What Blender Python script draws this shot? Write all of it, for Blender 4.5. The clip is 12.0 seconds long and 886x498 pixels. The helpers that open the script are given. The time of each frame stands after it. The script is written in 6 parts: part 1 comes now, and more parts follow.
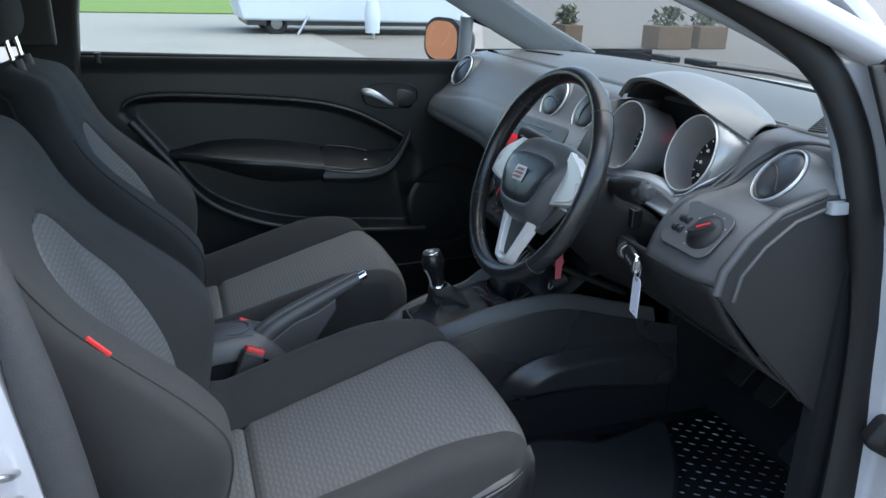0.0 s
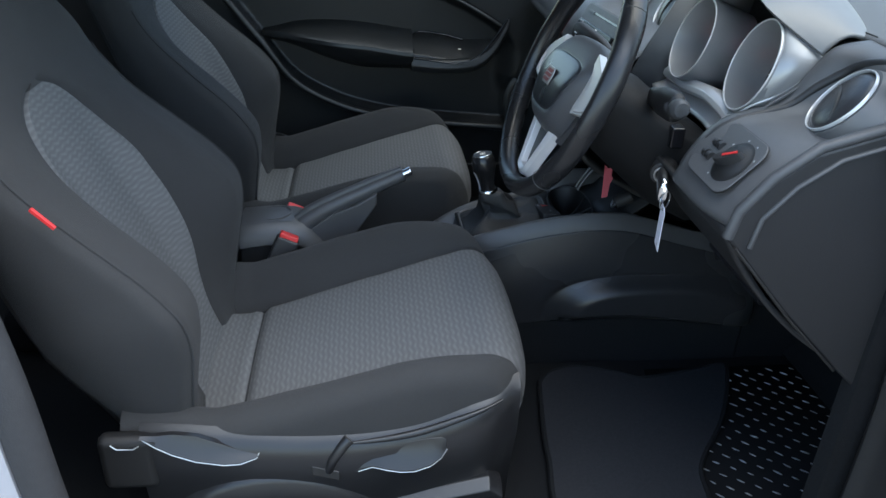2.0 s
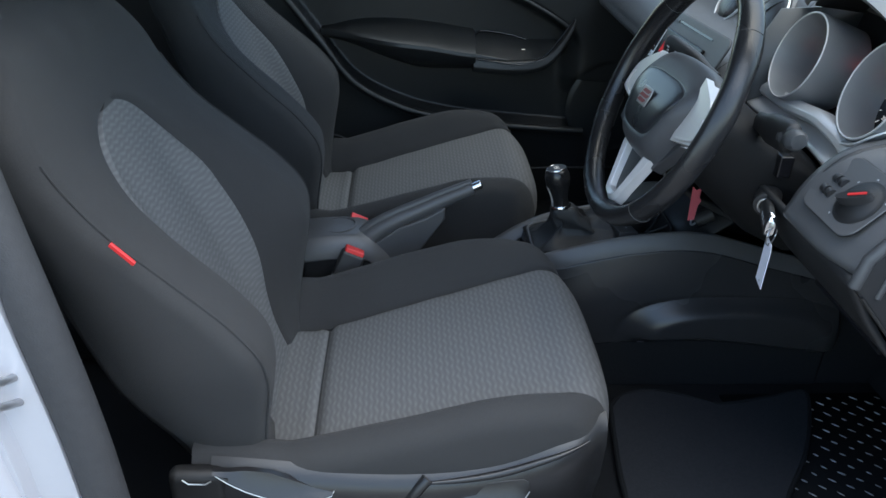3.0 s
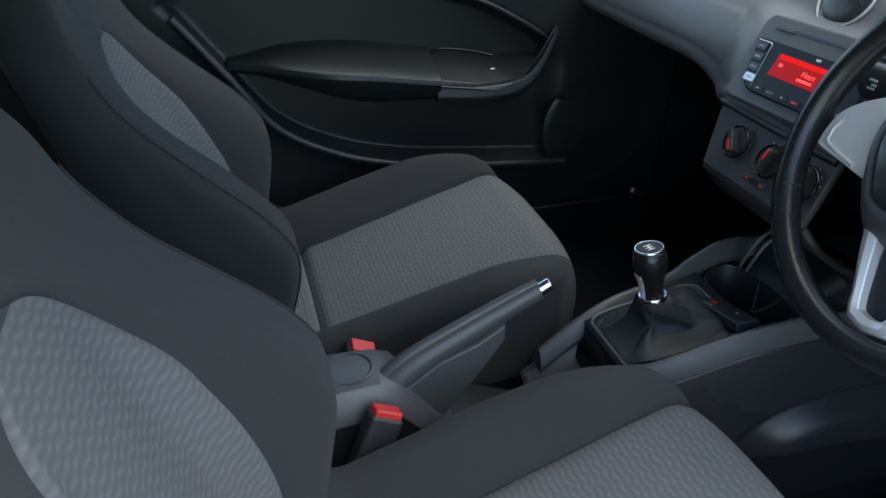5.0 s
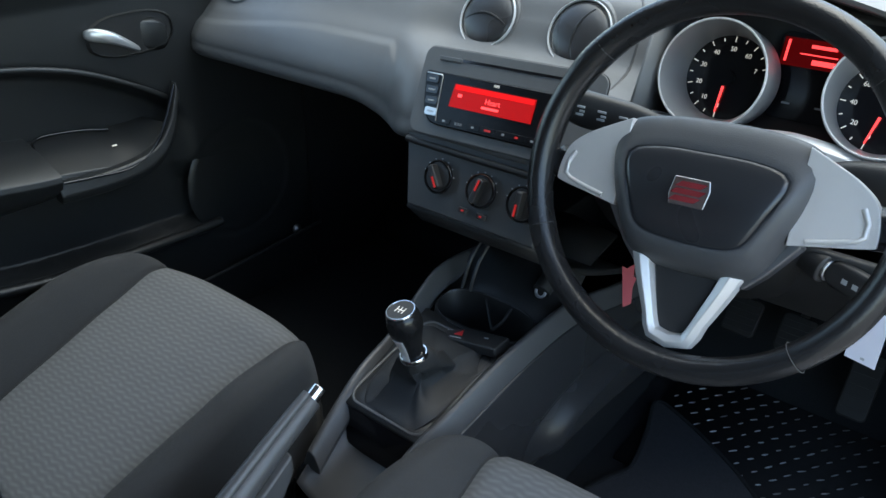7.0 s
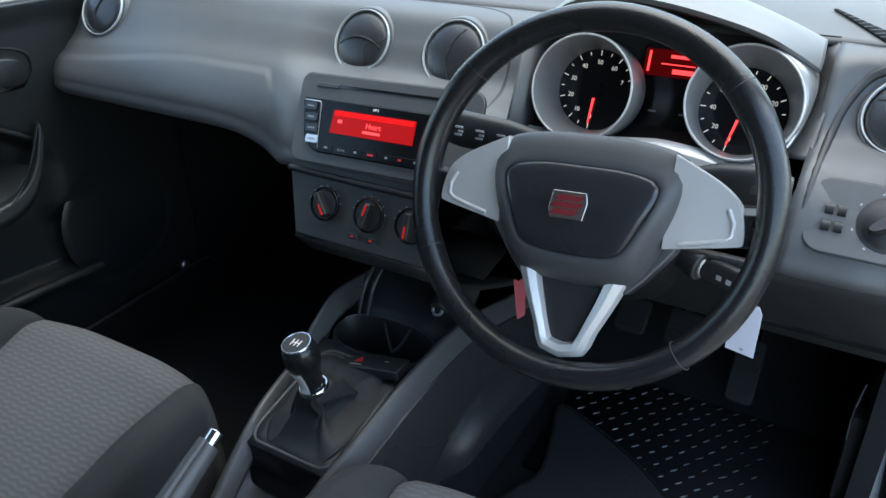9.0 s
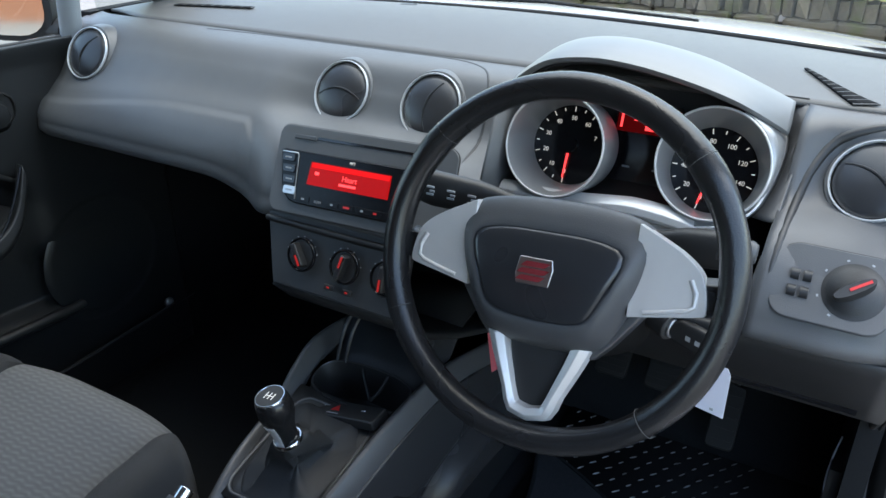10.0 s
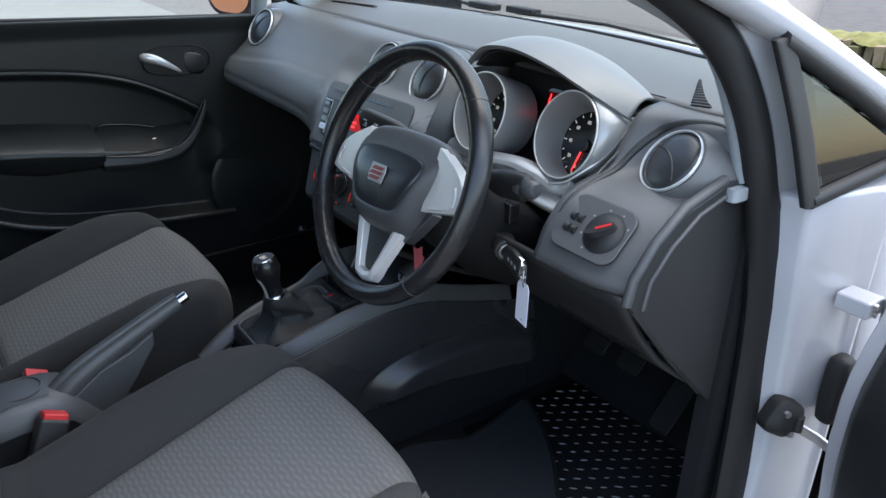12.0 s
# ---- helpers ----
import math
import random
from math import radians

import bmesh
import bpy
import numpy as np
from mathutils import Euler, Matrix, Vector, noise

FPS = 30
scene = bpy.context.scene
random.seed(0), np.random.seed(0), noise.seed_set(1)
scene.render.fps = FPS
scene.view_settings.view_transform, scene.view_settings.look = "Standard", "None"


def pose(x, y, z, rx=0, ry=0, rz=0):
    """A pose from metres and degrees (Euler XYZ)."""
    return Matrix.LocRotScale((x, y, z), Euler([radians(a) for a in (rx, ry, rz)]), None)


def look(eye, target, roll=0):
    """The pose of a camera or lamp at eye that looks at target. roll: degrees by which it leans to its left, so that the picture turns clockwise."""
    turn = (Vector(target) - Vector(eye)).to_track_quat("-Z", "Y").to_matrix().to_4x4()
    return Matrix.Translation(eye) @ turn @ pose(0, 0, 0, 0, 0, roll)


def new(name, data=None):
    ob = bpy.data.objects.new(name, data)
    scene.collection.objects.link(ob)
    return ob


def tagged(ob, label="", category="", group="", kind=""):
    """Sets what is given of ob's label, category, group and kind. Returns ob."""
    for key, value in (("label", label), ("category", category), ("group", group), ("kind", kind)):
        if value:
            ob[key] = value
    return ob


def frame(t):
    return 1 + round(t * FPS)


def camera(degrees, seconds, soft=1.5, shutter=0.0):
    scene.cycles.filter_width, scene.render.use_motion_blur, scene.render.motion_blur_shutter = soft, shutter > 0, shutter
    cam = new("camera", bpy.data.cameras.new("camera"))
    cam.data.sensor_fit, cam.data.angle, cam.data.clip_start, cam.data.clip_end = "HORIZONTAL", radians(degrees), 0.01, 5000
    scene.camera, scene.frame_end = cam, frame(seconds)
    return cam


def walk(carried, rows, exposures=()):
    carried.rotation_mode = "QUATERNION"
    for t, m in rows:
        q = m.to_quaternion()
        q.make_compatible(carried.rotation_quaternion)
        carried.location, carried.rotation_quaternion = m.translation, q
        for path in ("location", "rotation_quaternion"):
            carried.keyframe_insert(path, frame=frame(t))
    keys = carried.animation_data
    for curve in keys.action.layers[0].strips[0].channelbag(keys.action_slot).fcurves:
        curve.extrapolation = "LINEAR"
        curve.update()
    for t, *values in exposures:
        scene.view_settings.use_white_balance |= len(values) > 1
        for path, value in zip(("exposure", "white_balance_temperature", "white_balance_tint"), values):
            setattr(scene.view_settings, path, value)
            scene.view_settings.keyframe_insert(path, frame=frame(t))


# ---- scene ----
cam = camera(60.0, 12.0)
PATH = [
    (0, (-0.5780, -1.5018, 1.2688), (0.0537, 0.2738, 0.5992), 1.72),
    (0.5, (-0.4153, -1.4593, 1.2508), (0.1223, 0.3175, 0.5064), 1.92),
    (1, (-0.3752, -1.4593, 1.2447), (0.0384, 0.3198, 0.4301), 2.32),
    (1.5, (-0.3257, -1.4719, 1.2495), (-0.0444, 0.3006, 0.3668), 2.39),
    (2, (-0.3066, -1.4706, 1.2614), (-0.1150, 0.2866, 0.3257), 2.35),
    (2.5, (-0.3264, -1.4388, 1.2730), (-0.1882, 0.3088, 0.3103), 2.30),
    (3, (-0.3753, -1.3814, 1.2896), (-0.2673, 0.3598, 0.3116), 2.12),
    (3.2, (-0.4198, -1.3424, 1.2916), (-0.3080, 0.3965, 0.3097), 2.13),
    (4.8, (-0.5987, -0.8669, 1.2258), (-0.1578, 0.8138, 0.2354), 2.10),
    (5, (-0.6258, -0.8168, 1.2239), (-0.1098, 0.8422, 0.2333), 1.62),
    (5.5, (-0.6834, -0.7014, 1.2208), (0.1223, 0.8415, 0.2357), 0.78),
    (6, (-0.6916, -0.6287, 1.2220), (0.3457, 0.7668, 0.2338), 0.59),
    (6.5, (-0.6842, -0.5927, 1.2371), (0.5247, 0.6579, 0.2500), 0.01),
    (7, (-0.6850, -0.5880, 1.2699), (0.6569, 0.5204, 0.2845), -0.37),
    (7.5, (-0.6868, -0.5830, 1.2815), (0.7358, 0.4238, 0.3003), -0.62),
    (7.7, (-0.6848, -0.5820, 1.2814), (0.7626, 0.3941, 0.3057), -0.36),
    (9.3, (-0.6623, -0.5944, 1.2763), (0.8531, 0.3048, 0.3301), -0.91),
    (9.5, (-0.6532, -0.5924, 1.2922), (0.8691, 0.3013, 0.3520), -0.81),
    (10, (-0.6428, -0.6098, 1.3186), (0.8890, 0.3013, 0.4111), -0.46),
    (10.5, (-0.6347, -0.6587, 1.3256), (0.8955, 0.2904, 0.4552), -0.05),
    (11, (-0.6255, -0.7836, 1.3245), (0.8974, 0.2003, 0.4803), 0.47),
    (11.5, (-0.6241, -1.0083, 1.3406), (0.7395, 0.2015, 0.5177), 1.16),
    (12, (-0.5697, -1.2339, 1.3074), (0.5165, 0.2318, 0.4878), 1.97),
]
EXPOSURES = [(0, 3.48, 6850, 6), (0.6, 3.52, 6850, 6), (1.5, 3.43, 6800, 5), (3.2, 3.45, 6850, 5), (4.8, 3.55, 7100, 4), (5.3, 3.6, 7000, 4), (6.2, 3.83, 7050, 3), (7.5, 4.02, 7000, 3), (9.5, 3.92, 6950, 5), (10.6, 3.86, 7050, 7), (12, 3.6, 7150, 9)]
walk(cam, [(t, look(eye, target, roll)) for t, eye, target, roll in PATH], EXPOSURES)

# ---- light ----
world = bpy.data.worlds.new("sky")
scene.world = world
world.use_nodes = True
wn = world.node_tree
sky = wn.nodes.new("ShaderNodeTexSky")
sky.sky_type, sky.sun_disc = "NISHITA", False
sky.sun_elevation, sky.sun_rotation = radians(72), radians(110)
wn.nodes["Background"].inputs[1].default_value = 0.062
wn.links.new(sky.outputs[0], wn.nodes["Background"].inputs[0])
sun = new("sun", bpy.data.lights.new("sun", "SUN"))
sun.data.energy, sun.data.angle, sun.data.color = 0.5, radians(90), (0.94, 0.97, 1.0)
sun.matrix_world = look((2.7, -1.0, 9.8), (0, 0, 1))


# ---- materials ----
def mat(name, color, rough=0.6, metal=0.0, var=0.15, scale=60.0, bump=0.0, bump_scale=400.0, spec=0.5, emit=None, coat=0.0, stain=0.1):
    """A surface with a colour that varies at two scales, uneven gloss and a fine grain."""
    m = bpy.data.materials.new(name)
    m.use_nodes = True
    nt = m.node_tree
    b = nt.nodes["Principled BSDF"]
    link = nt.links.new
    tc = nt.nodes.new("ShaderNodeTexCoord")
    n1, n2 = nt.nodes.new("ShaderNodeTexNoise"), nt.nodes.new("ShaderNodeTexNoise")
    n1.inputs["Scale"].default_value, n1.inputs["Detail"].default_value = scale, 4
    n2.inputs["Scale"].default_value, n2.inputs["Detail"].default_value = scale / 12, 3
    link(tc.outputs["Object"], n1.inputs["Vector"])
    link(tc.outputs["Object"], n2.inputs["Vector"])
    add = nt.nodes.new("ShaderNodeMath")
    add.operation = "MULTIPLY_ADD"
    link(n1.outputs["Fac"], add.inputs[0])
    add.inputs[1].default_value = var
    mul = nt.nodes.new("ShaderNodeMath")
    mul.operation = "MULTIPLY_ADD"
    link(n2.outputs["Fac"], mul.inputs[0])
    mul.inputs[1].default_value, mul.inputs[2].default_value = stain, 1 - (var + stain) / 2
    link(mul.outputs[0], add.inputs[2])
    mix = nt.nodes.new("ShaderNodeVectorMath")
    mix.operation = "SCALE"
    mix.inputs[0].default_value = color[:3]
    link(add.outputs[0], mix.inputs["Scale"])
    link(mix.outputs[0], b.inputs["Base Color"])
    rr = nt.nodes.new("ShaderNodeMapRange")
    rr.inputs["To Min"].default_value, rr.inputs["To Max"].default_value = max(0.02, rough - 0.08), min(1, rough + 0.08)
    link(n2.outputs["Fac"], rr.inputs["Value"])
    link(rr.outputs[0], b.inputs["Roughness"])
    b.inputs["Metallic"].default_value = metal
    b.inputs["Specular IOR Level"].default_value = spec
    b.inputs["Coat Weight"].default_value = coat
    if bump:
        n3 = nt.nodes.new("ShaderNodeTexNoise")
        n3.inputs["Scale"].default_value, n3.inputs["Detail"].default_value = bump_scale, 2
        link(tc.outputs["Object"], n3.inputs["Vector"])
        bp = nt.nodes.new("ShaderNodeBump")
        bp.inputs["Strength"].default_value, bp.inputs["Distance"].default_value = bump, 0.001
        link(n3.outputs["Fac"], bp.inputs["Height"])
        link(bp.outputs[0], b.inputs["Normal"])
    if emit:
        b.inputs["Emission Color"].default_value = (*emit[:3], 1)
        b.inputs["Emission Strength"].default_value = emit[3]
    return m


def patched(m, color, scale, low, high):
    """Lays patches of a second growth or stain over a surface, by place in the world, with a tint of each piece's own."""
    nt = m.node_tree
    b = nt.nodes["Principled BSDF"]
    base = b.inputs["Base Color"].links[0].from_socket
    geo, ns, mr, mx, info = (nt.nodes.new("ShaderNode" + k) for k in ("NewGeometry", "TexNoise", "MapRange", "Mix", "ObjectInfo"))
    ns.inputs["Scale"].default_value, ns.inputs["Detail"].default_value = scale, 6
    nt.links.new(geo.outputs["Position"], ns.inputs["Vector"])
    mr.inputs["From Min"].default_value, mr.inputs["From Max"].default_value = low, high
    nt.links.new(ns.outputs["Fac"], mr.inputs["Value"])
    mx.data_type = "RGBA"
    mx.inputs["B"].default_value = (*color, 1)
    tone, mul = nt.nodes.new("ShaderNodeMapRange"), nt.nodes.new("ShaderNodeVectorMath")
    tone.inputs["To Min"].default_value, tone.inputs["To Max"].default_value = 0.62, 1.35
    nt.links.new(info.outputs["Random"], tone.inputs["Value"])
    mul.operation = "SCALE"
    nt.links.new(base, mul.inputs[0])
    nt.links.new(tone.outputs[0], mul.inputs["Scale"])
    nt.links.new(mr.outputs[0], mx.inputs["Factor"])
    nt.links.new(mul.outputs[0], mx.inputs["A"])
    nt.links.new(mx.outputs["Result"], b.inputs["Base Color"])
    return m


def glass(name, tint=(0.9, 0.96, 0.95), sheen=0.6):
    m = bpy.data.materials.new(name)
    m.use_nodes = True
    nt = m.node_tree
    nt.nodes.remove(nt.nodes["Principled BSDF"])
    tr, gl, mx, fr = (nt.nodes.new("ShaderNode" + k) for k in ("BsdfTransparent", "BsdfGlossy", "MixShader", "LayerWeight"))
    tr.inputs["Color"].default_value = (*tint, 1)
    gl.inputs["Roughness"].default_value = 0.03
    power, gain = nt.nodes.new("ShaderNodeMath"), nt.nodes.new("ShaderNodeMath")
    power.operation, gain.operation = "POWER", "MULTIPLY_ADD"
    power.inputs[1].default_value = 4.0
    gain.inputs[1].default_value, gain.inputs[2].default_value = sheen, 0.05
    nt.links.new(fr.outputs["Facing"], power.inputs[0])
    nt.links.new(power.outputs[0], gain.inputs[0])
    nt.links.new(gain.outputs[0], mx.inputs[0])
    nt.links.new(tr.outputs[0], mx.inputs[1])
    nt.links.new(gl.outputs[0], mx.inputs[2])
    nt.links.new(mx.outputs[0], nt.nodes["Material Output"].inputs[0])
    return m


def woven(name, color, dark):
    """Seat cloth with rows of raised wavy ribs across the seat, broken into short strokes."""
    m = mat(name, color, 0.95, var=0.25, scale=500, spec=0.15)
    nt = m.node_tree
    b = nt.nodes["Principled BSDF"]

    def calc(op, a, c=0.0, d=0.0):
        n = nt.nodes.new("ShaderNodeMath")
        n.operation = op
        for k, v in zip(n.inputs, (a, c, d)):
            if isinstance(v, float):
                k.default_value = v
            else:
                nt.links.new(v, k)
        return n.outputs[0]

    uv = nt.nodes.new("ShaderNodeUVMap")
    sp = nt.nodes.new("ShaderNodeSeparateXYZ")
    nt.links.new(uv.outputs[0], sp.inputs[0])
    nz = nt.nodes.new("ShaderNodeTexNoise")
    nz.inputs["Scale"].default_value = 90
    nt.links.new(uv.outputs[0], nz.inputs["Vector"])
    sway = calc("SINE", calc("MULTIPLY", sp.outputs[1], 2 * math.pi / 0.024))
    rows = calc("SINE", calc("MULTIPLY_ADD", sp.outputs[0], 2 * math.pi / 0.0088, calc("MULTIPLY_ADD", sway, 0.8, calc("MULTIPLY", nz.outputs["Fac"], 1.6))))
    half = calc("SINE", calc("MULTIPLY_ADD", sp.outputs[0], math.pi / 0.0088, calc("MULTIPLY", sp.outputs[1], 2 * math.pi / 0.019)))
    high = calc("MULTIPLY_ADD", calc("MULTIPLY", calc("MULTIPLY_ADD", rows, 0.5, 0.5), calc("MULTIPLY_ADD", half, 0.28, 0.72)), 1.0, calc("MULTIPLY_ADD", nz.outputs["Fac"], 0.3, -0.15))
    mx = nt.nodes.new("ShaderNodeMix")
    mx.data_type = "RGBA"
    mx.inputs["A"].default_value, mx.inputs["B"].default_value = (*dark, 1), (*color, 1)
    nt.links.new(high, mx.inputs["Factor"])
    nt.links.new(mx.outputs["Result"], b.inputs["Base Color"])
    bp = nt.nodes.new("ShaderNodeBump")
    bp.inputs["Strength"].default_value, bp.inputs["Distance"].default_value = 0.15, 0.001
    nt.links.new(high, bp.inputs["Height"])
    nt.links.new(bp.outputs[0], b.inputs["Normal"])
    return m


PLASTIC = mat("grained_black_plastic", (0.022, 0.0218, 0.0225), 0.48, bump=0.25, bump_scale=900, scale=40)
DASH = mat("soft_grey_dash_plastic", (0.103, 0.103, 0.103), 0.42, bump=0.3, bump_scale=1100, scale=30)
DOORCARD = mat("dark_door_plastic", (0.016, 0.0172, 0.0180), 0.40, bump=0.2, bump_scale=900, scale=30, spec=0.5)
PAD = mat("matt_dash_top_plastic", (0.092, 0.089, 0.086), 0.48, bump=0.4, bump_scale=1100, scale=30, spec=0.5)
CONSOLE = mat("slate_console_plastic", (0.070, 0.070, 0.072), 0.38, bump=0.2, bump_scale=900, scale=40)
# Same plastic as SIDE, darkened so the seat trim's shade is in its colour.
SEATTRIM = mat("side_plastic_darkened", (0.0145, 0.0145, 0.0155), 0.30, bump=0.2, bump_scale=900, scale=40)
SIDE = mat("dark_console_side_plastic", (0.031, 0.031, 0.033), 0.28, bump=0.2, bump_scale=900, scale=40)
GLOSS = mat("gloss_black_plastic", (0.01, 0.01, 0.012), 0.12, scale=20)
SILVER = mat("silver_painted_plastic", (0.67, 0.645, 0.625), 0.34, 0.35, scale=80, var=0.06)
# Darker copy of the silver, its colour lowered against strong windscreen light.
HOOD = mat("silver_paint_dimmed_for_hood", (0.19, 0.191, 0.191), 0.45, 0.15, scale=80, var=0.06)
SWITCHFACE = mat("mid_grey_switch_panel_plastic", (0.078, 0.078, 0.080), 0.42, bump=0.3, bump_scale=1100, scale=30)
HEATER = mat("dark_heater_panel_plastic", (0.052, 0.053, 0.055), 0.45, bump=0.2, bump_scale=900, scale=40)
PIANO = mat("black_radio_plastic", (0.006, 0.006, 0.007), 0.22, spec=0.2, scale=20)
CHROME = mat("chrome", (0.75, 0.76, 0.78), 0.12, 1.0, var=0.05)
LEATHER = mat("worn_black_leather", (0.013, 0.013, 0.014), 0.27, bump=0.3, bump_scale=500, scale=50, var=0.5, stain=1.1)
CLOTH = mat("black_seat_cloth", (0.041, 0.0407, 0.0410), 0.95, bump=0.8, bump_scale=1400, scale=700, var=0.5, spec=0.15)
cloth_node = CLOTH.node_tree.nodes["Principled BSDF"]
cloth_node.inputs["Sheen Weight"].default_value = 0.06
cloth_node.inputs["Sheen Roughness"].default_value = 0.45
WOVEN = woven("patterned_grey_cloth", (0.147, 0.1465, 0.147), (0.110, 0.110, 0.1105))
# Carpet black; also colours sheets that stand for shade round the column.
CARPET = mat("black_carpet_and_shade", (0.0155, 0.0162, 0.0175), 1.0, bump=1.0, bump_scale=900, scale=300, var=0.6, spec=0.1)
RUBBER = mat("black_rubber", (0.012, 0.0118, 0.012), 0.62, bump=0.2, bump_scale=300, spec=0.35)
PAINT = mat("white_car_paint", (0.40, 0.40, 0.425), 0.22, var=0.03, coat=0.6, stain=0.06)
TRIM = mat("pale_grey_pillar_trim", (0.25, 0.27, 0.285), 0.7, bump=0.2, scale=30)
RED = mat("red_plastic", (0.62, 0.03, 0.03), 0.4, var=0.1)
WHITE = mat("white_card", (0.75, 0.74, 0.82), 0.7, var=0.04)
GLASS = glass("clear_glass", (0.72, 0.77, 0.76))
SCREEN = glass("tinted_windscreen_glass", (0.62, 0.645, 0.635))
# Greyer copy of the silver; the funnels' shading is put into its colour.
FUNNEL = mat("silver_paint_shaded", (0.33, 0.33, 0.33), 0.36, 0.45, scale=80, var=0.06)
RINGS = mat("pale_satin_ring", (0.62, 0.625, 0.63), 0.30, 0.35, var=0.05)
SATIN = mat("satin_chrome", (0.62, 0.63, 0.64), 0.32, 0.75, var=0.05)
# Deep tint stands in for the dark view behind the driver's quarter pane.
DARKPANE = glass("quarter_glass_dark_view", (0.06, 0.07, 0.068), 0.35)
SMOKED = glass("dim_glass", (0.16, 0.19, 0.19))
SHROUD = mat("matt_black_shroud_plastic", (0.012, 0.0118, 0.012), 0.5, bump=0.3, bump_scale=900, scale=40)
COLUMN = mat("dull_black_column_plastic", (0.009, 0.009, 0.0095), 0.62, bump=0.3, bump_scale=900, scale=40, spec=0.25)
BOOT = mat("soft_black_gaiter_leather", (0.023, 0.0233, 0.0245), 0.58, bump=0.5, bump_scale=700, scale=60, var=0.4)
MIRROR = mat("mirror_glass", (0.8, 0.8, 0.8), 0.03, 1.0, var=0.02)
REDLIT = mat("red_backlight", (0.03, 0.0, 0.0), 0.6, spec=0.1, emit=(1.0, 0.010, 0.016, 0.075))
REDMID = mat("deep_red_backlight", (0.03, 0.0, 0.0), 0.5, spec=0.2, emit=(1.0, 0.008, 0.014, 0.030))
SMOKECHROME = mat("dull_chrome", (0.20, 0.20, 0.21), 0.3, 0.85)
REDFAINT = mat("faint_red_backlight", (0.03, 0.0, 0.0), 0.5, spec=0.1, emit=(1.0, 0.01, 0.02, 0.004))
REDBADGE = mat("dull_red_enamel", (0.22, 0.022, 0.028), 0.35)
REDDIM = mat("dim_red_backlight", (0.25, 0.01, 0.01), 0.4, emit=(0.9, 0.03, 0.03, 0.022))
REDTEXT = mat("bright_red_lettering", (0.5, 0.05, 0.05), 0.5, emit=(1.0, 0.05, 0.06, 0.15))
MARK = mat("white_marking", (0.7, 0.7, 0.68), 0.6, emit=(0.9, 0.85, 0.8, 0.03))
GREYMARK = mat("grey_marking", (0.35, 0.36, 0.37), 0.6)
STITCH = mat("grey_thread", (0.07, 0.069, 0.067), 0.8)
METAL = mat("bare_steel", (0.45, 0.45, 0.46), 0.35, 0.9)


# ---- building blocks ----
def lerp(a, b, t):
    return a + (b - a) * t


def step(a, b, v):
    t = min(1, max(0, (v - a) / (b - a)))
    return t * t * (3 - 2 * t)


def along(knots, t):
    """A smooth line through few knots, t from 0 to 1."""
    n = len(knots) - 1
    f = min(max(t, 0), 1) * n
    i = min(int(f), n - 1)
    f -= i
    p = [Vector(knots[min(max(j, 0), n)]) for j in (i - 1, i, i + 1, i + 2)]
    return 0.5 * (2 * p[1] + (p[2] - p[0]) * f + (2 * p[0] - 5 * p[1] + 4 * p[2] - p[3]) * f * f + (3 * p[1] - p[0] - 3 * p[2] + p[3]) * f ** 3)


def thing(name, at, label, category, group="", kind=""):
    ob = new(name)
    ob.empty_display_size = 0.05
    ob.location = at
    return tagged(ob, label, category, group, kind)


def part(name, bm, material, parent=None, label="", smooth=True, bevel=0.0, subsurf=0, thick=0.0):
    """Links a bmesh as one mesh object, under a thing or under a part of it."""
    bmesh.ops.recalc_face_normals(bm, faces=bm.faces)
    me = bpy.data.meshes.new(name)
    bm.to_mesh(me)
    bm.free()
    me.materials.append(material)
    me.shade_smooth() if smooth else me.shade_flat()
    if smooth:
        me.set_sharp_from_angle(angle=radians(50))
    ob = new(name, me)
    if parent:
        ob.parent = parent
        if parent.type == "EMPTY":
            ob.matrix_parent_inverse = Matrix.Translation(parent.location).inverted()
    if thick:
        md = ob.modifiers.new("thickness", "SOLIDIFY")
        md.thickness, md.offset = thick, 0
    if bevel:
        md = ob.modifiers.new("rounding", "BEVEL")
        md.width, md.segments, md.limit_method, md.angle_limit = bevel, 3, "ANGLE", radians(35)
        md.harden_normals = smooth
    if subsurf:
        md = ob.modifiers.new("smoothing", "SUBSURF")
        md.levels = md.render_levels = subsurf
    return tagged(ob, label) if label else ob


def box(size, at, bm=None, m=None):
    bm = bm or bmesh.new()
    r = bmesh.ops.create_cube(bm, size=1, matrix=(m or Matrix()) @ Matrix.Translation(at) @ Matrix.Diagonal((*size, 1)))
    return bm


def rod(a, b, r1, r2=None, n=20, bm=None, caps=True):
    bm = bm or bmesh.new()
    a, b = Vector(a), Vector(b)
    m = Matrix.Translation((a + b) / 2) @ (b - a).to_track_quat("Z", "Y").to_matrix().to_4x4()
    bmesh.ops.create_cone(bm, cap_ends=caps, segments=n, radius1=r1, radius2=r1 if r2 is None else r2, depth=(b - a).length, matrix=m)
    return bm


def ball(at, size, bm=None, m=None, n=20):
    bm = bm or bmesh.new()
    bmesh.ops.create_uvsphere(bm, u_segments=n, v_segments=n // 2 + 2, radius=1, matrix=Matrix.Translation(at) @ (m or Matrix()) @ Matrix.Diagonal((*size, 1)))
    return bm


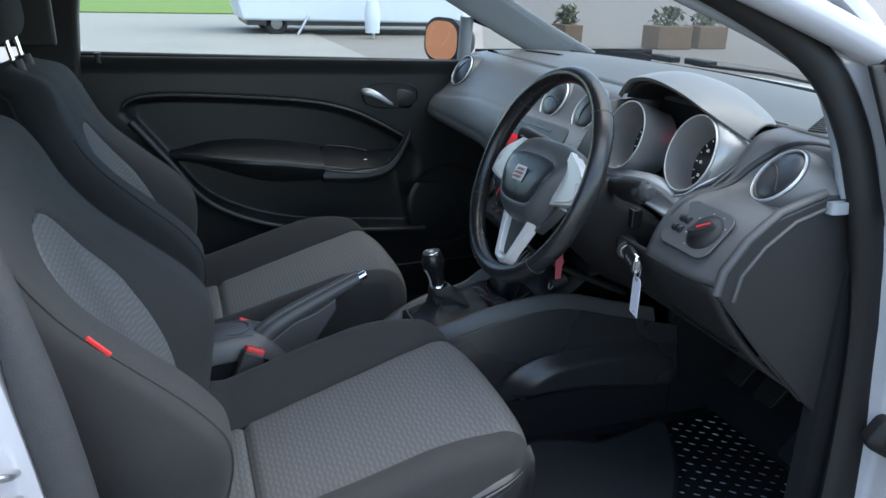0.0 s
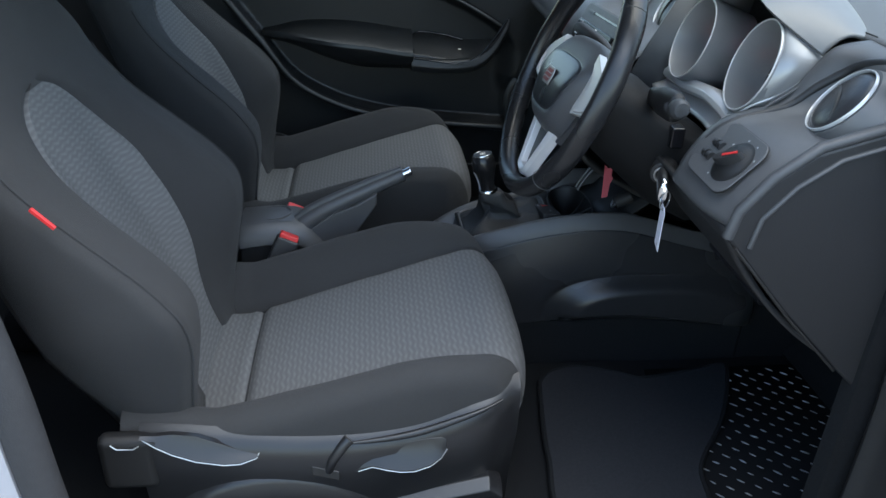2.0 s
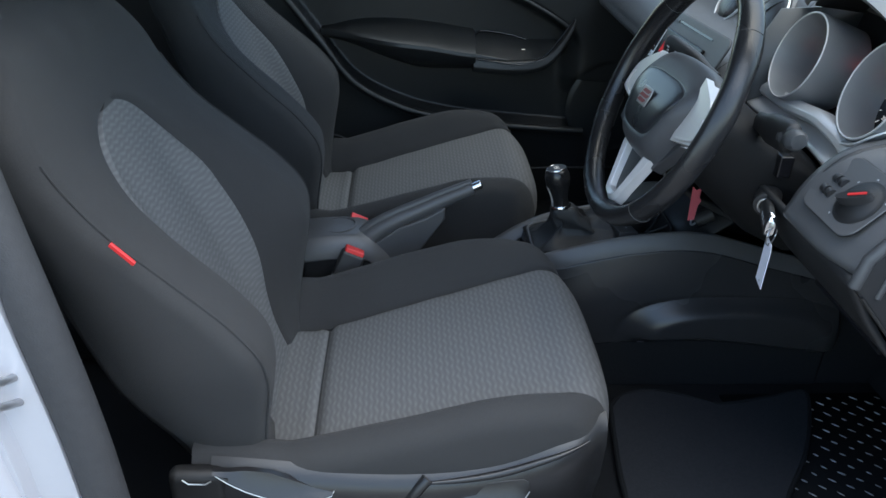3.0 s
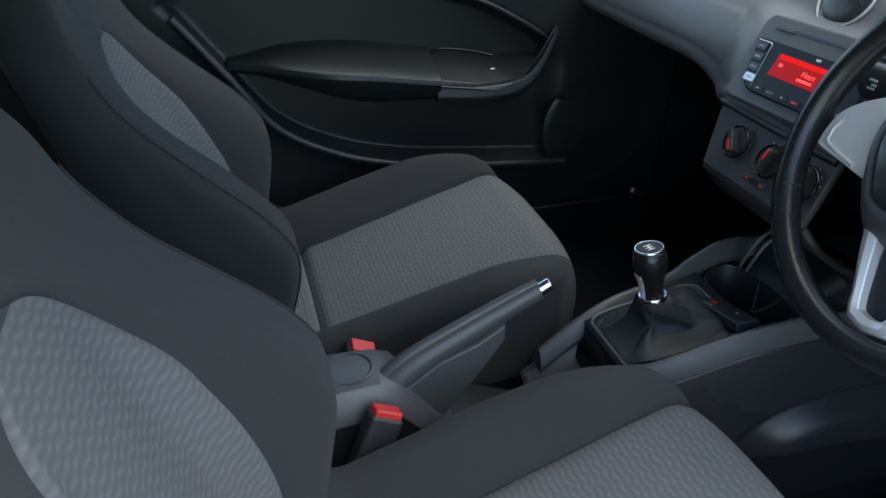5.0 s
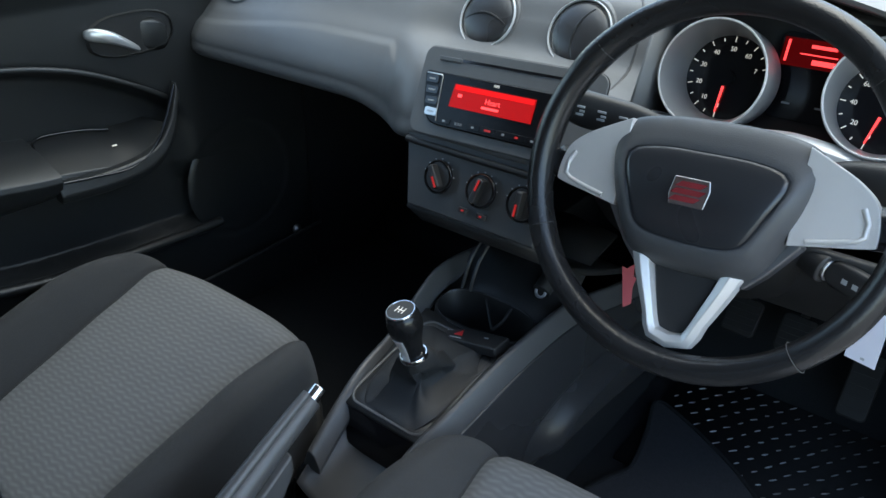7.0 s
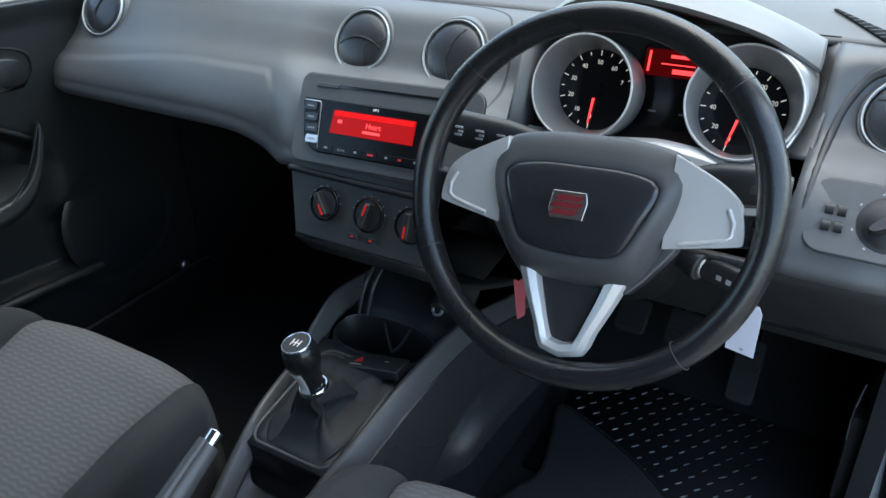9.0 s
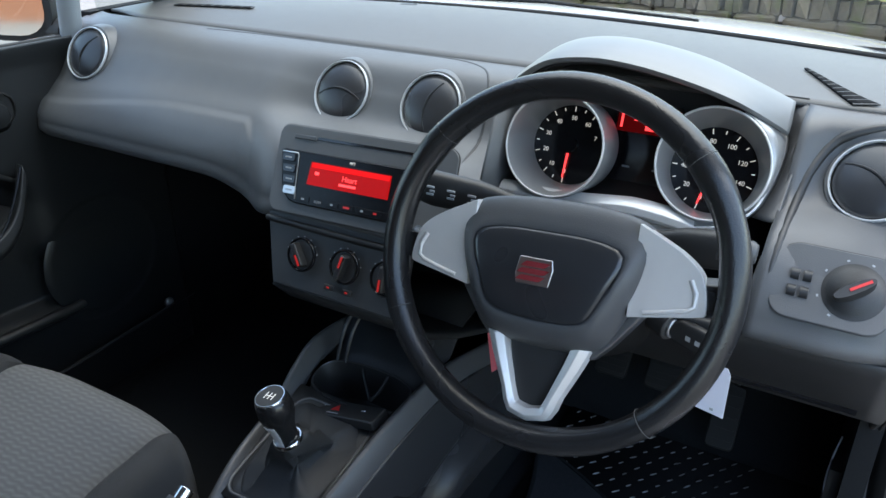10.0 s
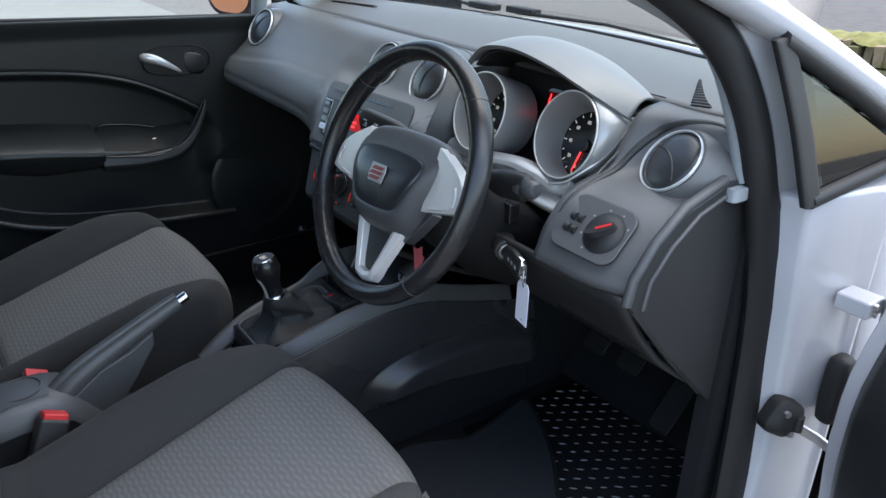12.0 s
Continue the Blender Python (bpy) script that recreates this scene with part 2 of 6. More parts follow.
def loft(rings, closed=True, caps=True, bm=None, loop=False):
    """A skin over rings of equally many points. loop: the last ring joins the first."""
    bm = bm or bmesh.new()
    vs = [[bm.verts.new(p) for p in ring] for ring in rings]
    n = len(vs[0])
    pairs = list(zip(vs, vs[1:])) + ([(vs[-1], vs[0])] if loop else [])
    for a, b in pairs:
        for i in range(n if closed else n - 1):
            j = (i + 1) % n
            bm.faces.new((a[i], a[j], b[j], b[i]))
    if caps and closed and not loop:
        bm.faces.new(vs[0][::-1])
        bm.faces.new(vs[-1])
    return bm


def tube(points, r, n=12, flat=1.0, loop=False, bm=None, up=(0, 0, 1)):
    """A round bar along points; r may be one radius or a function of 0..1."""
    pts = [Vector(p) for p in points]
    rings = []
    for i, p in enumerate(pts):
        a = pts[i - 1] if i or loop else p
        b = pts[(i + 1) % len(pts)] if i < len(pts) - 1 or loop else p
        d = (b - a).normalized()
        s = d.cross(Vector(up))
        s = s.normalized() if s.length > 1e-4 else d.orthogonal().normalized()
        u = s.cross(d)
        rr = r(i / (len(pts) - 1)) if callable(r) else r
        rings.append([p + rr * (math.cos(k) * s + flat * math.sin(k) * u) for k in (2 * math.pi * j / n for j in range(n))])
    return loft(rings, loop=loop, bm=bm)


def grid(f, nu, nv, bm=None, uvscale=None):
    """A sheet of points f(u, v), u and v from 0 to 1."""
    bm = bm or bmesh.new()
    vs = [[bm.verts.new(f(i / nu, j / nv)) for j in range(nv + 1)] for i in range(nu + 1)]
    for i in range(nu):
        for j in range(nv):
            bm.faces.new((vs[i][j], vs[i + 1][j], vs[i + 1][j + 1], vs[i][j + 1]))
    return bm


def plate(outline, depth, m=None, bm=None):
    """A flat shape of (a, b) corners, given thickness along its normal."""
    bm = bm or bmesh.new()
    m = m or Matrix()
    lo = [bm.verts.new(m @ Vector((a, b, 0))) for a, b in outline]
    hi = [bm.verts.new(m @ Vector((a, b, depth))) for a, b in outline]
    bm.faces.new(lo[::-1])
    bm.faces.new(hi)
    for i in range(len(lo)):
        j = (i + 1) % len(lo)
        bm.faces.new((lo[i], lo[j], hi[j], hi[i]))
    return bm


def roundrect(w, h, r, n=5):
    out = []
    for cx, cy, a0 in ((w / 2 - r, h / 2 - r, 0), (r - w / 2, h / 2 - r, 90), (r - w / 2, r - h / 2, 180), (w / 2 - r, r - h / 2, 270)):
        for k in range(n + 1):
            a = radians(a0 + 90 * k / n)
            out.append((cx + r * math.cos(a), cy + r * math.sin(a)))
    return out


def ring(m, r_out, r_in, depth, n=40, bm=None):
    """A flat ring in the plane of m, with rounded lip."""
    prof = [(r_in, 0), (r_in, depth * 0.7), (lerp(r_in, r_out, 0.3), depth), (lerp(r_in, r_out, 0.7), depth), (r_out, depth * 0.7), (r_out, 0)]
    rings = [[m @ Vector((a * math.cos(t), a * math.sin(t), z)) for a, z in prof] for t in (2 * math.pi * k / n for k in range(n))]
    return loft(rings, loop=True, bm=bm)


def disc(m, r, depth, n=32, bm=None):
    return plate([(r * math.cos(2 * math.pi * k / n), r * math.sin(2 * math.pi * k / n)) for k in range(n)], depth, m, bm)


def facing(at, normal, up=(0, 0, 1)):
    """A frame at a place: x to the viewer's right, y up the surface, z out of it."""
    z = Vector(normal).normalized()
    x = Vector(up).cross(z).normalized()
    y = z.cross(x)
    m = Matrix((x, y, z)).transposed().to_4x4()
    m.translation = at
    return m


def lettering(name, text, size, m, material, parent, align="CENTER", label=""):
    cu = bpy.data.curves.new(name, "FONT")
    cu.body, cu.size, cu.align_x, cu.align_y, cu.extrude = text, size, align, "CENTER", 0.0002
    cu.materials.append(material)
    ob = new(name, cu)
    dg = bpy.context.evaluated_depsgraph_get()
    me = bpy.data.meshes.new_from_object(ob.evaluated_get(dg))
    bpy.data.objects.remove(ob)
    me.transform(m)
    ob = new(name, me)
    ob.parent = parent
    if parent.type == "EMPTY":
        ob.matrix_parent_inverse = Matrix.Translation(parent.location).inverted()
    return tagged(ob, label) if label else ob


# ---- ground and surroundings ----
def outdoors():
    GRAVEL = mat("pale_gravel", (0.155, 0.138, 0.122), 0.9, var=1.2, scale=26, bump=1, bump_scale=50, stain=0.3)
    PAVE = mat("grey_paving", (0.215, 0.206, 0.182), 0.85, var=0.3, scale=8, bump=0.4, bump_scale=40, stain=0.3)
    GRASS = mat("lawn_grass", (0.10, 0.165, 0.02), 0.9, var=0.5, scale=14, bump=1, bump_scale=60, stain=0.3)
    BRICK = mat("orange_brick", (0.36, 0.14, 0.07), 0.9, var=0.4, scale=6, bump=0.6, bump_scale=60, stain=0.4)
    STONE = patched(mat("weathered_stone", (0.165, 0.125, 0.076), 0.95, var=0.8, scale=14, bump=1, bump_scale=40, stain=0.6), (0.12, 0.115, 0.035), 7, 0.48, 0.66)
    MOSS = mat("mossy_coping", (0.17, 0.155, 0.045), 0.95, var=1.1, scale=22, bump=1, bump_scale=50, stain=0.5)
    SOIL = mat("dark_soil", (0.062, 0.052, 0.047), 0.95, var=1.0, scale=10, bump=1, bump_scale=30)
    CARAVAN = mat("white_caravan_panel", (0.6, 0.64, 0.68), 0.35, var=0.06)
    bm = bmesh.new()
    bmesh.ops.create_grid(bm, x_segments=8, y_segments=8, size=300)
    tagged(part("ground", bm, GRAVEL), "pale gravel drive", "ground", kind="structure")
    tagged(part("pavement", box((30, 19.3, 0.02), (-12.6, 13.4, 0.012)), PAVE), "grey paved forecourt beside the car", "pavement", kind="structure")
    tagged(part("lawn", box((70, 30, 0.05), (-32.5, 38.2, 0.025)), GRASS), "bright green mown lawn", "lawn", kind="structure")
    # low stone wall with upright coping stones, in front of the bonnet
    w = thing("garden_wall", (4.7, -1.5, 0), "low mossy stone wall with upright coping stones", "wall", kind="structure")
    part("wall_core", box((0.30, 14, 0.34), (4.72, -5.2, 0.17)), STONE, w)
    rng = random.Random(4)
    shapes = []
    for k in range(6):
        bm = box((0.34, 0.24, 0.17), (0, 0, 0))
        for v in bm.verts:
            v.co += Vector((rng.uniform(-0.02, 0.02), rng.uniform(-0.015, 0.015), rng.uniform(-0.015, 0.015)))
        bmesh.ops.bevel(bm, geom=list(bm.edges), offset=0.018, segments=1, affect="EDGES")
        me = bpy.data.meshes.new("stone")
        bm.to_mesh(me)
        bm.free()
        shapes.append(me)
    for me in shapes:
        me.materials.append(STONE)

    def piece(name, me, m):
        ob = new(name, me)
        ob.parent = w
        ob.matrix_parent_inverse = Matrix.Translation(w.location).inverted()
        ob.matrix_basis = m
    for row in range(3):
        y = -5.5 + 0.11 * (row % 2)
        while y < 1.8:
            ln = rng.uniform(0.8, 1.35)
            piece("stone", rng.choice(shapes), Matrix.Translation((4.70 + rng.uniform(-0.015, 0.015), y, 0.085 + row * 0.145)) @ pose(0, 0, 0, 0, 0, rng.uniform(-2, 2)) @ Matrix.Diagonal((1, ln, 0.82, 1)))
            y += 0.25 * ln
    y = -5.6
    while y < 1.85:
        h = rng.uniform(0.9, 1.25)
        piece("coping_stone", rng.choice(shapes), Matrix.Translation((4.70, y, 0.445 + 0.06 * h)) @ pose(0, 0, 0, rng.uniform(-5, 5), 90, 0) @ Matrix.Diagonal((0.37 * h, rng.uniform(0.24, 0.34), 1.9, 1)))
        y += 0.074
    crown = lambda u, v: Vector((4.70 + 0.17 * (2 * v - 1) + 0.03 * noise.noise(Vector((u * 60, v * 2, 2.0))), lerp(-5.7, 1.9, u), 0.578 + 0.045 * math.sin(math.pi * v) ** 0.6 + 0.028 * noise.noise(Vector((u * 70, v * 2.5, 0.3))) + 0.014 * noise.noise(Vector((u * 240, v * 7, 1.1)))))
    part("moss_crown", grid(crown, 420, 10), MOSS, w, "lumpy yellow-green moss along the coping")
    tagged(part("planting_bed", plate([(4.86, -12.2), (17.0, -12.2), (17.0, 8.2), (4.86, 1.8)], 0.36, Matrix.Identity(4)), SOIL), "dark planting bed behind the wall", "flower bed", kind="structure")
    # house of orange brick
    h = thing("house", (-11, 8, 0), "orange brick house wall with a white door", "house")
    part("wall", box((0.3, 16, 4.2), (-11.5, 8, 2.1)), BRICK, h)
    part("door", box((0.06, 1.0, 2.05), (-11.3, 12.5, 1.03)), CARAVAN, h, "white door")
    # low timber planters at the far side of the drive
    LEAVES = mat("dull_green_shrub", (0.06, 0.075, 0.03), 0.8, var=0.8, scale=30, bump=1, bump_scale=40)
    TIMBER = mat("weathered_brown_timber", (0.16, 0.10, 0.06), 0.85, var=0.5, scale=8, bump=0.5, bump_scale=60)
    for x, y, w in ((9.1, 12.4, 0.8), (10.1, 12.5, 0.7), (6.9, 12.6, 0.4)):
        pl = thing("planter", (x, y, 0), "low brown timber planter with a dull green shrub", "planter", "planters by the drive")
        part("box", box((w, 0.6, 0.45), (x, y, 0.225)), TIMBER, pl, bevel=0.02)
        bm = bmesh.new()
        for k in range(140):
            a, h = rng.uniform(0, 6.283), rng.uniform(0.42, 0.80)
            r = rng.uniform(0, 0.5) * (1.1 - abs(h - 0.55) * 1.6)
            c = Vector((x + r * w * math.cos(a), y + r * 0.6 * math.sin(a), h))
            d, e = Vector((rng.uniform(-1, 1), rng.uniform(-1, 1), rng.uniform(-0.6, 1))).normalized() * 0.09, Vector((rng.uniform(-1, 1), rng.uniform(-1, 1), 0)).normalized() * 0.05
            bm.faces.new([bm.verts.new(q) for q in (c - d, c + e, c + d, c - e)])
        part("shrub", bm, LEAVES, pl, smooth=False)
    # caravan on the forecourt
    c = thing("caravan", (3.6, 17.5, 0), "white touring caravan parked on the forecourt", "caravan")
    bm = loft([[(x, y, z) for x, z in ((0.9, 0.30), (5.6, 0.26), (6.1, 0.6), (6.1, 2.2), (5.2, 2.6), (0.7, 2.6), (0.5, 2.1))] for y in (15.4, 17.6)])
    part("body", bm, CARAVAN, c, bevel=0.06)
    part("skirt", box((4.6, 2.1, 0.10), (3.3, 16.5, 0.25)), PLASTIC, c)
    for x in (1.6,):
        for y in (15.55, 17.45):
            wh = part("wheel", rod((x, y - 0.1, 0.24), (x, y + 0.1, 0.24), 0.24, n=28), RUBBER, c, bevel=0.03)
            part("rim", rod((x, y - 0.11, 0.24), (x, y + 0.11, 0.24), 0.12, n=24), SMOKECHROME, wh)
    part("hitch_cover", loft([[(3.45 + a * r, 14.6 + b * r, z) for a, b in roundrect(2, 2, 0.8)] for z, r in ((0.12, 0.14), (0.5, 0.16), (0.75, 0.11))]), CARAVAN, c, "white fabric hitch cover")
    part("jockey_wheel", rod((3.45, 14.5, 0.0), (3.45, 14.5, 0.3), 0.03), METAL, c)
    part("corner_steady", tube([(2.0, 15.2, 0.03), (2.25, 15.3, 0.4)], 0.03), METAL, c)


outdoors()


# ---- car shell ----
DOORWAY = [(0.36, -0.735, 0.36), (0.378, -0.715, 0.62), (0.362, -0.710, 0.82), (0.318, -0.703, 0.98), (0.288, -0.682, 1.085), (0.238, -0.655, 1.165), (0.13, -0.632, 1.232),
           (-0.02, -0.61, 1.292), (-0.30, -0.585, 1.372), (-0.58, -0.575, 1.405), (-0.79, -0.585, 1.385), (-0.845, -0.62, 1.30), (-0.815, -0.665, 1.18), (-0.762, -0.705, 1.05), (-0.720, -0.742, 0.90),
           (-0.692, -0.752, 0.72), (-0.680, -0.752, 0.54), (-0.665, -0.745, 0.37)]


def shell():
    N = 84
    line = [along(DOORWAY, i / N) for i in range(N + 1)]
    mid = Vector((-0.2, 0, 0.85))
    car = thing("car_body", (-0.2, 0, 0), "white hatchback body with its driver's door open", "car", kind="structure")
    outs = []
    for i, p in enumerate(line):
        d = line[min(i + 1, N)] - line[max(i - 1, 0)]
        o = Vector((d.z, 0, -d.x)).normalized()
        outs.append(o if o.dot(p - mid) > 0 else -o)

    def strip(*offs):
        return loft([[p + o * a + Vector((0, -dd, 0)) for a, dd in offs] for p, o in zip(line, outs)], closed=False)

    part("door_frame", strip((0.03, -0.03), (0.038, 0.018), (0.075, 0.022), (0.08, 0.036), (0.098, 0.038)), PAINT, car, "white painted door frame", thick=0.004)
    wide = [(0.024 + 0.014 * (1 - step(0.85, 1.0, p.z))) * lerp(1.0, 0.62, step(46, 58, i)) for i, p in enumerate(line)]
    rings = [[p + o * (w * 0.6 + w * math.cos(k)) + Vector((0, -0.008 - 0.020 * math.sin(k), 0)) for k in (2 * math.pi * j / 12 for j in range(12))] for p, o, w in zip(line, outs, wide)]
    part("door_seal", loft(rings[:57]), RUBBER, car, "black rubber door seal")
    part("rear_door_seal", loft(rings[56:]), mat("grey_flocked_seal", (0.032, 0.032, 0.034), 0.8, bump=0.6, bump_scale=500, scale=90, var=0.4), car, "dark grey flocked door seal")
    rings = [[p + o * (-0.012 + 0.012 * math.cos(k)) + Vector((0, 0.012 - 0.014 * math.sin(k), 0)) for k in (2 * math.pi * j / 8 for j in range(8))] for p, o in list(zip(line, outs))[38:54]]
    part("seal_trim", loft(rings), PLASTIC, car, "dark trim inside the door seal")
    part("roof", grid(lambda u, v: Vector((lerp(-1.7, 0.04, u), lerp(-0.60, 0.60, v), 1.395 + 0.05 * math.sin(math.pi * v) + 0.03 * math.sin(math.pi * min(1, u * 1.1)))), 12, 12), PAINT, car, thick=0.03)
    part("headlining", grid(lambda u, v: Vector((lerp(-1.65, 0.02, u), lerp(-0.57, 0.57, v), 1.375 + 0.05 * math.sin(math.pi * v))), 12, 12), TRIM, car, thick=0.01)
    part("rear_bulkhead", box((0.04, 1.4, 0.72), (-1.74, 0, 0.67)), CARPET, car, bevel=0.01)
    part("rear_window", grid(lambda u, v: Vector((lerp(-1.74, -1.66, v), lerp(-0.62, 0.62, u), lerp(1.03, 1.40, v))), 4, 4), SMOKED, car, "dim rear window")
    for s in (1, -1):
        part("rear_side", box((0.80, 0.05, 0.78), (-1.30, s * 0.76, 0.64)), PLASTIC, car, bevel=0.01)
        if s > 0:
            part("rear_quarter", box((0.95, 0.03, 0.42), (-1.30, 0.70, 1.21), m=Matrix.Rotation(radians(8), 4, "X")), PLASTIC, car, bevel=0.01)
        else:
            part("rear_side_window", grid(lambda u, v: Vector((lerp(-1.66, -1.05, u), lerp(-0.735, -0.62, v), lerp(1.02, 1.38, v))), 4, 4), SMOKED, car, "dim rear side window")
        part("rear_pillar", tube([(-1.68, s * 0.68, 1.0), (-1.5, s * 0.60, 1.39)], 0.06), TRIM, car)
    part("centre_pillar", loft([[(x + dx, y, z) for x, y in ((-0.80, 0.70 - s), (-0.94, 0.70 - s), (-0.94, 0.77 - s), (-0.80, 0.77 - s))] for z, s, dx in ((0.36, 0, 0), (1.0, 0.0, 0.0), (1.15, 0.04, 0.015), (1.39, 0.14, 0.06))]), PLASTIC, car, "dark centre pillar trim", bevel=0.015)
    part("door_post", loft([[(x, y, z) for x, y in ((-0.755 + d, -0.72 + s), (-1.1, -0.70 + s), (-1.1, -0.80 + s), (-0.775 + d, -0.80 + s))] for z, s, d in ((0.34, -0.005, 0.03), (0.6, -0.005, 0.01), (0.9, 0.0, -0.03), (1.05, 0.03, -0.07), (1.2, 0.07, -0.11), (1.30, 0.11, -0.155), (1.39, 0.14, -0.16))]), PAINT, car, "white door pillar", bevel=0.012)
    st = part("striker_plate", plate(roundrect(0.05, 0.075, 0.012), 0.003, facing((-0.776, -0.765, 0.785), (0.97, -0.22, 0))), METAL, car, "steel door striker")
    part("striker_loop", tube([along([(-0.776, -0.80, 0.818), (-0.756, -0.79, 0.808), (-0.754, -0.716, 0.772), (-0.754, -0.736, 0.752), (-0.757, -0.80, 0.786), (-0.776, -0.808, 0.792)], k / 24) for k in range(25)], 0.0045, n=8), METAL, st)
    part("sill", box((1.3, 0.05, 0.16), (-0.2, 0.815, 0.28)), PAINT, car, "white door sill", bevel=0.02)
    part("sill", box((1.15, 0.10, 0.16), (-0.22, -0.80, 0.28)), PAINT, car, "white door sill", bevel=0.02)
    part("sill_cover", box((1.02, 0.07, 0.02), (-0.20, -0.735, 0.365)), PLASTIC, car, bevel=0.006)
    # front end: bonnet, wings, windscreen pillars
    part("bonnet", grid(lambda u, v: Vector((lerp(0.80, 1.75, u) - 0.20 * (2 * v - 1) ** 2 * (1 - u * 0.6), lerp(-0.74, 0.74, v), 1.043 - 0.158 * u ** 1.3 - 0.03 * (2 * v - 1) ** 4)), 14, 16), PAINT, car, "white bonnet", thick=0.012)
    for s in (1, -1):
        part("front_wing", grid(lambda u, v: Vector((lerp(0.56, 1.7, u), s * (0.82 - 0.06 * v - 0.05 * u), lerp(0.3, 1.02 - 0.12 * u, v))), 10, 8), PAINT, car, "white front wing", thick=0.01)
        pts = [along([(0.68, s * 0.715, 1.04), (0.44, s * 0.685, 1.155), (0.16, s * 0.635, 1.295), (-0.12, s * 0.60, 1.385)], k / 14) for k in range(15)]
        if s > 0:
            lean, skin = Vector((-0.75, 0.30, -0.55)).normalized(), Vector((-0.45, -0.85, 0.15)).normalized()
            part("windscreen_pillar", loft([[p + lean * (0.030 + 0.058 * a) + skin * (0.018 * b) for a, b in roundrect(2, 2, 0.5)] for p in pts]), TRIM, car, "pale grey windscreen pillar trim")
        else:
            pts = [along([(0.305, -0.715, 0.982), (0.290, -0.695, 1.065), (0.262, -0.668, 1.145), (0.19, -0.650, 1.192), (0.05, -0.625, 1.25), (-0.15, -0.60, 1.325)], k / 18) for k in range(19)]
            part("windscreen_pillar", tube([p + Vector((0.012, 0.022, 0.006)) for p in pts], 0.013, flat=0.9), TRIM, car, "pale grey windscreen pillar trim")
            part("trim_foot", loft([[(0.298 + a * 0.034, -0.700 + b * 0.02, z) for a, b in roundrect(1, 1, 0.3)] for z in (0.968, 0.985)]), TRIM, car)
            out = [along([(0.78, -0.725, 1.0), (0.60, -0.715, 1.070), (0.40, -0.700, 1.157), (0.21, -0.682, 1.234), (0.0, -0.65, 1.312), (-0.2, -0.615, 1.385)], k / 24) for k in range(25)]
            part("outer_pillar", tube(out, 0.026, flat=0.9), PAINT, car, "white outer windscreen pillar")
    part("scuttle", grid(lambda u, v: Vector((0.605 + 0.125 * math.sin(math.pi * v) + 0.05 * u, lerp(-0.70, 0.70, v), 1.058 - 0.016 * u)), 2, 24), RUBBER, car, "black windscreen surround", thick=0.01)
    part("windscreen", grid(lambda u, v: Vector((lerp(0.64 + 0.13 * math.sin(math.pi * v), 0.0 + 0.06 * math.sin(math.pi * v), u), lerp(-0.70, 0.70, v) * lerp(1, 0.84, u), lerp(1.055, 1.40, u))), 6, 16), SCREEN, car)
    # fixed quarter lights
    for s in (1, -1):
        if s < 0:
            edge = [along([(0.302, -0.712, 1.176), (0.306, -0.718, 1.160), (0.33, -0.745, 1.07), (0.352, -0.768, 0.972)], k / 12) for k in range(13)]
            q = part("quarter_light_frame", loft([[p + Vector((a * 0.019 * w, -0.004 - b * 0.006, 0)) for a, b in roundrect(2, 2, 0.5)] for p, w in zip(edge, [0.55, 0.85, 0.97] + [1.0] * 10)]), RUBBER, car, "black quarter light seal")
        else:
            q = part("quarter_light_frame", tube([(0.265, 0.715, 1.16), (0.265, 0.74, 1.01)], 0.02, n=12), TRIM, car, "grey window divider")
        if s < 0:
            part("lower_seal", tube([(0.352, -0.768, 0.976), (0.60, -0.775, 1.005)], 0.011, n=8), RUBBER, q)
            part("upper_seal", tube([along([(0.305, -0.715, 1.172), (0.45, -0.745, 1.10), (0.60, -0.775, 1.02)], k / 6) for k in range(7)], 0.013, n=8), RUBBER, q)
        else:
            part("upper_seal", tube([(0.275, 0.715, 1.155), (0.56, 0.735, 1.055)], 0.008, n=8), RUBBER, q)
        bm = bmesh.new()
        bm.faces.new([bm.verts.new(p) for p in ((0.31, s * 0.717, 1.165), (0.352, s * 0.766, 0.98), (0.60, s * 0.773, 1.012))])
        part("pane", bm, DARKPANE if s < 0 else GLASS, q)
    part("hinge_pillar", loft([[(0.36 + d, -0.705, z), (0.375 + d, -0.765, z), (0.49 + d, -0.785, z), (0.53, -0.80, z), (0.60, -0.72, z)] for z, d in ((0.3, 0.01), (0.5, 0.035), (0.62, 0.035), (0.8, 0.015), (0.95, -0.01), (0.975, -0.005))]), PAINT, car, "white painted hinge pillar", bevel=0.012)
    K = Matrix.Translation((0.410, -0.778, 0.624)) @ pose(0, 0, 0, 0, 28, -18)
    cs = part("check_strap", loft([[K @ Vector((a * 0.031 * q, y, b * 0.029 * q)) for a, b in roundrect(2, 2, 0.55)] for y, q in ((0.016, 1.0), (-0.004, 1.0), (-0.009, 0.86), (-0.016, 0.62), (-0.018, 0.4))]), RUBBER, car, "black door check strap", bevel=0.002)
    for dx, dz in ((-0.017, 0.012), (0.014, -0.015)):
        part("strap_bolt", rod(K @ Vector((dx, -0.010, dz)), K @ Vector((dx, -0.019, dz)), 0.0055, n=6), METAL, cs)
    part("strap_roller", rod(K @ Vector((0.010, -0.016, 0.016)), K @ Vector((0.022, -0.016, -0.006)), 0.007, n=12), SHROUD, cs)
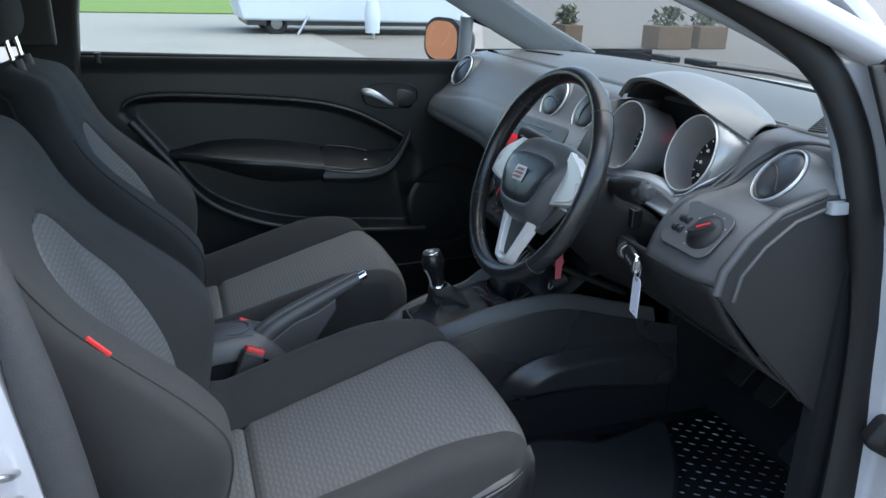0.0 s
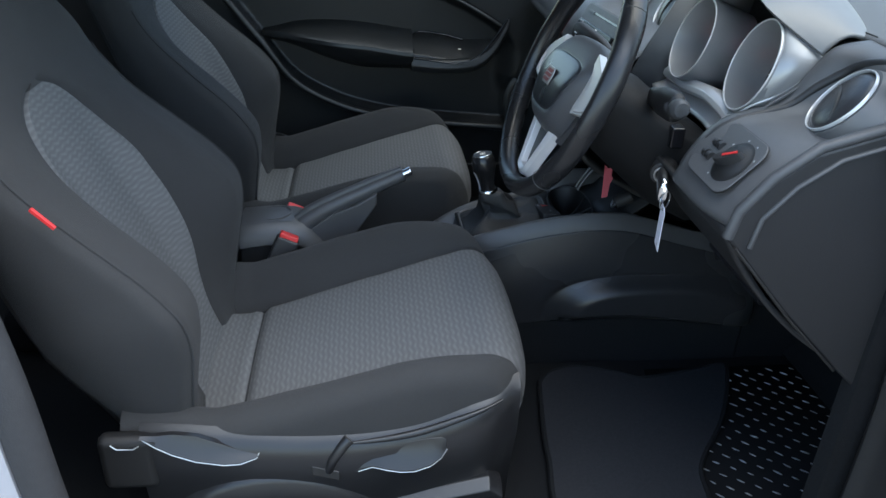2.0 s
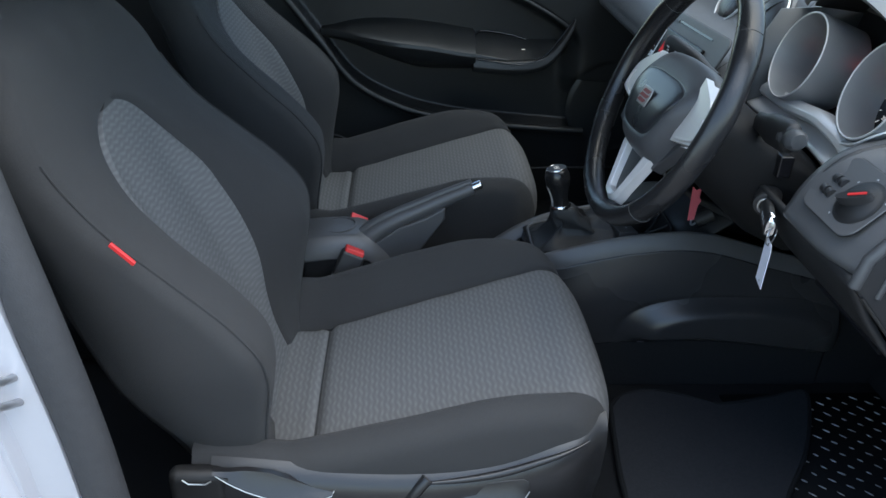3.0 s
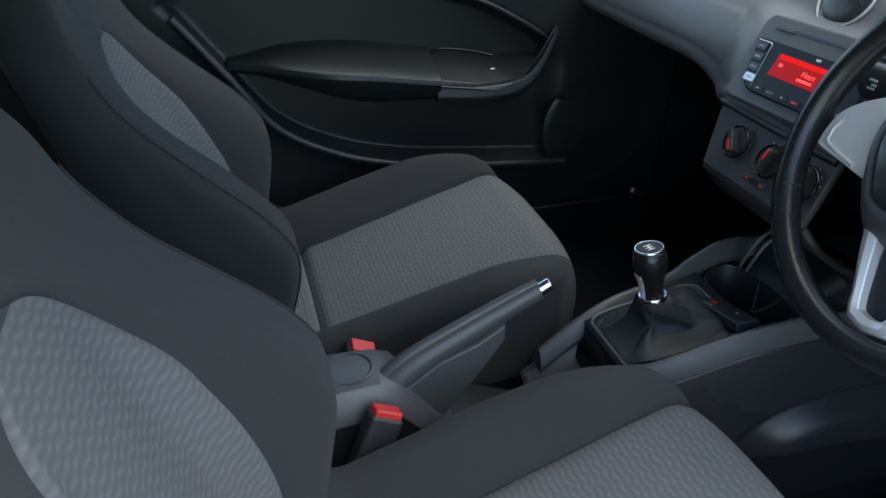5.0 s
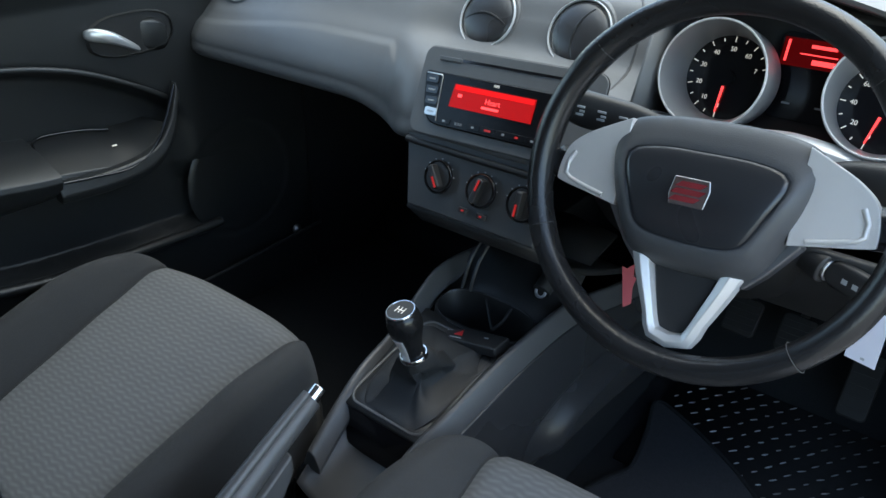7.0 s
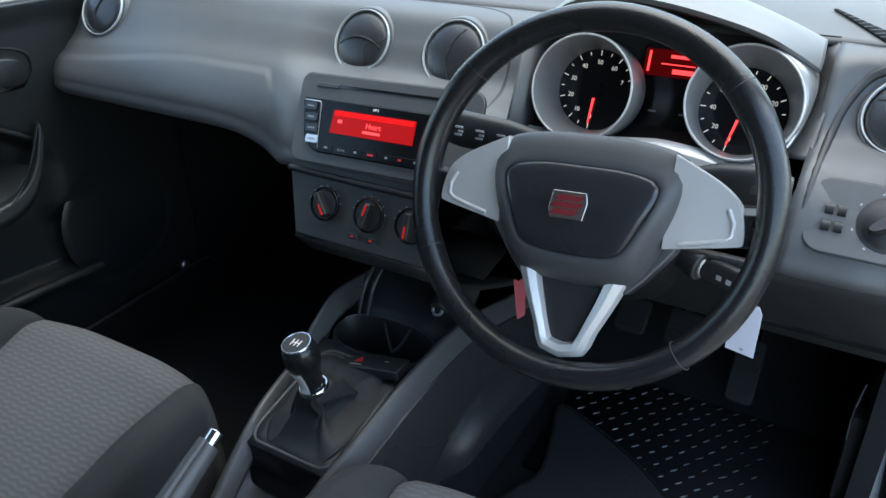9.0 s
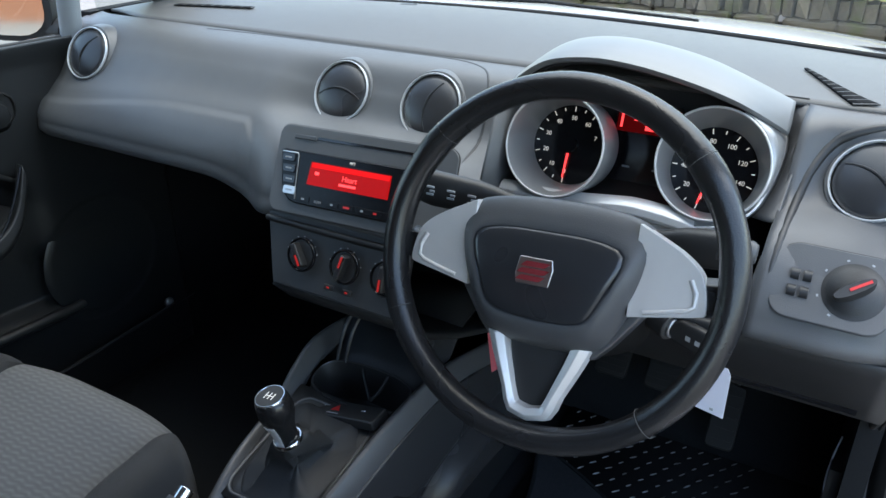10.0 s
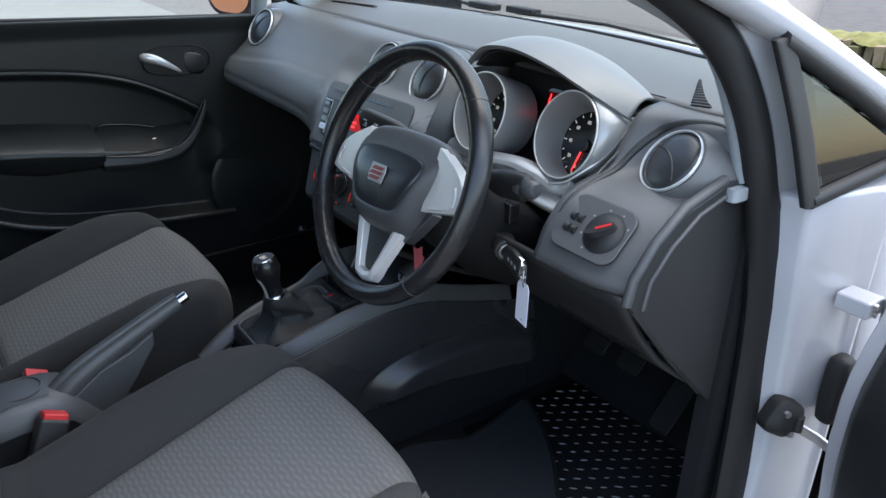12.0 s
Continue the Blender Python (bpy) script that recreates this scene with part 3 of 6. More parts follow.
    part("strap_arm", loft([[p + Vector((0, 0, h)) + Vector((0.004 * k, 0, 0)) for k, h in ((-1, -0.008), (1, -0.008), (1, 0.008), (-1, 0.008))] for p in (Vector((0.425, -0.785, 0.612)), Vector((0.452, -0.815, 0.592)), Vector((0.466, -0.842, 0.575)))]), METAL, cs, "dull steel strap arm", bevel=0.002)
    hg = part("door_hinge", box((0.044, 0.05, 0.026), (0.482, -0.808, 0.812)), PAINT, car, "white upper door hinge", bevel=0.004)
    for dz in (-0.006, 0.007):
        part("hinge_bolt", rod((0.474, -0.8325, 0.812 + dz), (0.474, -0.838, 0.812 + dz), 0.0045, n=6), METAL, hg)
    part("hinge_pin", rod((0.50, -0.84, 0.79), (0.50, -0.84, 0.835), 0.007), METAL, hg)
    part("wiring_gaiter", loft([[(0.497 + a * 0.022 * q, -0.803 + b * 0.018 * q, z) for a, b in roundrect(2, 2, 0.7)] for z, q in ((0.600, 0.6), (0.606, 0.85), (0.625, 0.95), (0.645, 1.0), (0.690, 0.98), (0.708, 0.85), (0.714, 0.55))]), RUBBER, car, "black rubber wiring gaiter")
    floor = part("floor", box((2.6, 1.58, 0.03), (-0.42, 0.02, 0.255)), CARPET)
    tagged(floor, "black carpeted car floor", "floor", kind="structure")
    part("firewall", grid(lambda u, v: Vector((0.74 + 0.16 * u, lerp(-0.73, 0.79, v), lerp(0.26, 1.02, u))), 4, 6), CARPET, car, "black carpeted footwell end", thick=0.02)
    part("toe_board", grid(lambda u, v: Vector((lerp(0.62, 0.82, u), lerp(-0.71, 0.74, v), lerp(0.272, 0.48, u))), 4, 4), CARPET, car, thick=0.02)
    part("footwell_side", box((0.60, 0.03, 0.70), (0.64, -0.690, 0.62)), CARPET, car)
    part("footwell_side", box((0.62, 0.03, 0.80), (0.63, 0.765, 0.66)), CARPET, car)
    part("floor_side", box((1.5, 0.03, 0.14), (-0.4, 0.785, 0.32)), CARPET, car)
    part("cowl", box((0.42, 1.5, 0.02), (0.82, 0, 0.985)), RUBBER, car)
    # wipers lying on the screen
    for a, b in (((0.775, 0.30, 1.062), (0.74, -0.30, 1.068)), ((0.745, 0.42, 1.062), (0.70, 0.62, 1.066))):
        wp = thing("wiper", a, "black windscreen wiper at rest", "wiper", "wipers")
        part("wiper_blade", tube([a, lerp(Vector(a), Vector(b), 0.5) + Vector((0.02, 0, 0.006)), b], lambda t: lerp(0.005, 0.0025, t), n=8), RUBBER, wp)
        part("wiper_arm", box((0.035, 0.10, 0.016), Vector(a) + Vector((0.004, -0.02, 0.006))), RUBBER, wp, bevel=0.004)
    return car


car = shell()


# ---- driver's door, open ----
def driver_door():
    hinge = Vector((0.46, -0.845, 0))
    d = thing("door_2", hinge, "open driver's door, white with dark lining", "car door", kind="structure")
    f = Vector((-math.cos(radians(70)), -math.sin(radians(70)), 0))
    n = Vector((-math.sin(radians(70)), math.cos(radians(70)), 0))
    P = lambda a, b, z: hinge + f * a + n * b + Vector((0, 0, z))
    bow = lambda z: 0.045 - 0.05 * step(0.70, 0.92, z) - 0.02 * (1 - step(0.44, 0.64, z))
    levels = [0.30 + 0.04 * k for k in range(18)]
    part("door_edge", loft([[P(0.012, bow(z) - 0.05, z), P(0.014, bow(z) - 0.006, z), P(0.02, bow(z), z), P(0.052, bow(z) + 0.004, z), P(0.058, bow(z) - 0.03, z)] for z in levels]), PAINT, d, "white door shut face", bevel=0.003)
    part("door_skin", loft([[P(a, -0.05 - 0.02 * math.sin(z * 3), z) for a in (0.0, 0.3, 0.7, 1.12)] for z in (0.30, 0.5, 0.7, 0.9, 1.0)], closed=False), PAINT, d, thick=0.02)
    part("lining", loft([[P(a, bow(z) + b, z) for a, b in ((0.053, -0.01), (0.056, 0.010), (0.075, 0.022), (0.3, 0.03), (0.7, 0.03), (1.1, 0.02))] for z in levels], closed=False), DOORCARD, d, "dark moulded door lining", thick=0.008)
    part("belt_seal", box((0.07, 0.025, 0.022), (0, 0, 0), m=Matrix.Translation(P(0.04, 0.0, 0.985)) @ pose(0, 0, 0, 0, 0, 20)), RUBBER, d, bevel=0.006)


driver_door()


# ---- seats ----
def split(rings, key):
    """Cuts a skin over rings into pieces by a key of the cell's ring and point number."""
    out = {}
    for i in range(len(rings) - 1):
        for j in range(len(rings[0]) - 1):
            out.setdefault(key(i, j), []).append((i, j))
    made = {}
    for k, cells in out.items():
        bm, seen = bmesh.new(), {}
        uv = bm.loops.layers.uv.new("UVMap")

        def v(i, j):
            if (i, j) not in seen:
                seen[i, j] = bm.verts.new(rings[i][j])
            return seen[i, j]

        for i, j in cells:
            ids = ((i, j), (i + 1, j), (i + 1, j + 1), (i, j + 1))
            f = bm.faces.new([v(*c) for c in ids])
            for lp, (a, b) in zip(f.loops, ids):
                p = Vector(rings[a][b])
                lp[uv].uv = (p.x * 0.96 + p.z * 0.28 if k == "seat" else p.z * 0.9 - p.x * 0.43, p.y)
        made[k] = bm
    return made


def seat(side, label):
    cy = side * 0.362
    s = thing("bucket_seat", (-0.35, cy, 0.27), label, "car seat", "front seats")
    M1, M2, M3, M4 = 12, 11, 6, 7          # points over insert, bolster, shoulder and side
    half = M1 + M2 + M3 + M4
    hem = lambda x: along([(-0.70, 0, 0.520), (-0.56, 0, 0.520), (-0.46, 0, 0.514), (-0.34, 0, 0.511), (-0.22, 0, 0.522), (-0.10, 0, 0.556), (-0.02, 0, 0.57)], (x + 0.70) / 0.68).z
    # cushion
    n = 100
    rings = []
    for i in range(n + 1):
        u = i / n
        x = lerp(-0.66, -0.052, 1 - (1 - u) ** 1.25)
        w = 0.236 + 0.022 * math.sin(math.pi * min(1, u * 1.1)) - 0.03 * step(0.8, 1, u) ** 2
        wi = lerp(0.153, 0.178, step(0.2, 0.95, u))
        zc = 0.458 + 0.297 * max(0, x + 0.53) + 0.008 * math.sin(math.pi * u)
        drop = max(0, (x + 0.135) / 0.083)
        zc -= 0.10 * (1 - math.sqrt(max(0, 1 - min(1, drop) ** 2)))
        rise = 0.062 * (1 - step(0.0, 0.3, u)) + 0.050 * step(0.0, 0.3, u) * (1 - step(0.55, 0.97, u)) + 0.010 * (1 - step(0.9, 1, u))
        zo = hem(x)
        ring_ = []
        for j in range(-half, half + 1):
            a, sg = abs(j), (1 if j > 0 else -1)
            if a <= M1:
                y = a / M1 * wi
                z = zc + 0.007 * (1 - (y / wi) ** 2) - 0.007 * (a == M1)
            elif a <= M1 + M2:
                k = (a - M1) / M2
                y = lerp(wi, w - 0.03, k)
                z = zc + rise * math.sin(math.pi / 2 * k) ** 1.2
            elif a <= M1 + M2 + M3:
                k = (a - M1 - M2) / M3 * math.pi / 2
                y = w - 0.03 + 0.03 * math.sin(k)
                z = zc + rise - 0.03 * (1 - math.cos(k))
            else:
                k = (a - M1 - M2 - M3) / M4
                y = w - 0.005 * k * k
                z = lerp(zc + rise - 0.03, min(zo - 0.018 if sg == side else 0.40, zc + rise - 0.04), k)
            z -= 0.011 * math.exp(-((x + 0.505) / 0.007) ** 2) * (a <= M1)
            xx = x - 0.035 * (min(1, y / w)) ** 4 * step(0.6, 1, u)
            z += 0.0015 * noise.noise(Vector((x * 18, y * 14 + cy * 40, 1.3)))
            ring_.append(Vector((xx, cy + sg * y, z)))
        rings.append(ring_)
    got = split(rings, lambda i, j: "seat" if abs(j - half + 0.5) < M1 else ("left" if j >= half else "right"))
    part("cushion_insert", got["seat"], WOVEN, s, "patterned grey woven cloth")
    for k in ("left", "right"):
        part("cushion_bolster", got[k], CLOTH, s, "plain black cloth bolster")
    front = loft([rings[-1], [Vector((p.x - 0.012, p.y, min(p.z, 0.50) * 0.35 + 0.40 * 0.65)) for p in rings[-1]]], closed=False)
    part("cushion_front", front, WOVEN, s, "grey cloth front edge")
    for sg in (1, -1):
        part("seam", tube([rings[i][half + sg * M1] + Vector((0, 0, 0.001)) for i in range(4, n + 1, 2)], 0.0016, n=6), CLOTH, s)
    i = min(range(n), key=lambda k: abs(rings[k][half].x + 0.505))
    part("cross_seam", tube([rings[i][j] + Vector((0, 0, 0.0005)) for j in range(half - M1, half + M1 + 1)], 0.0022, n=6), CLOTH, s)
    # backrest
    n = 96
    top = 0.765
    rings = []
    for i in range(n + 1):
        u = i / n
        z = lerp(0.44, 1.095, u)
        xc = -0.575 - 0.419 * (z - 0.47)
        w = 0.212 + 0.059 * step(0.05, 0.38, u) - 0.032 * step(0.30, 0.97, u) - 0.06 * step(0.80, 0.97, u) - 0.04 * step(0.93, 1.0, u)
        rise = 0.110 * step(0.0, 0.36, u) * (1 - step(0.31, 0.77, u)) + 0.010
        wi = lerp(0.095, lerp(0.112, 0.122, step(0.3, 0.58, u)), step(0.02, 0.34, u))
        if 0.5 < u <= top:
            wi = wi * math.sqrt(max(0.0, 1 - ((u - 0.5) / (top - 0.5)) ** 2.4)) + 0.0005
        elif u > top:
            wi = 0.10 * step(top, 0.83, u) + 0.004
        tk = 0.10 - 0.03 * u
        ring_ = []
        for j in range(-half, half + 1):
            a, sg = abs(j), (1 if j > 0 else -1)
            hump = lambda q: rise * step(lerp(0.07, 0.06, step(0.05, 0.36, u)), 0.19, q)
            if a <= M1:
                y = a / M1 * wi
                d = hump(y) - 0.006 * (a == M1) * (u <= top)
            elif a <= M1 + M2:
                y = lerp(wi, w - 0.026, (a - M1) / M2)
                d = hump(y)
            elif a <= M1 + M2 + M3:
                k = (a - M1 - M2) / M3 * math.pi / 2
                y = w - 0.026 + 0.026 * math.sin(k)
                d = hump(w - 0.026) - 0.026 * (1 - math.cos(k))
            else:
                k = (a - M1 - M2 - M3) / M4
                y = w - 0.045 * k ** 3
                d = lerp(hump(w - 0.026) - 0.026, -tk, k)
            d -= 0.05 * step(0.88, 1, u) ** 2
            d += 0.0015 * noise.noise(Vector((z * 16, y * 14 + cy * 40, 4.1)))
            ring_.append(Vector((xc + d * 0.92, cy + sg * y, z + d * 0.36)))
        rings.append(ring_)
    it = int(top * n)
    got = split(rings, lambda i, j: "back" if abs(j - half + 0.5) < M1 and i < it else "body")
    part("backrest_insert", got["back"], WOVEN, s, "patterned grey woven cloth")
    part("backrest", got["body"], CLOTH, s, "plain black cloth backrest")
    part("backrest_top", loft([rings[-1], [Vector((-0.90, cy + (p.y - cy) * 0.8, 1.075)) for p in rings[-1]]], closed=False), CLOTH, s)
    part("backrest_shell", loft([[r[0], r[-1]] for r in rings[::8]], closed=False), PLASTIC, s, thick=0.01)
    for sg in (1, -1):
        pipe = [rings[i][half + sg * (M1 + M2 + 2)] + Vector((0.0015, 0, 0)) for i in range(8, int(0.8 * n), 2)]
        part("side_seam", tube(pipe, 0.0016, n=6), CLOTH, s)
    # small sewn-in tag
    if side < 0:
        p, q = Vector((-0.696, -0.634, 0.876)), Vector((-0.668, -0.634, 0.845))
        part("fabric_tag", box((0.005, 0.005, 0.034), (0, 0, 0), m=Matrix.Translation((p + q) / 2) @ (q - p).to_track_quat("Z", "Y").to_matrix().to_4x4()), RED, s, "small red sewn-in fabric tag", bevel=0.001)
    # head restraint on two posts
    hx = -0.895
    for dy in (-0.055, 0.055):
        part("headrest_post", rod((hx + 0.02, cy + dy, 1.04), (hx, cy + dy, 1.15), 0.005), CHROME, s, "chrome post")
        part("post_collar", rod((hx + 0.024, cy + dy, 1.056), (hx + 0.018, cy + dy, 1.082), 0.013), PLASTIC, s)
    rings = []
    for k in range(13):
        t = k / 12
        z = lerp(1.112, 1.30, t)
        e = math.sqrt(max(0.02, 1 - abs(2 * t - 1) ** 3.2))
        rings.append([(hx - 0.012 + a * 0.052 * e - 0.03 * t, cy + b * (0.135 - 0.02 * t) * (0.6 + 0.4 * e), z) for a, b in roundrect(2, 2, 0.75)])
    part("headrest", loft(rings), CLOTH, s, "black cloth head restraint")
    # moulded base with levers
    rr = []
    for k in range(25):
        u = k / 24
        x = lerp(-0.632, -0.065, u)
        t = hem(x) - 0.002
        wv = 0.246 + 0.014 * math.sin(math.pi * min(1, u * 1.1)) - 0.035 * step(0.8, 1, u) ** 2
        low = lerp(0.30, 0.40, step(0.86, 1.0, u))
        rr.append([Vector((x - 0.02 * (a > 0) * step(0.9, 1, u), cy + side * a, z)) for a, z in ((wv - 0.03, 0.275), (wv - 0.012, low), (wv + 0.008, t - 0.10), (wv + 0.012, t - 0.035), (wv + 0.006, t - 0.010), (wv - 0.014, t + 0.003), (wv - 0.03, t - 0.02), (wv - 0.05, 0.40), (-wv + 0.03, 0.40), (-wv + 0.012, 0.41), (-wv + 0.004, 0.36), (-wv + 0.02, 0.275))])
    part("seat_base", loft(rr), SEATTRIM, s, "dark moulded seat side trim")
    o = cy + side * 0.262
    leaf = lambda rows: loft([[Vector((x, o + side * dy, z)) for dy, z in ((-0.006, hi), (0.003, hi + 0.001), (0.008, lerp(hi, lo, 0.45)), (out, lo + 0.003), (out + 0.002, lo), (out - 0.003, lo - 0.004), (-0.004, lo - 0.005))] for x, hi, lo, out in rows])
    part("height_lever", leaf([(-0.340, 0.445, 0.437, 0.004), (-0.322, 0.466, 0.456, 0.008), (-0.305, 0.480, 0.466, 0.013), (-0.285, 0.489, 0.464, 0.018), (-0.265, 0.495, 0.462, 0.021), (-0.245, 0.499, 0.463, 0.022), (-0.222, 0.503, 0.469, 0.019), (-0.206, 0.504, 0.478, 0.013), (-0.198, 0.500, 0.487, 0.006)]), SEATTRIM, s, "scooped seat height lever", bevel=0.0015)
    part("lever_knuckle", tube([(-0.338, o + side * 0.001, 0.506), (-0.348, o + side * 0.007, 0.496), (-0.362, o + side * 0.010, 0.474), (-0.368, o + side * 0.006, 0.452)], lambda t: 0.0085 - 0.002 * t, n=12), SEATTRIM, s, "raised lever root")
    part("lever_slot", loft([[Vector((x, o + side * a, z)) for a, z in ((-0.01, z0 - 0.009), (0.012, z0 - 0.009), (0.010, z0 + 0.007), (-0.01, z0 + 0.009))] for x, z0 in ((-0.392, 0.458), (-0.352, 0.445))]), SHROUD, s, "dark lever slot", bevel=0.002)
    part("tilt_lever", leaf([(-0.624, 0.524, 0.521, 0.004), (-0.603, 0.523, 0.511, 0.010), (-0.580, 0.525, 0.501, 0.015), (-0.549, 0.520, 0.490, 0.018), (-0.512, 0.503, 0.481, 0.017), (-0.490, 0.492, 0.479, 0.014), (-0.466, 0.488, 0.482, 0.006)]), SEATTRIM, s, "scooped backrest tilt lever", bevel=0.0015)
    # Thin satin tubes draw the highlights on the edges of both dark levers.
    part("lever_highlight", tube([Vector((x, o + side * dy, z)) for x, dy, z in ((-0.622, 0.006, 0.521), (-0.603, 0.012, 0.511), (-0.580, 0.017, 0.501), (-0.549, 0.020, 0.490), (-0.512, 0.019, 0.481), (-0.490, 0.016, 0.479), (-0.468, 0.008, 0.482), (-0.464, 0.004, 0.490))], 0.0007, n=6), SATIN, s, "highlight drawn along the lever edge")
    part("lever_highlight", tube([Vector((x, o + side * dy, z)) for x, dy, z in ((-0.325, 0.010, 0.452), (-0.305, 0.015, 0.464), (-0.285, 0.020, 0.462), (-0.265, 0.023, 0.460), (-0.245, 0.024, 0.461), (-0.222, 0.021, 0.467), (-0.206, 0.015, 0.476), (-0.197, 0.008, 0.487))], 0.0007, n=6), SATIN, s, "highlight drawn along the lever edge")
    part("trim_edge", tube([Vector((x, cy + side * (0.252 + 0.014 * math.sin(math.pi * min(1, (x + 0.69) / 0.568)) - 0.035 * step(0.8, 1, (x + 0.69) / 0.625) ** 2), hem(x) - 0.012)) for x in (lerp(-0.34, -0.115, k / 16) for k in range(17))], lambda t: 0.002 + 0.0035 * math.sin(math.pi * t), n=10), SEATTRIM, s, "rolled upper edge of the side trim")
    part("recliner_cover", box((0.080, 0.030, 0.095), (-0.648, o - side * 0.014, 0.468)), SHROUD, s, "recliner hinge cover", bevel=0.014)
    part("cover_clip", tube([(-0.666, o + side * 0.002, 0.509), (-0.658, o + side * 0.003, 0.502), (-0.636, o + side * 0.003, 0.501), (-0.628, o + side * 0.002, 0.506)], 0.0011, n=6), SATIN, s)
    part("lower_cover", loft([[Vector((-0.445 + q * 0.16 * math.cos(k), o + side * h, 0.330 + q * 0.116 * max(-0.35, math.sin(k)))) for k in (2 * math.pi * j / 32 for j in range(32))] for h, q in ((-0.03, 1.04), (-0.004, 1.015), (0.005, 0.97), (0.010, 0.90), (0.012, 0.5))]), SEATTRIM, s, "oval bolt cover")
    part("lower_trim", loft([[Vector((x, o + side * dy, z)) for x, z in ((lerp(-0.285, -0.28, q), 0.33), (-0.275, lerp(0.385, 0.372, q)), (-0.20, lerp(0.402, 0.389, q)), (-0.130, lerp(0.418, 0.404, q)), (-0.108, lerp(0.40, 0.388, q)), (-0.118, 0.34))] for dy, q in ((-0.03, 0.0), (-0.006, 0.0), (0.010, 1.0))]), SEATTRIM, s, "lower facet of the side trim", bevel=0.002)
    # belt buckle
    b = thing("seat_belt_buckle", (-0.49, side * 0.088, 0.45), "black seat belt buckle with red release button", "belt buckle", "seat belt buckles")
    m = Matrix.Translation((-0.487, side * 0.090, 0.505 if side < 0 else 0.492)) @ pose(0, 0, 0, 12 * side, 24, 0)
    part("housing", box((0.046, 0.030, 0.10), (0, 0, 0), m=m), PLASTIC, b, bevel=0.006)
    part("release_button", box((0.038, 0.024, 0.016), (0.0, 0, 0.050), m=m), RED, b, "red release button", bevel=0.003)
    part("stalk", box((0.012, 0.03, 0.10), (0, 0, -0.08), m=m), PLASTIC, b)
    return s


seat(-1, "black and grey cloth driver's seat with patterned centre")
seat(1, "black and grey cloth passenger seat with patterned centre")


# ---- dashboard ----
def dash_face(y, s):
    """The face of the dashboard: s runs from its top edge down to the underside."""
    mid = along([(0.335, 0, 1.056), (0.290, 0, 1.046), (0.262, 0, 1.012), (0.232, 0, 0.974), (0.172, 0, 0.957), (0.140, 0, 0.932), (0.115, 0, 0.888), (0.124, 0, 0.858), (0.27, 0, 0.835)], s)
    far = along([(0.335, 0, 1.056), (0.290, 0, 1.047), (0.257, 0, 1.021), (0.224, 0, 0.987), (0.193, 0, 0.962), (0.170, 0, 0.934), (0.156, 0, 0.898), (0.168, 0, 0.866), (0.31, 0, 0.842)], s)
    p = lerp(mid, far, step(0.135, 0.235, y))
    x, z = p.x, p.z
    crest = 0.961 - 0.030 * step(0.38, 0.74, y) - 0.020 * (1 - step(0.205, 0.235, y))
    z -= 0.018 * step(0.45, 0.76, y) * step(0.25, 0.45, s) * (1 - step(0.5, 0.8, s))
    z -= 0.022 * math.exp(-((y - 0.20) / 0.06) ** 2) * step(0.62, 0.85, s)
    x -= 0.0048 * step(0.196, 0.224, y) * (1 - step(crest - 0.006, crest + 0.004, z)) * (1 - step(0.75, 0.95, s))
    x += 0.030 * step(0.535, 0.575, -y) * math.exp(-((z - 1.0) / 0.055) ** 2)
    x += 0.035 * step(0.60, 0.76, -y) + 0.014 * step(0.70, 0.76, y)
    return Vector((x, y, z))


def on_face(y, z):
    """The place and the outward direction of the dashboard's face at a height."""
    s = max((k / 400 for k in range(20, 330)), key=lambda k: -abs(dash_face(y, k).z - z))
    t = dash_face(y, s + 0.03) - dash_face(y, s - 0.03)
    n = Vector((t.z, 0, -t.x)).normalized()
    return dash_face(y, s), n if n.x < 0 else -n


def dash_top(u, v):
    y = lerp(-0.70, 0.755, v)
    back = 0.335 + 0.035 * step(0.60, 0.76, abs(y))
    front = 0.615 + 0.125 * math.sin(math.pi * v)
    return Vector((lerp(back, front, u), y, lerp(1.056, 1.052, u) + 0.024 * math.sin(math.pi * u) * math.sin(math.pi * v) ** 0.5))


def on_pad(x, y):
    """A place on the top pad, a little above its skin."""
    v = (y + 0.70) / 1.455
    a, b = dash_top(0, v).x, dash_top(1, v).x
    return dash_top((x - a) / (b - a), v) + Vector((0, 0, 0.005))


def vent(d, y, x=0.2543, z=1.0075, turn=0.0, flap=0.0, lift=30.0):
    axis = Matrix.Rotation(turn, 3, "Z") @ Vector((-math.cos(radians(lift)), 0, math.sin(radians(lift))))
    p = Vector((x, y, z))
    v = part("air_vent", loft([[facing(p + axis * h, axis) @ Vector((r * math.cos(t), r * math.sin(t), 0)) for t in (2 * math.pi * k / 48 for k in range(48))] for h, r in ((-0.05, 0.068), (-0.020, 0.062), (-0.006, 0.0545), (0.0, 0.0512), (0.0, 0.047), (-0.03, 0.046))], caps=False), DASH, d, "round air vent")
    part("chrome_ring", ring(facing(p + axis * 0.001, axis), 0.0478, 0.0454, 0.004), RINGS, v, "thin chrome ring")
    f = facing(p - axis * 0.001, axis) @ pose(0, 0, 0, 0, 0, flap)
    part("vent_ball", plate_dome(f, 0.0446, 0.011), SIDE, v, "dark domed vent nozzle")
    part("vent_flap", tube([f @ Vector((-0.036 + 0.072 * k / 8, 0.012 * (1 - (2 * k / 8 - 1) ** 2) - 0.008, 0.0055 + 0.0065 * math.sin(math.pi * k / 8))) for k in range(9)], 0.0017, n=6), SHROUD, v, "curved vent slat")


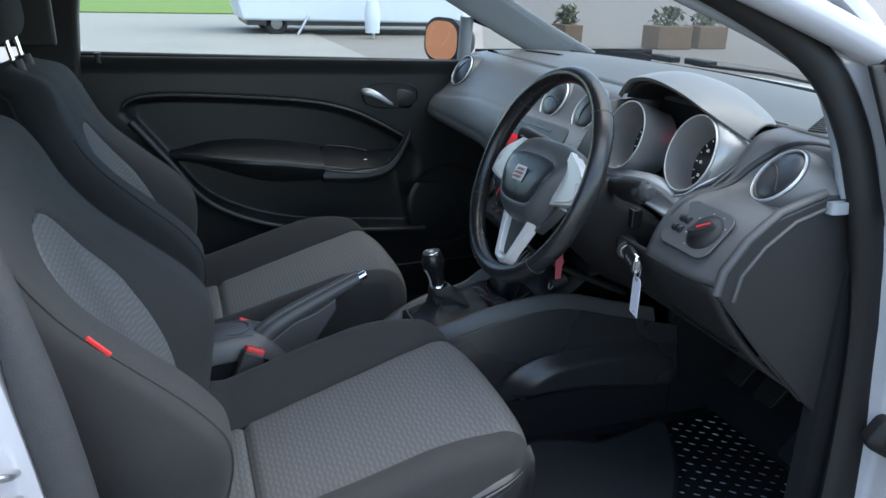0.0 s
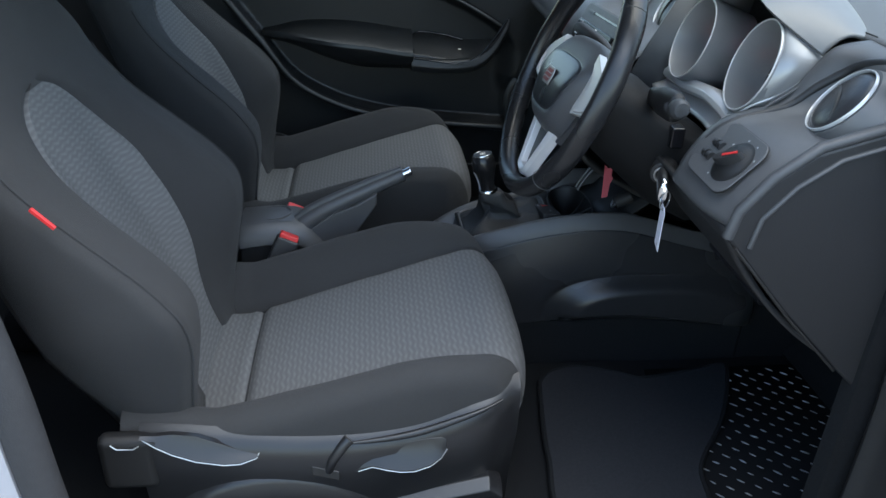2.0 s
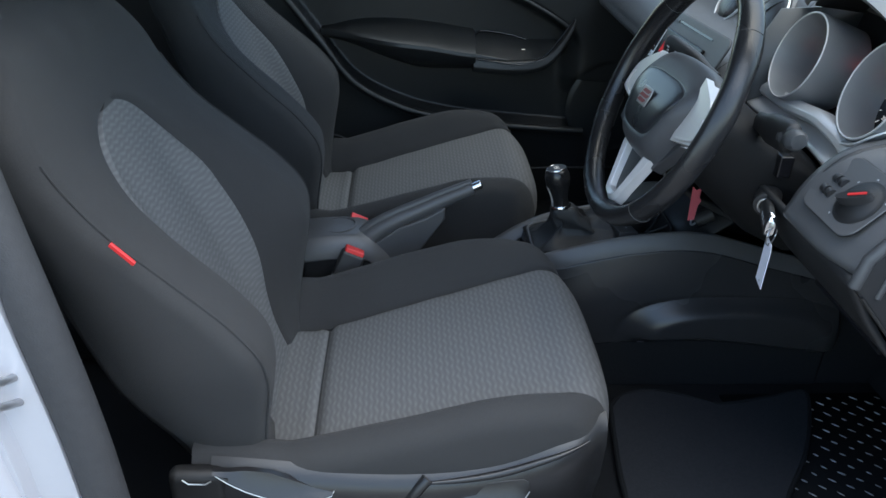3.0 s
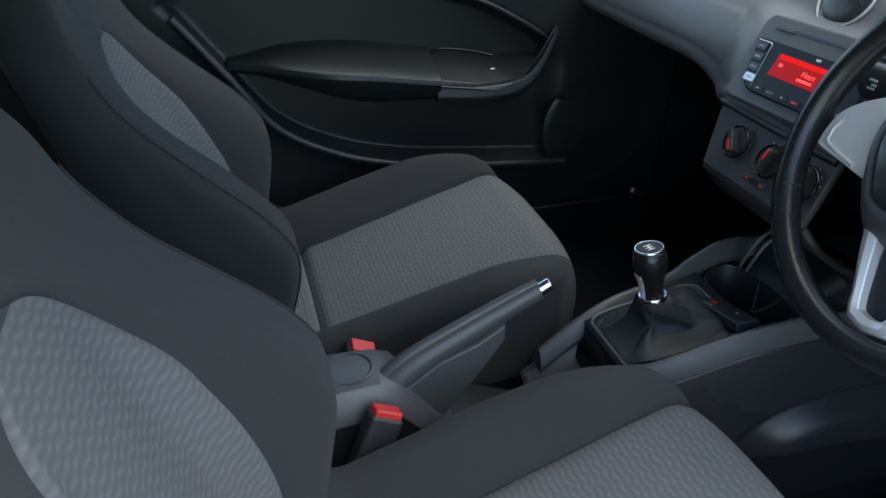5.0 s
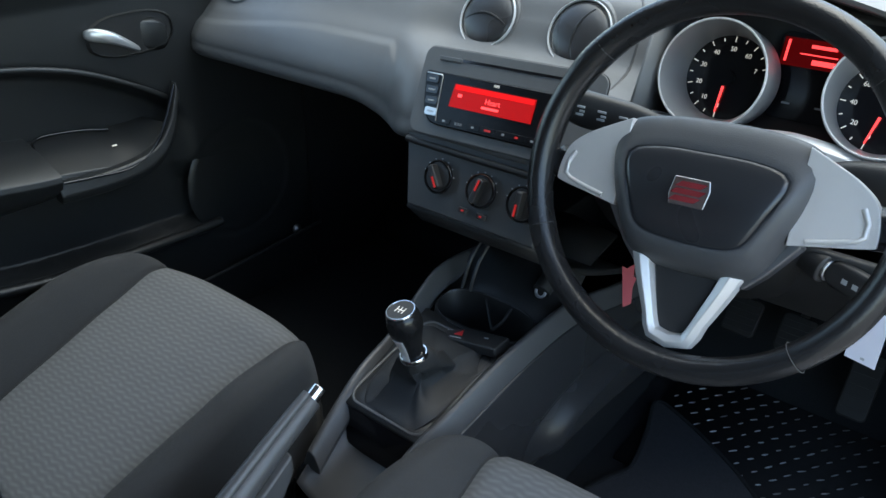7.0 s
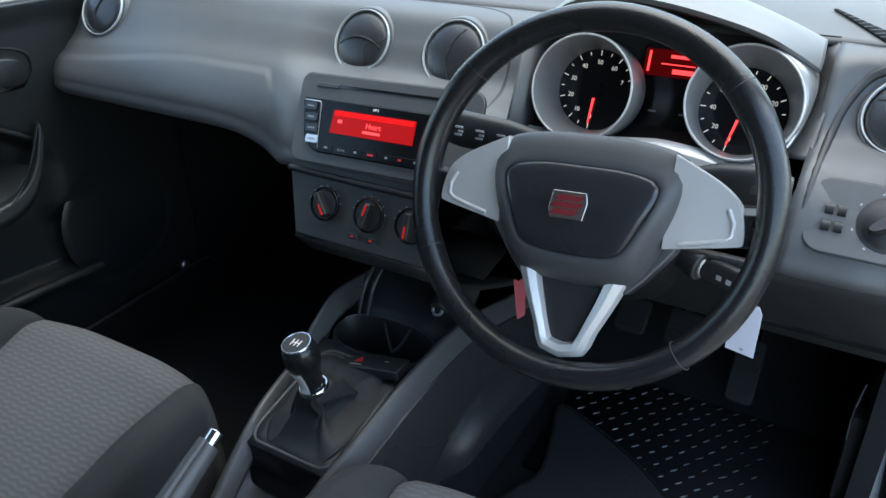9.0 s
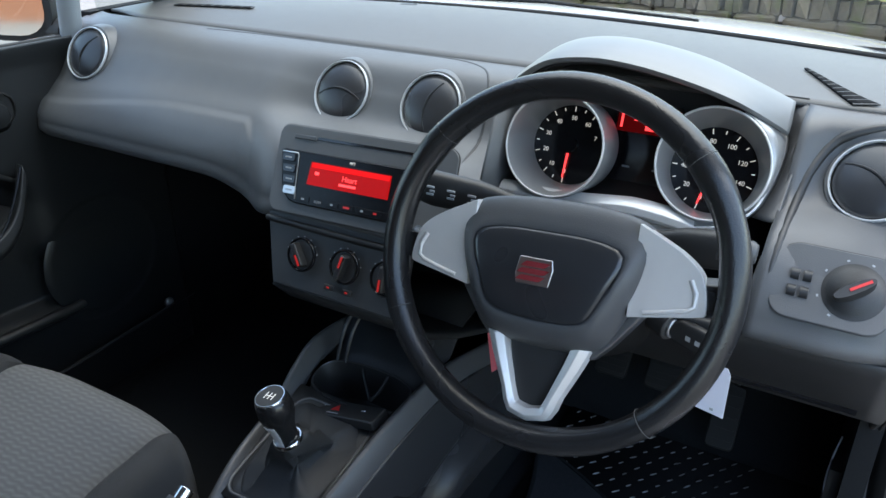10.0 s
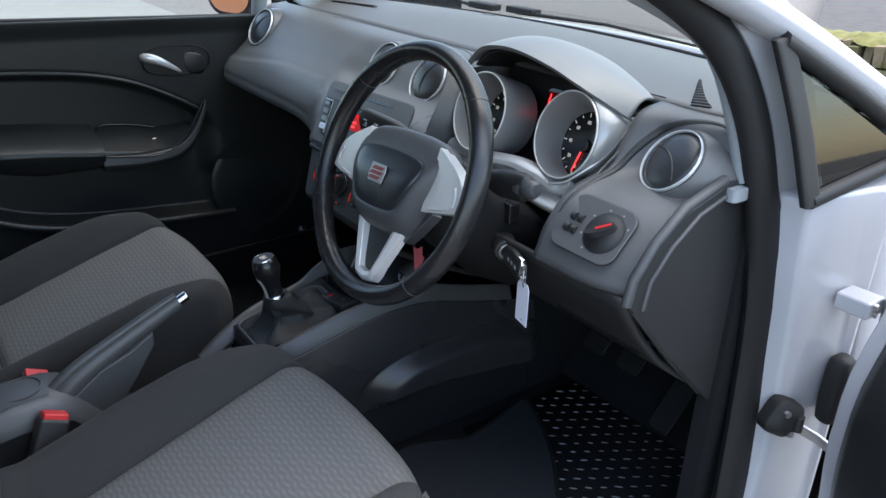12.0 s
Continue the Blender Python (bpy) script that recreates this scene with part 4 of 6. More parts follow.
def plate_dome(m, r, h):
    rings = [[m @ Vector((r * math.cos(a) * math.cos(t), r * math.cos(a) * math.sin(t), h * math.sin(a))) for t in (2 * math.pi * k / 32 for k in range(32))] for a in (0, 0.3, 0.6, 0.9, 1.2, 1.45)]
    return loft(rings)


def dashboard():
    d = thing("dashboard", (0.4, 0, 0.9), "dark grey moulded dashboard with round chrome-ringed vents", "dashboard")
    part("passenger_panel", grid(lambda u, v: dash_face(lerp(0.758, -0.188, u), v), 210, 190), DASH, d, thick=0.005)
    part("switch_panel", grid(lambda u, v: dash_face(lerp(-0.532, -0.688, u), v), 18, 56), SWITCHFACE, d, thick=0.005)
    part("top_pad", grid(dash_top, 18, 48), PAD, d, thick=0.006)
    groove = [along([(0.44, 0.035, 0), (0.36, 0.022, 0), (0.28, 0.014, 0), (0.13, 0.010, 0), (-0.02, 0.010, 0), (-0.085, 0.035, 0), (-0.125, 0.10, 0), (-0.142, 0.23, 0), (-0.147, 0.38, 0), (-0.150, 0.62, 0)], k / 54) for k in range(55)]
    part("lip_groove", tube([dash_face(g.x, max(0.01, g.y)) for g in groove], 0.0032, n=8), PLASTIC, d, "dark joint under the top pad")
    part("pod_side", tube([along([(0.178, -0.538, 0.950), (0.150, -0.534, 0.932), (0.128, -0.533, 0.910), (0.117, -0.536, 0.885), (0.122, -0.555, 0.866)], k / 20) for k in range(21)], 0.0045, n=8), SWITCHFACE, d)
    arch = [along([(-0.543, 0.925, 0), (-0.546, 0.965, 0), (-0.552, 1.0, 0), (-0.570, 1.030, 0), (-0.602, 1.046, 0), (-0.640, 1.050, 0), (-0.678, 1.046, 0)], k / 30) for k in range(31)]
    # Dark bar laid along the crease, with the crease's shade as its colour.
    part("vent_arch", tube([on_face(g.x, g.y)[0] for g in arch], lambda t: 0.002 + 0.0045 * math.sin(math.pi * t) ** 0.6, n=8), PLASTIC, d, "dark bar for the shaded crease round the vent")
    # end cap towards the driver's door
    cap = [(0.116, 0.858), (0.122, 0.885), (0.150, 0.925), (0.20, 0.965), (0.285, 0.992), (0.40, 1.0), (0.43, 0.64), (0.352, 0.622), (0.30, 0.668), (0.21, 0.755)]
    m = Matrix(((1, 0, 0, 0), (0, 0, -1, -0.686), (0, 1, 0, 0), (0, 0, 0, 1)))
    e = part("end_cap", plate(cap, 0.010, m), PLASTIC, d, "large dark end cap", bevel=0.007)
    part("cap_groove", tube([(0.118, -0.692, 0.858), (0.125, -0.692, 0.892), (0.158, -0.692, 0.935), (0.205, -0.692, 0.972), (0.28, -0.692, 0.996)], 0.007, n=8), HEATER, e)
    part("cap_groove", tube([(0.146, -0.6965, 0.846), (0.153, -0.6965, 0.884), (0.186, -0.6965, 0.924), (0.232, -0.6965, 0.958), (0.30, -0.6965, 0.980)], 0.0035, n=8), HEATER, e)
    part("cap_joint", tube([(0.128, -0.6965, 0.846), (0.22, -0.6965, 0.745), (0.306, -0.6965, 0.660)], 0.002, n=6), SHROUD, e, "thin joint along the lower edge")
    part("knee_panel", grid(lambda u, v: Vector((lerp(0.122, 0.335, v ** 1.2) + 0.05 * step(-0.30, -0.13, lerp(-0.69, -0.13, u)), lerp(-0.69, -0.13, u), lerp(0.862, 0.655, v) - 0.018 * math.sin(math.pi * v))), 24, 14), PLASTIC, d, thick=0.008)
    part("tray_slot", loft([[(0.205 + a * 0.008, lerp(-0.66, -0.50, k), 0.752 + b * 0.010) for a, b in roundrect(2, 2, 0.7)] for k in (0, 0.05, 0.95, 1)]), GLOSS, d, "narrow dark tray slot")
    # heater controls
    hp = part("heater_panel", grid(lambda u, v: Vector((lerp(0.115, 0.075, v), lerp(lerp(0.134, 0.105, v), -0.118, u), lerp(0.870, 0.767, v))), 4, 4), HEATER, d, "dark grey heater control panel", thick=0.012, bevel=0.004)
    part("under_panel", grid(lambda u, v: Vector((lerp(0.080, 0.36, v), lerp(0.112, -0.118, u), lerp(0.764, 0.60, v ** 0.7))), 4, 8), PLASTIC, d, thick=0.01)
    part("stack_cheek", loft([[(0.120, 0.132, 0.872), (0.36, 0.13, 0.86)], [(0.078, 0.104, 0.764), (0.36, 0.118, 0.60)]], closed=False), PLASTIC, d, thick=0.006)
    part("panel_gap", tube([(0.1005, 0.128, 0.857), (0.0985, 0.0, 0.857), (0.1005, -0.116, 0.857)], 0.005, n=8), SHROUD, d, "dark joint above the heater panel")
    H = facing((0.0785, 0, 0.8102), (-0.932, 0, 0.362))
    for x, a in ((0.053, 215), (-0.022, -14), (-0.090, 180)):
        kf = H @ Matrix.Translation((-x, 0.012, 0))
        k = part("heater_knob", ring(kf, 0.0245, 0.0215, 0.004), GLOSS, hp, "round heater knob")
        part("knob_face", disc(kf, 0.0200, 0.003), PLASTIC, k)
        part("knob_grip", box((0.010, 0.036, 0.016), (0, 0, 0.008), m=kf @ pose(0, 0, 0, 0, 0, a)), PLASTIC, k, bevel=0.003)
        part("knob_pointer", box((0.0028, 0.016, 0.001), (0, 0.008, 0.0168), m=kf @ pose(0, 0, 0, 0, 0, a)), REDDIM, k, "red pointer")
        for q in range(-3, 4):
            part("heater_mark", disc(kf @ pose(0, 0, 0, 0, 0, q * 26) @ Matrix.Translation((0, 0.0262, 0.0)), 0.0009, 0.001, n=8), GREYMARK, k)
    for x in (-0.002, -0.033):
        b = part("heater_button", box((0.016, 0.008, 0.004), (-x, -0.0215, 0.002), m=H), PLASTIC, hp, bevel=0.0015)
        part("button_light", box((0.004, 0.002, 0.001), (-x, -0.0215, 0.0045), m=H), REDDIM, b)
    # radio
    n = Vector((-0.086, 0, 0.043)).normalized()
    R = facing(Vector((0.135, 0, 0.936)) + n * 0.004, n) @ pose(0, 0, 0, 0, 0, 1.8)
    edge = [(a + 0.020, b - 0.008) for a, b in roundrect(0.290, 0.124, 0.016)]
    part("fascia_joint", plate([(a * 1.006, b * 1.012) for a, b in edge], 0.0016, R), SHROUD, d, "dark joint round the radio surround")
    part("radio_fascia", plate(edge, 0.0034, R), DASH, d, "grey radio surround", bevel=0.0015)
    r = thing("car_radio", R.translation, "black car radio with a lit red display", "radio")
    part("cd_slot", box((0.160, 0.0034, 0.002), (0.023, 0.0395, 0.0036), m=R), GLOSS, r, "thin disc slot")
    part("eject_button", box((0.038, 0.0058, 0.004), (-0.078, 0.0385, 0.0042), m=R), CONSOLE, r, bevel=0.001)
    part("face", plate([(-0.113, 0.0150), (-0.110, 0.0190), (0.102, 0.0190), (0.104, -0.055), (-0.074, -0.055), (-0.086, -0.052), (-0.097, -0.043), (-0.102, -0.035)], 0.009, R), PIANO, r, "gloss black radio face", bevel=0.003)
    part("display", plate([(-0.056, 0.0065), (0.076, 0.0065), (0.076, -0.0255), (-0.0585, -0.0255)], 0.0006, R @ Matrix.Translation((0, 0, 0.0095))), REDMID, r, "red lit display")
    part("display_bar", plate([(-0.053, 0.0055), (0.074, 0.0055), (0.074, -0.0010), (-0.054, -0.0010)], 0.0006, R @ Matrix.Translation((0, 0, 0.0102))), REDLIT, r)
    part("display_field", plate([(-0.0545, -0.0024), (0.0745, -0.0024), (0.0745, -0.0245), (-0.057, -0.0245)], 0.0004, R @ Matrix.Translation((0, 0, 0.0102))), REDMID, r)
    lettering("station_text", "Heart", 0.0105, R @ Matrix.Translation((0.012, -0.0098, 0.0108)), REDTEXT, r)
    part("frequency_bar", box((0.028, 0.0034, 0.0004), (0.010, -0.0182, 0.0109), m=R), REDTEXT, r)
    part("display_icon", box((0.007, 0.0045, 0.0004), (-0.043, -0.0085, 0.0109), m=R), REDTEXT, r)
    lettering("format_text", "MP3", 0.005, R @ Matrix.Translation((0.0108, 0.0130, 0.0094)), MARK, r)
    part("button_frame", tube([R @ Vector((a, b, 0.0098)) for a, b in ((-0.1085, 0.0150), (-0.0825, 0.0150), (-0.0800, 0.0125), (-0.0765, -0.0340), (-0.0740, -0.0490))], 0.0009, n=6), SATIN, r, "thin bright frame of the buttons")
    for k in range(4):
        at = (-0.0965 + 0.0034 * k, 0.0075 - 0.0150 * k, 0.0100)
        # The lowest button is satin chrome: its reflection is put into the material.
        b = part("preset_button", plate(roundrect(0.0215, 0.0115, 0.003), 0.0022, R @ Matrix.Translation((at[0], at[1], 0.0088))), GLOSS if k < 3 else SATIN, r, bevel=0.0008)
        part("button_mark", box((0.011, 0.0022, 0.0005), (at[0], at[1], 0.0112), m=R), GREYMARK, b)
    lettering("scan_text", "SCAN", 0.0048, R @ Matrix.Translation((-0.035, -0.0470, 0.0094)), GREYMARK, r)
    for x, w, m in ((-0.060, 0.005, GREYMARK), (-0.010, 0.004, GREYMARK), (0.0145, 0.010, REDDIM), (0.040, 0.004, GREYMARK), (0.061, 0.005, REDDIM), (0.085, 0.004, GREYMARK)):
        b = part("station_button", box((0.022, 0.0085, 0.0016), (x, -0.0465, 0.0092), m=R), PIANO, r, bevel=0.0007)
        part("button_mark", box((w, 0.0026, 0.0005), (x, -0.0465, 0.0102), m=R), m, b)
    # demister slots
    for s in (1, -1):
        if s < 0:
            rows = [(on_pad(lerp(0.342, 0.446, t), lerp(-0.576, -0.508, t)), on_pad(lerp(0.352, 0.449, t), lerp(-0.604, -0.511, t ** 0.85))) for t in (k / 10 for k in range(11))]
        else:
            rows = [(on_pad(0.415 + 0.02 * t, lerp(0.62, 0.44, t)), on_pad(0.428 + 0.018 * t, lerp(0.62, 0.44, t))) for t in (k / 8 for k in range(9))]
        dm = part("demister_opening", loft([[a, b] for a, b in rows], closed=False), CARPET, d, "tapered demister opening", thick=0.002)
        for a, b in rows[::1]:
            part("demister_rib", tube([a + Vector((0, 0, 0.0005)), b + Vector((0, 0, 0.0005))], 0.0010, n=6), PAD, dm)
    part("pad_clip", box((0.02, 0.03, 0.012), (0.60, 0.20, 1.072)), PLASTIC, d, bevel=0.003)
    for y, f in ((0.098, 0), (-0.058, 80)):
        vent(d, y, flap=f)
    vent(d, -0.619, x=0.262, z=1.003, flap=-28, turn=radians(-14.9), lift=39)
    vent(d, 0.655, x=0.234, z=1.009, turn=radians(4), flap=70)
    # headlight switch
    spot, lean = on_face(-0.624, 0.925)
    L = facing(spot, lean) @ Matrix.Translation((0, 0, 0.0006))
    part("plate_joint", plate([(a - 0.020, b + 0.000) for a, b in roundrect(0.1132, 0.0832, 0.021)], 0.0018, L), SHROUD, d, "dark joint round the switch panel")
    sw = part("light_switch_plate", plate([(a - 0.020, b + 0.000) for a, b in roundrect(0.112, 0.082, 0.020)], 0.003, L), SWITCHFACE, d, "light switch panel", bevel=0.0015)
    kb = part("light_knob", loft([[L @ Vector((q * math.cos(t), q * math.sin(t), h)) for t in (2 * math.pi * k / 36 for k in range(36))] for h, q in ((0.002, 0.030), (0.0036, 0.030), (0.0045, 0.024), (0.008, 0.021))]), SHROUD, sw, "rotary light switch")
    gm = L @ pose(0, 0, 0, 0, 0, -52)
    part("knob_grip", loft([[gm @ Vector((a * q, b * 0.021, h)) for a, b in roundrect(2, 2, 0.9)] for h, q in ((0.007, 0.009), (0.018, 0.0055))]), PLASTIC, kb)
    part("knob_pointer", box((0.003, 0.022, 0.001), (0, 0.006, 0.0186), m=gm), RED, kb, "red pointer")
    for a in (-60, -20, 20, 60, 110, 150):
        part("switch_mark", box((0.0026, 0.0018, 0.0004), (0, 0.0335, 0.0033), m=L @ pose(0, 0, 0, 0, 0, a)), GREYMARK, sw)
    for y in (0.006, -0.012):
        for x in (-0.056, -0.044):
            part("thumb_wheel", rod(L @ Vector((x - 0.004, y, 0.003)), L @ Vector((x + 0.004, y, 0.003)), 0.006, n=14), PLASTIC, sw)
    # instrument binnacle
    front = [(0.245, -0.188, 1.062), (0.235, -0.235, 1.095), (0.230, -0.29, 1.107), (0.228, -0.345, 1.106), (0.229, -0.41, 1.0945), (0.232, -0.470, 1.077), (0.284, -0.520, 1.037)]
    back = [(0.41, -0.20, 1.064), (0.385, -0.24, 1.090), (0.370, -0.29, 1.101), (0.362, -0.345, 1.100), (0.357, -0.41, 1.089), (0.352, -0.47, 1.069), (0.336, -0.516, 1.056)]

    def hood(u, v):
        f, b = along(front, v), along(back, v)
        if u < 0.15:
            return lerp(f + Vector((0.006, 0, -0.005)), f, u / 0.15)
        if u < 0.75:
            k = (u - 0.15) / 0.6
            return lerp(f, b, k) + Vector((0, 0, 0.011 * math.sin(math.pi * k)))
        k = (u - 0.75) / 0.25
        return b + Vector((0.035 * k, 0, -0.055 * k ** 1.5))
    part("instrument_hood", grid(hood, 20, 48), HOOD, d, "silver hood over the instruments", thick=0.005)
    part("hood_lining", grid(lambda u, v: hood(0.0, 0.04 + 0.92 * v) + Vector((0.008 + 0.12 * u, 0, -0.004 - 0.014 * u)), 6, 30), PLASTIC, d, "dark underside of the hood", thick=0.004)
    part("instrument_back", grid(lambda u, v: Vector((along([(0.345, 0, 1.062), (0.322, 0, 0.965), (0.300, 0, 0.934), (0.238, 0, 0.914)], v).x, lerp(-0.19, -0.53, u), along([(0.345, 0, 1.062), (0.322, 0, 0.965), (0.300, 0, 0.934), (0.238, 0, 0.914)], v).z)), 4, 15), SHROUD, d, "black instrument panel")
    part("binnacle_side", loft([[(0.21, -0.188, 1.05), (0.35, -0.188, 1.06)], [(0.125, -0.188, 0.88), (0.33, -0.188, 0.88)]], closed=False), DASH, d, thick=0.004)
    part("binnacle_side", loft([[(0.315, -0.534, 1.01), (0.36, -0.534, 1.05)], [(0.16, -0.534, 0.90), (0.33, -0.534, 0.88)]], closed=False), SWITCHFACE, d, thick=0.006)
    # silver cowl that spreads from the speedometer's funnel to the edge of the pod
    rim = lambda a: facing((0.227, -0.4525, 1.003), Vector((-1, 0.15, 0.33)).normalized()) @ Vector((0.0655 * math.cos(a), 0.0655 * math.sin(a), 0))
    turned = 1 if rim(0).y < -0.4525 else -1
    cowl = []
    for k in range(33):
        t = k / 32
        a = lerp(radians(72), radians(-100), t)
        inner = rim(a if turned > 0 else math.pi - a)
        outer = along([(0.325, -0.492, 1.046), (0.303, -0.513, 1.031), (0.277, -0.520, 1.016), (0.256, -0.519, 0.996), (0.233, -0.514, 0.977), (0.209, -0.506, 0.962), (0.202, -0.484, 0.943), (0.206, -0.448, 0.930)], t)
        cowl.append([inner + Vector((0.004, 0, 0)), lerp(inner, outer, 0.5) + Vector((0.006, 0, 0)), outer, outer + Vector((0.010, -0.002, -0.004))])
    part("gauge_cowl", loft(cowl, closed=False), FUNNEL, d, "silver cowl beside the speedometer", thick=0.003)
    pod = [(0.337, -0.530, 1.057), (0.318, -0.536, 1.051), (0.292, -0.537, 1.031), (0.264, -0.537, 1.008), (0.236, -0.536, 0.987), (0.204, -0.535, 0.964), (0.172, -0.535, 0.948), (0.160, -0.535, 0.935)]
    part("cowl_fillet", loft([[r[3] + Vector((0.002, 0, 0)), lerp(r[3], along(pod, k / 32), 0.5) + Vector((0.006, 0, -0.003)), along(pod, k / 32)] for k, r in enumerate(cowl[:25])], closed=False), SWITCHFACE, d, "grey fillet between the cowl and the vent pod", thick=0.003)
    part("cowl_edge", tube([r[2] for r in cowl], 0.0018, n=8), SILVER, d, "bright edge of the cowl")

    def shelf(u, v):
        y = lerp(-0.190, -0.496, u)
        t = 0.5 - 0.5 * math.cos(2 * math.pi * u)
        return Vector((lerp(0.190 + 0.020 * t, 0.242, v), y, lerp(0.898 - 0.006 * math.sin(math.pi * u), 0.918, v)))
    band = [along([(0.208, -0.192, 0.930), (0.208, -0.230, 0.930), (0.207, -0.280, 0.931), (0.206, -0.330, 0.937), (0.206, -0.372, 0.941), (0.207, -0.425, 0.936), (0.208, -0.452, 0.930), (0.205, -0.476, 0.936), (0.207, -0.494, 0.948)], k / 40) for k in range(41)]
    part("trim_lip", loft([[p + Vector((dx, 0, dz)) for dx, dz in ((0.030, 0.000), (0.012, 0.007), (0.004, 0.006), (-0.003, 0.000), (-0.005, -0.008), (0.0, -0.014), (0.012, -0.018), (0.030, -0.018))] for p in band]), SILVER, d, "rounded silver band under the dials", bevel=0.001)
    part("lower_trim", grid(shelf, 30, 6), SILVER, d, "silver trim under the dials", thick=0.010)
    # Black sheet in place of the shade in the opening under the dials.
    part("column_gap_shade", grid(lambda u, v: Vector((lerp(0.225, 0.25, v), lerp(-0.20, -0.53, u), lerp(0.897, 0.82, v))), 10, 3), CARPET, d, thick=0.004)
    for c0, c1, turn, text in (((0.281, -0.2600, 0.977), (0.214, -0.262, 0.998), 0.05, "tachometer"), ((0.281, -0.4455, 0.976), (0.225, -0.4520, 1.004), 0.10, "speedometer")):
        c0, c1 = Vector(c0), Vector(c1)
        ax = Vector((-1, turn, 0.33)).normalized()
        M = lambda t: facing(lerp(c0, c1, t), ax)
        circ = lambda t, q: [M(t) @ Vector((q * 1.01 * math.cos(k), q * math.sin(k), 0)) for k in (2 * math.pi * i / 56 for i in range(56))]
        g = part("gauge_funnel", loft([circ(0, 0.0520), circ(0.5, 0.0558), circ(0.92, 0.0620), circ(1.0, 0.0635), circ(1.0, 0.0660), circ(0.9, 0.0668), circ(-0.1, 0.063)], caps=False), FUNNEL, d, "silver funnel round the " + text)
        part("funnel_rim", tube(circ(1.0, 0.0648), 0.0015, n=8, loop=True), SILVER, g, "bright rim of the funnel")
        D = M(0)
        part("dial", disc(D, 0.0528, 0.002, n=48), GLOSS, g, "black " + text + " dial")
        D = D @ Matrix.Translation((0, 0, 0.0024))
        nums = ["0", "10", "20", "30", "40", "50", "60", "7"] if text == "tachometer" else ["0", "20", "40", "60", "80", "100", "120", "140"]
        a0, sweep = (-2.5, 245) if text == "tachometer" else (-11.5, 272)
        count = len(nums)
        for k in range(2 * count - 1):
            a = radians(270 + a0 - sweep * k / (2 * count - 2))
            cs, sn = math.cos(a), math.sin(a)
            part("scale_tick", box((0.0065 if k % 2 == 0 else 0.004, 0.0012, 0.0004), (0, 0, 0), m=D @ Matrix.Translation((0.0475 * cs, 0.0475 * sn, 0)) @ Matrix.Rotation(a, 4, "Z")), MARK, g)
            if k % 2 == 0:
                lettering("scale_number", nums[k // 2], 0.0080, D @ Matrix.Translation((0.0355 * cs, 0.0355 * sn, 0)), MARK, g)
        a = radians(270 + a0)
        nd = D @ Matrix.Translation((0, 0, 0.002)) @ Matrix.Rotation(a, 4, "Z")
        part("needle", plate([(0.011, -0.0016), (0.044, -0.0008), (0.044, 0.0008), (0.011, 0.0016)], 0.001, nd), REDTEXT, g, "red needle")
        part("needle_hub", disc(D, 0.010, 0.004, n=24), GLOSS, g)
    C = facing((0.318, -0.348, 0.985), (-1, 0, 0.33))
    sc = part("trip_display", plate(roundrect(0.088, 0.105, 0.01), 0.004, C @ Matrix.Translation((0, -0.002, 0))), GLOSS, d, "trip computer display")
    part("lit_field", plate([(-0.040, 0.044), (0.040, 0.044), (0.040, 0.010), (-0.040, 0.010)], 0.0006, C @ Matrix.Translation((0, 0, 0.0045))), REDFAINT, sc, "red lit field")
    for x, y, w, h in ((-0.034, 0.028, 0.003, 0.026), (0.008, 0.036, 0.030, 0.004), (0.004, 0.026, 0.044, 0.0014), (0.012, 0.0175, 0.028, 0.006)):
        part("display_mark", box((w, h, 0.0004), (x, y, 0.0054), m=C), REDTEXT, sc)
    for x in (-0.018, 0.022):
        part("warning_mark", box((0.010, 0.0025, 0.0004), (x, -0.035, 0.0046), m=C), GREYMARK, sc)
    return d


dashboard()


# ---- steering wheel ----
WHEEL = facing((-0.012, -0.355, 0.956), (-math.cos(radians(22.7)), 0, math.sin(radians(22.7)))) @ pose(0, 0, 0, 0, 0, 3.5)


def radial(half, n=64, mid=-0.01):
    """A symmetric outline, given by its right half from the top down, as n points at even angles round its middle."""
    full = half + [(-a, b) for a, b in half[-2:0:-1]]
    dense = [along([(a, b, 0) for a, b in full + full[:1]], k / 480) for k in range(480)]
    turn = [math.atan2(p.y - mid, p.x) for p in dense]
    return [tuple(dense[min(range(480), key=lambda i: abs(math.remainder(turn[i] - a, 2 * math.pi)))].xy) for a in (2 * math.pi * k / n for k in range(n))]


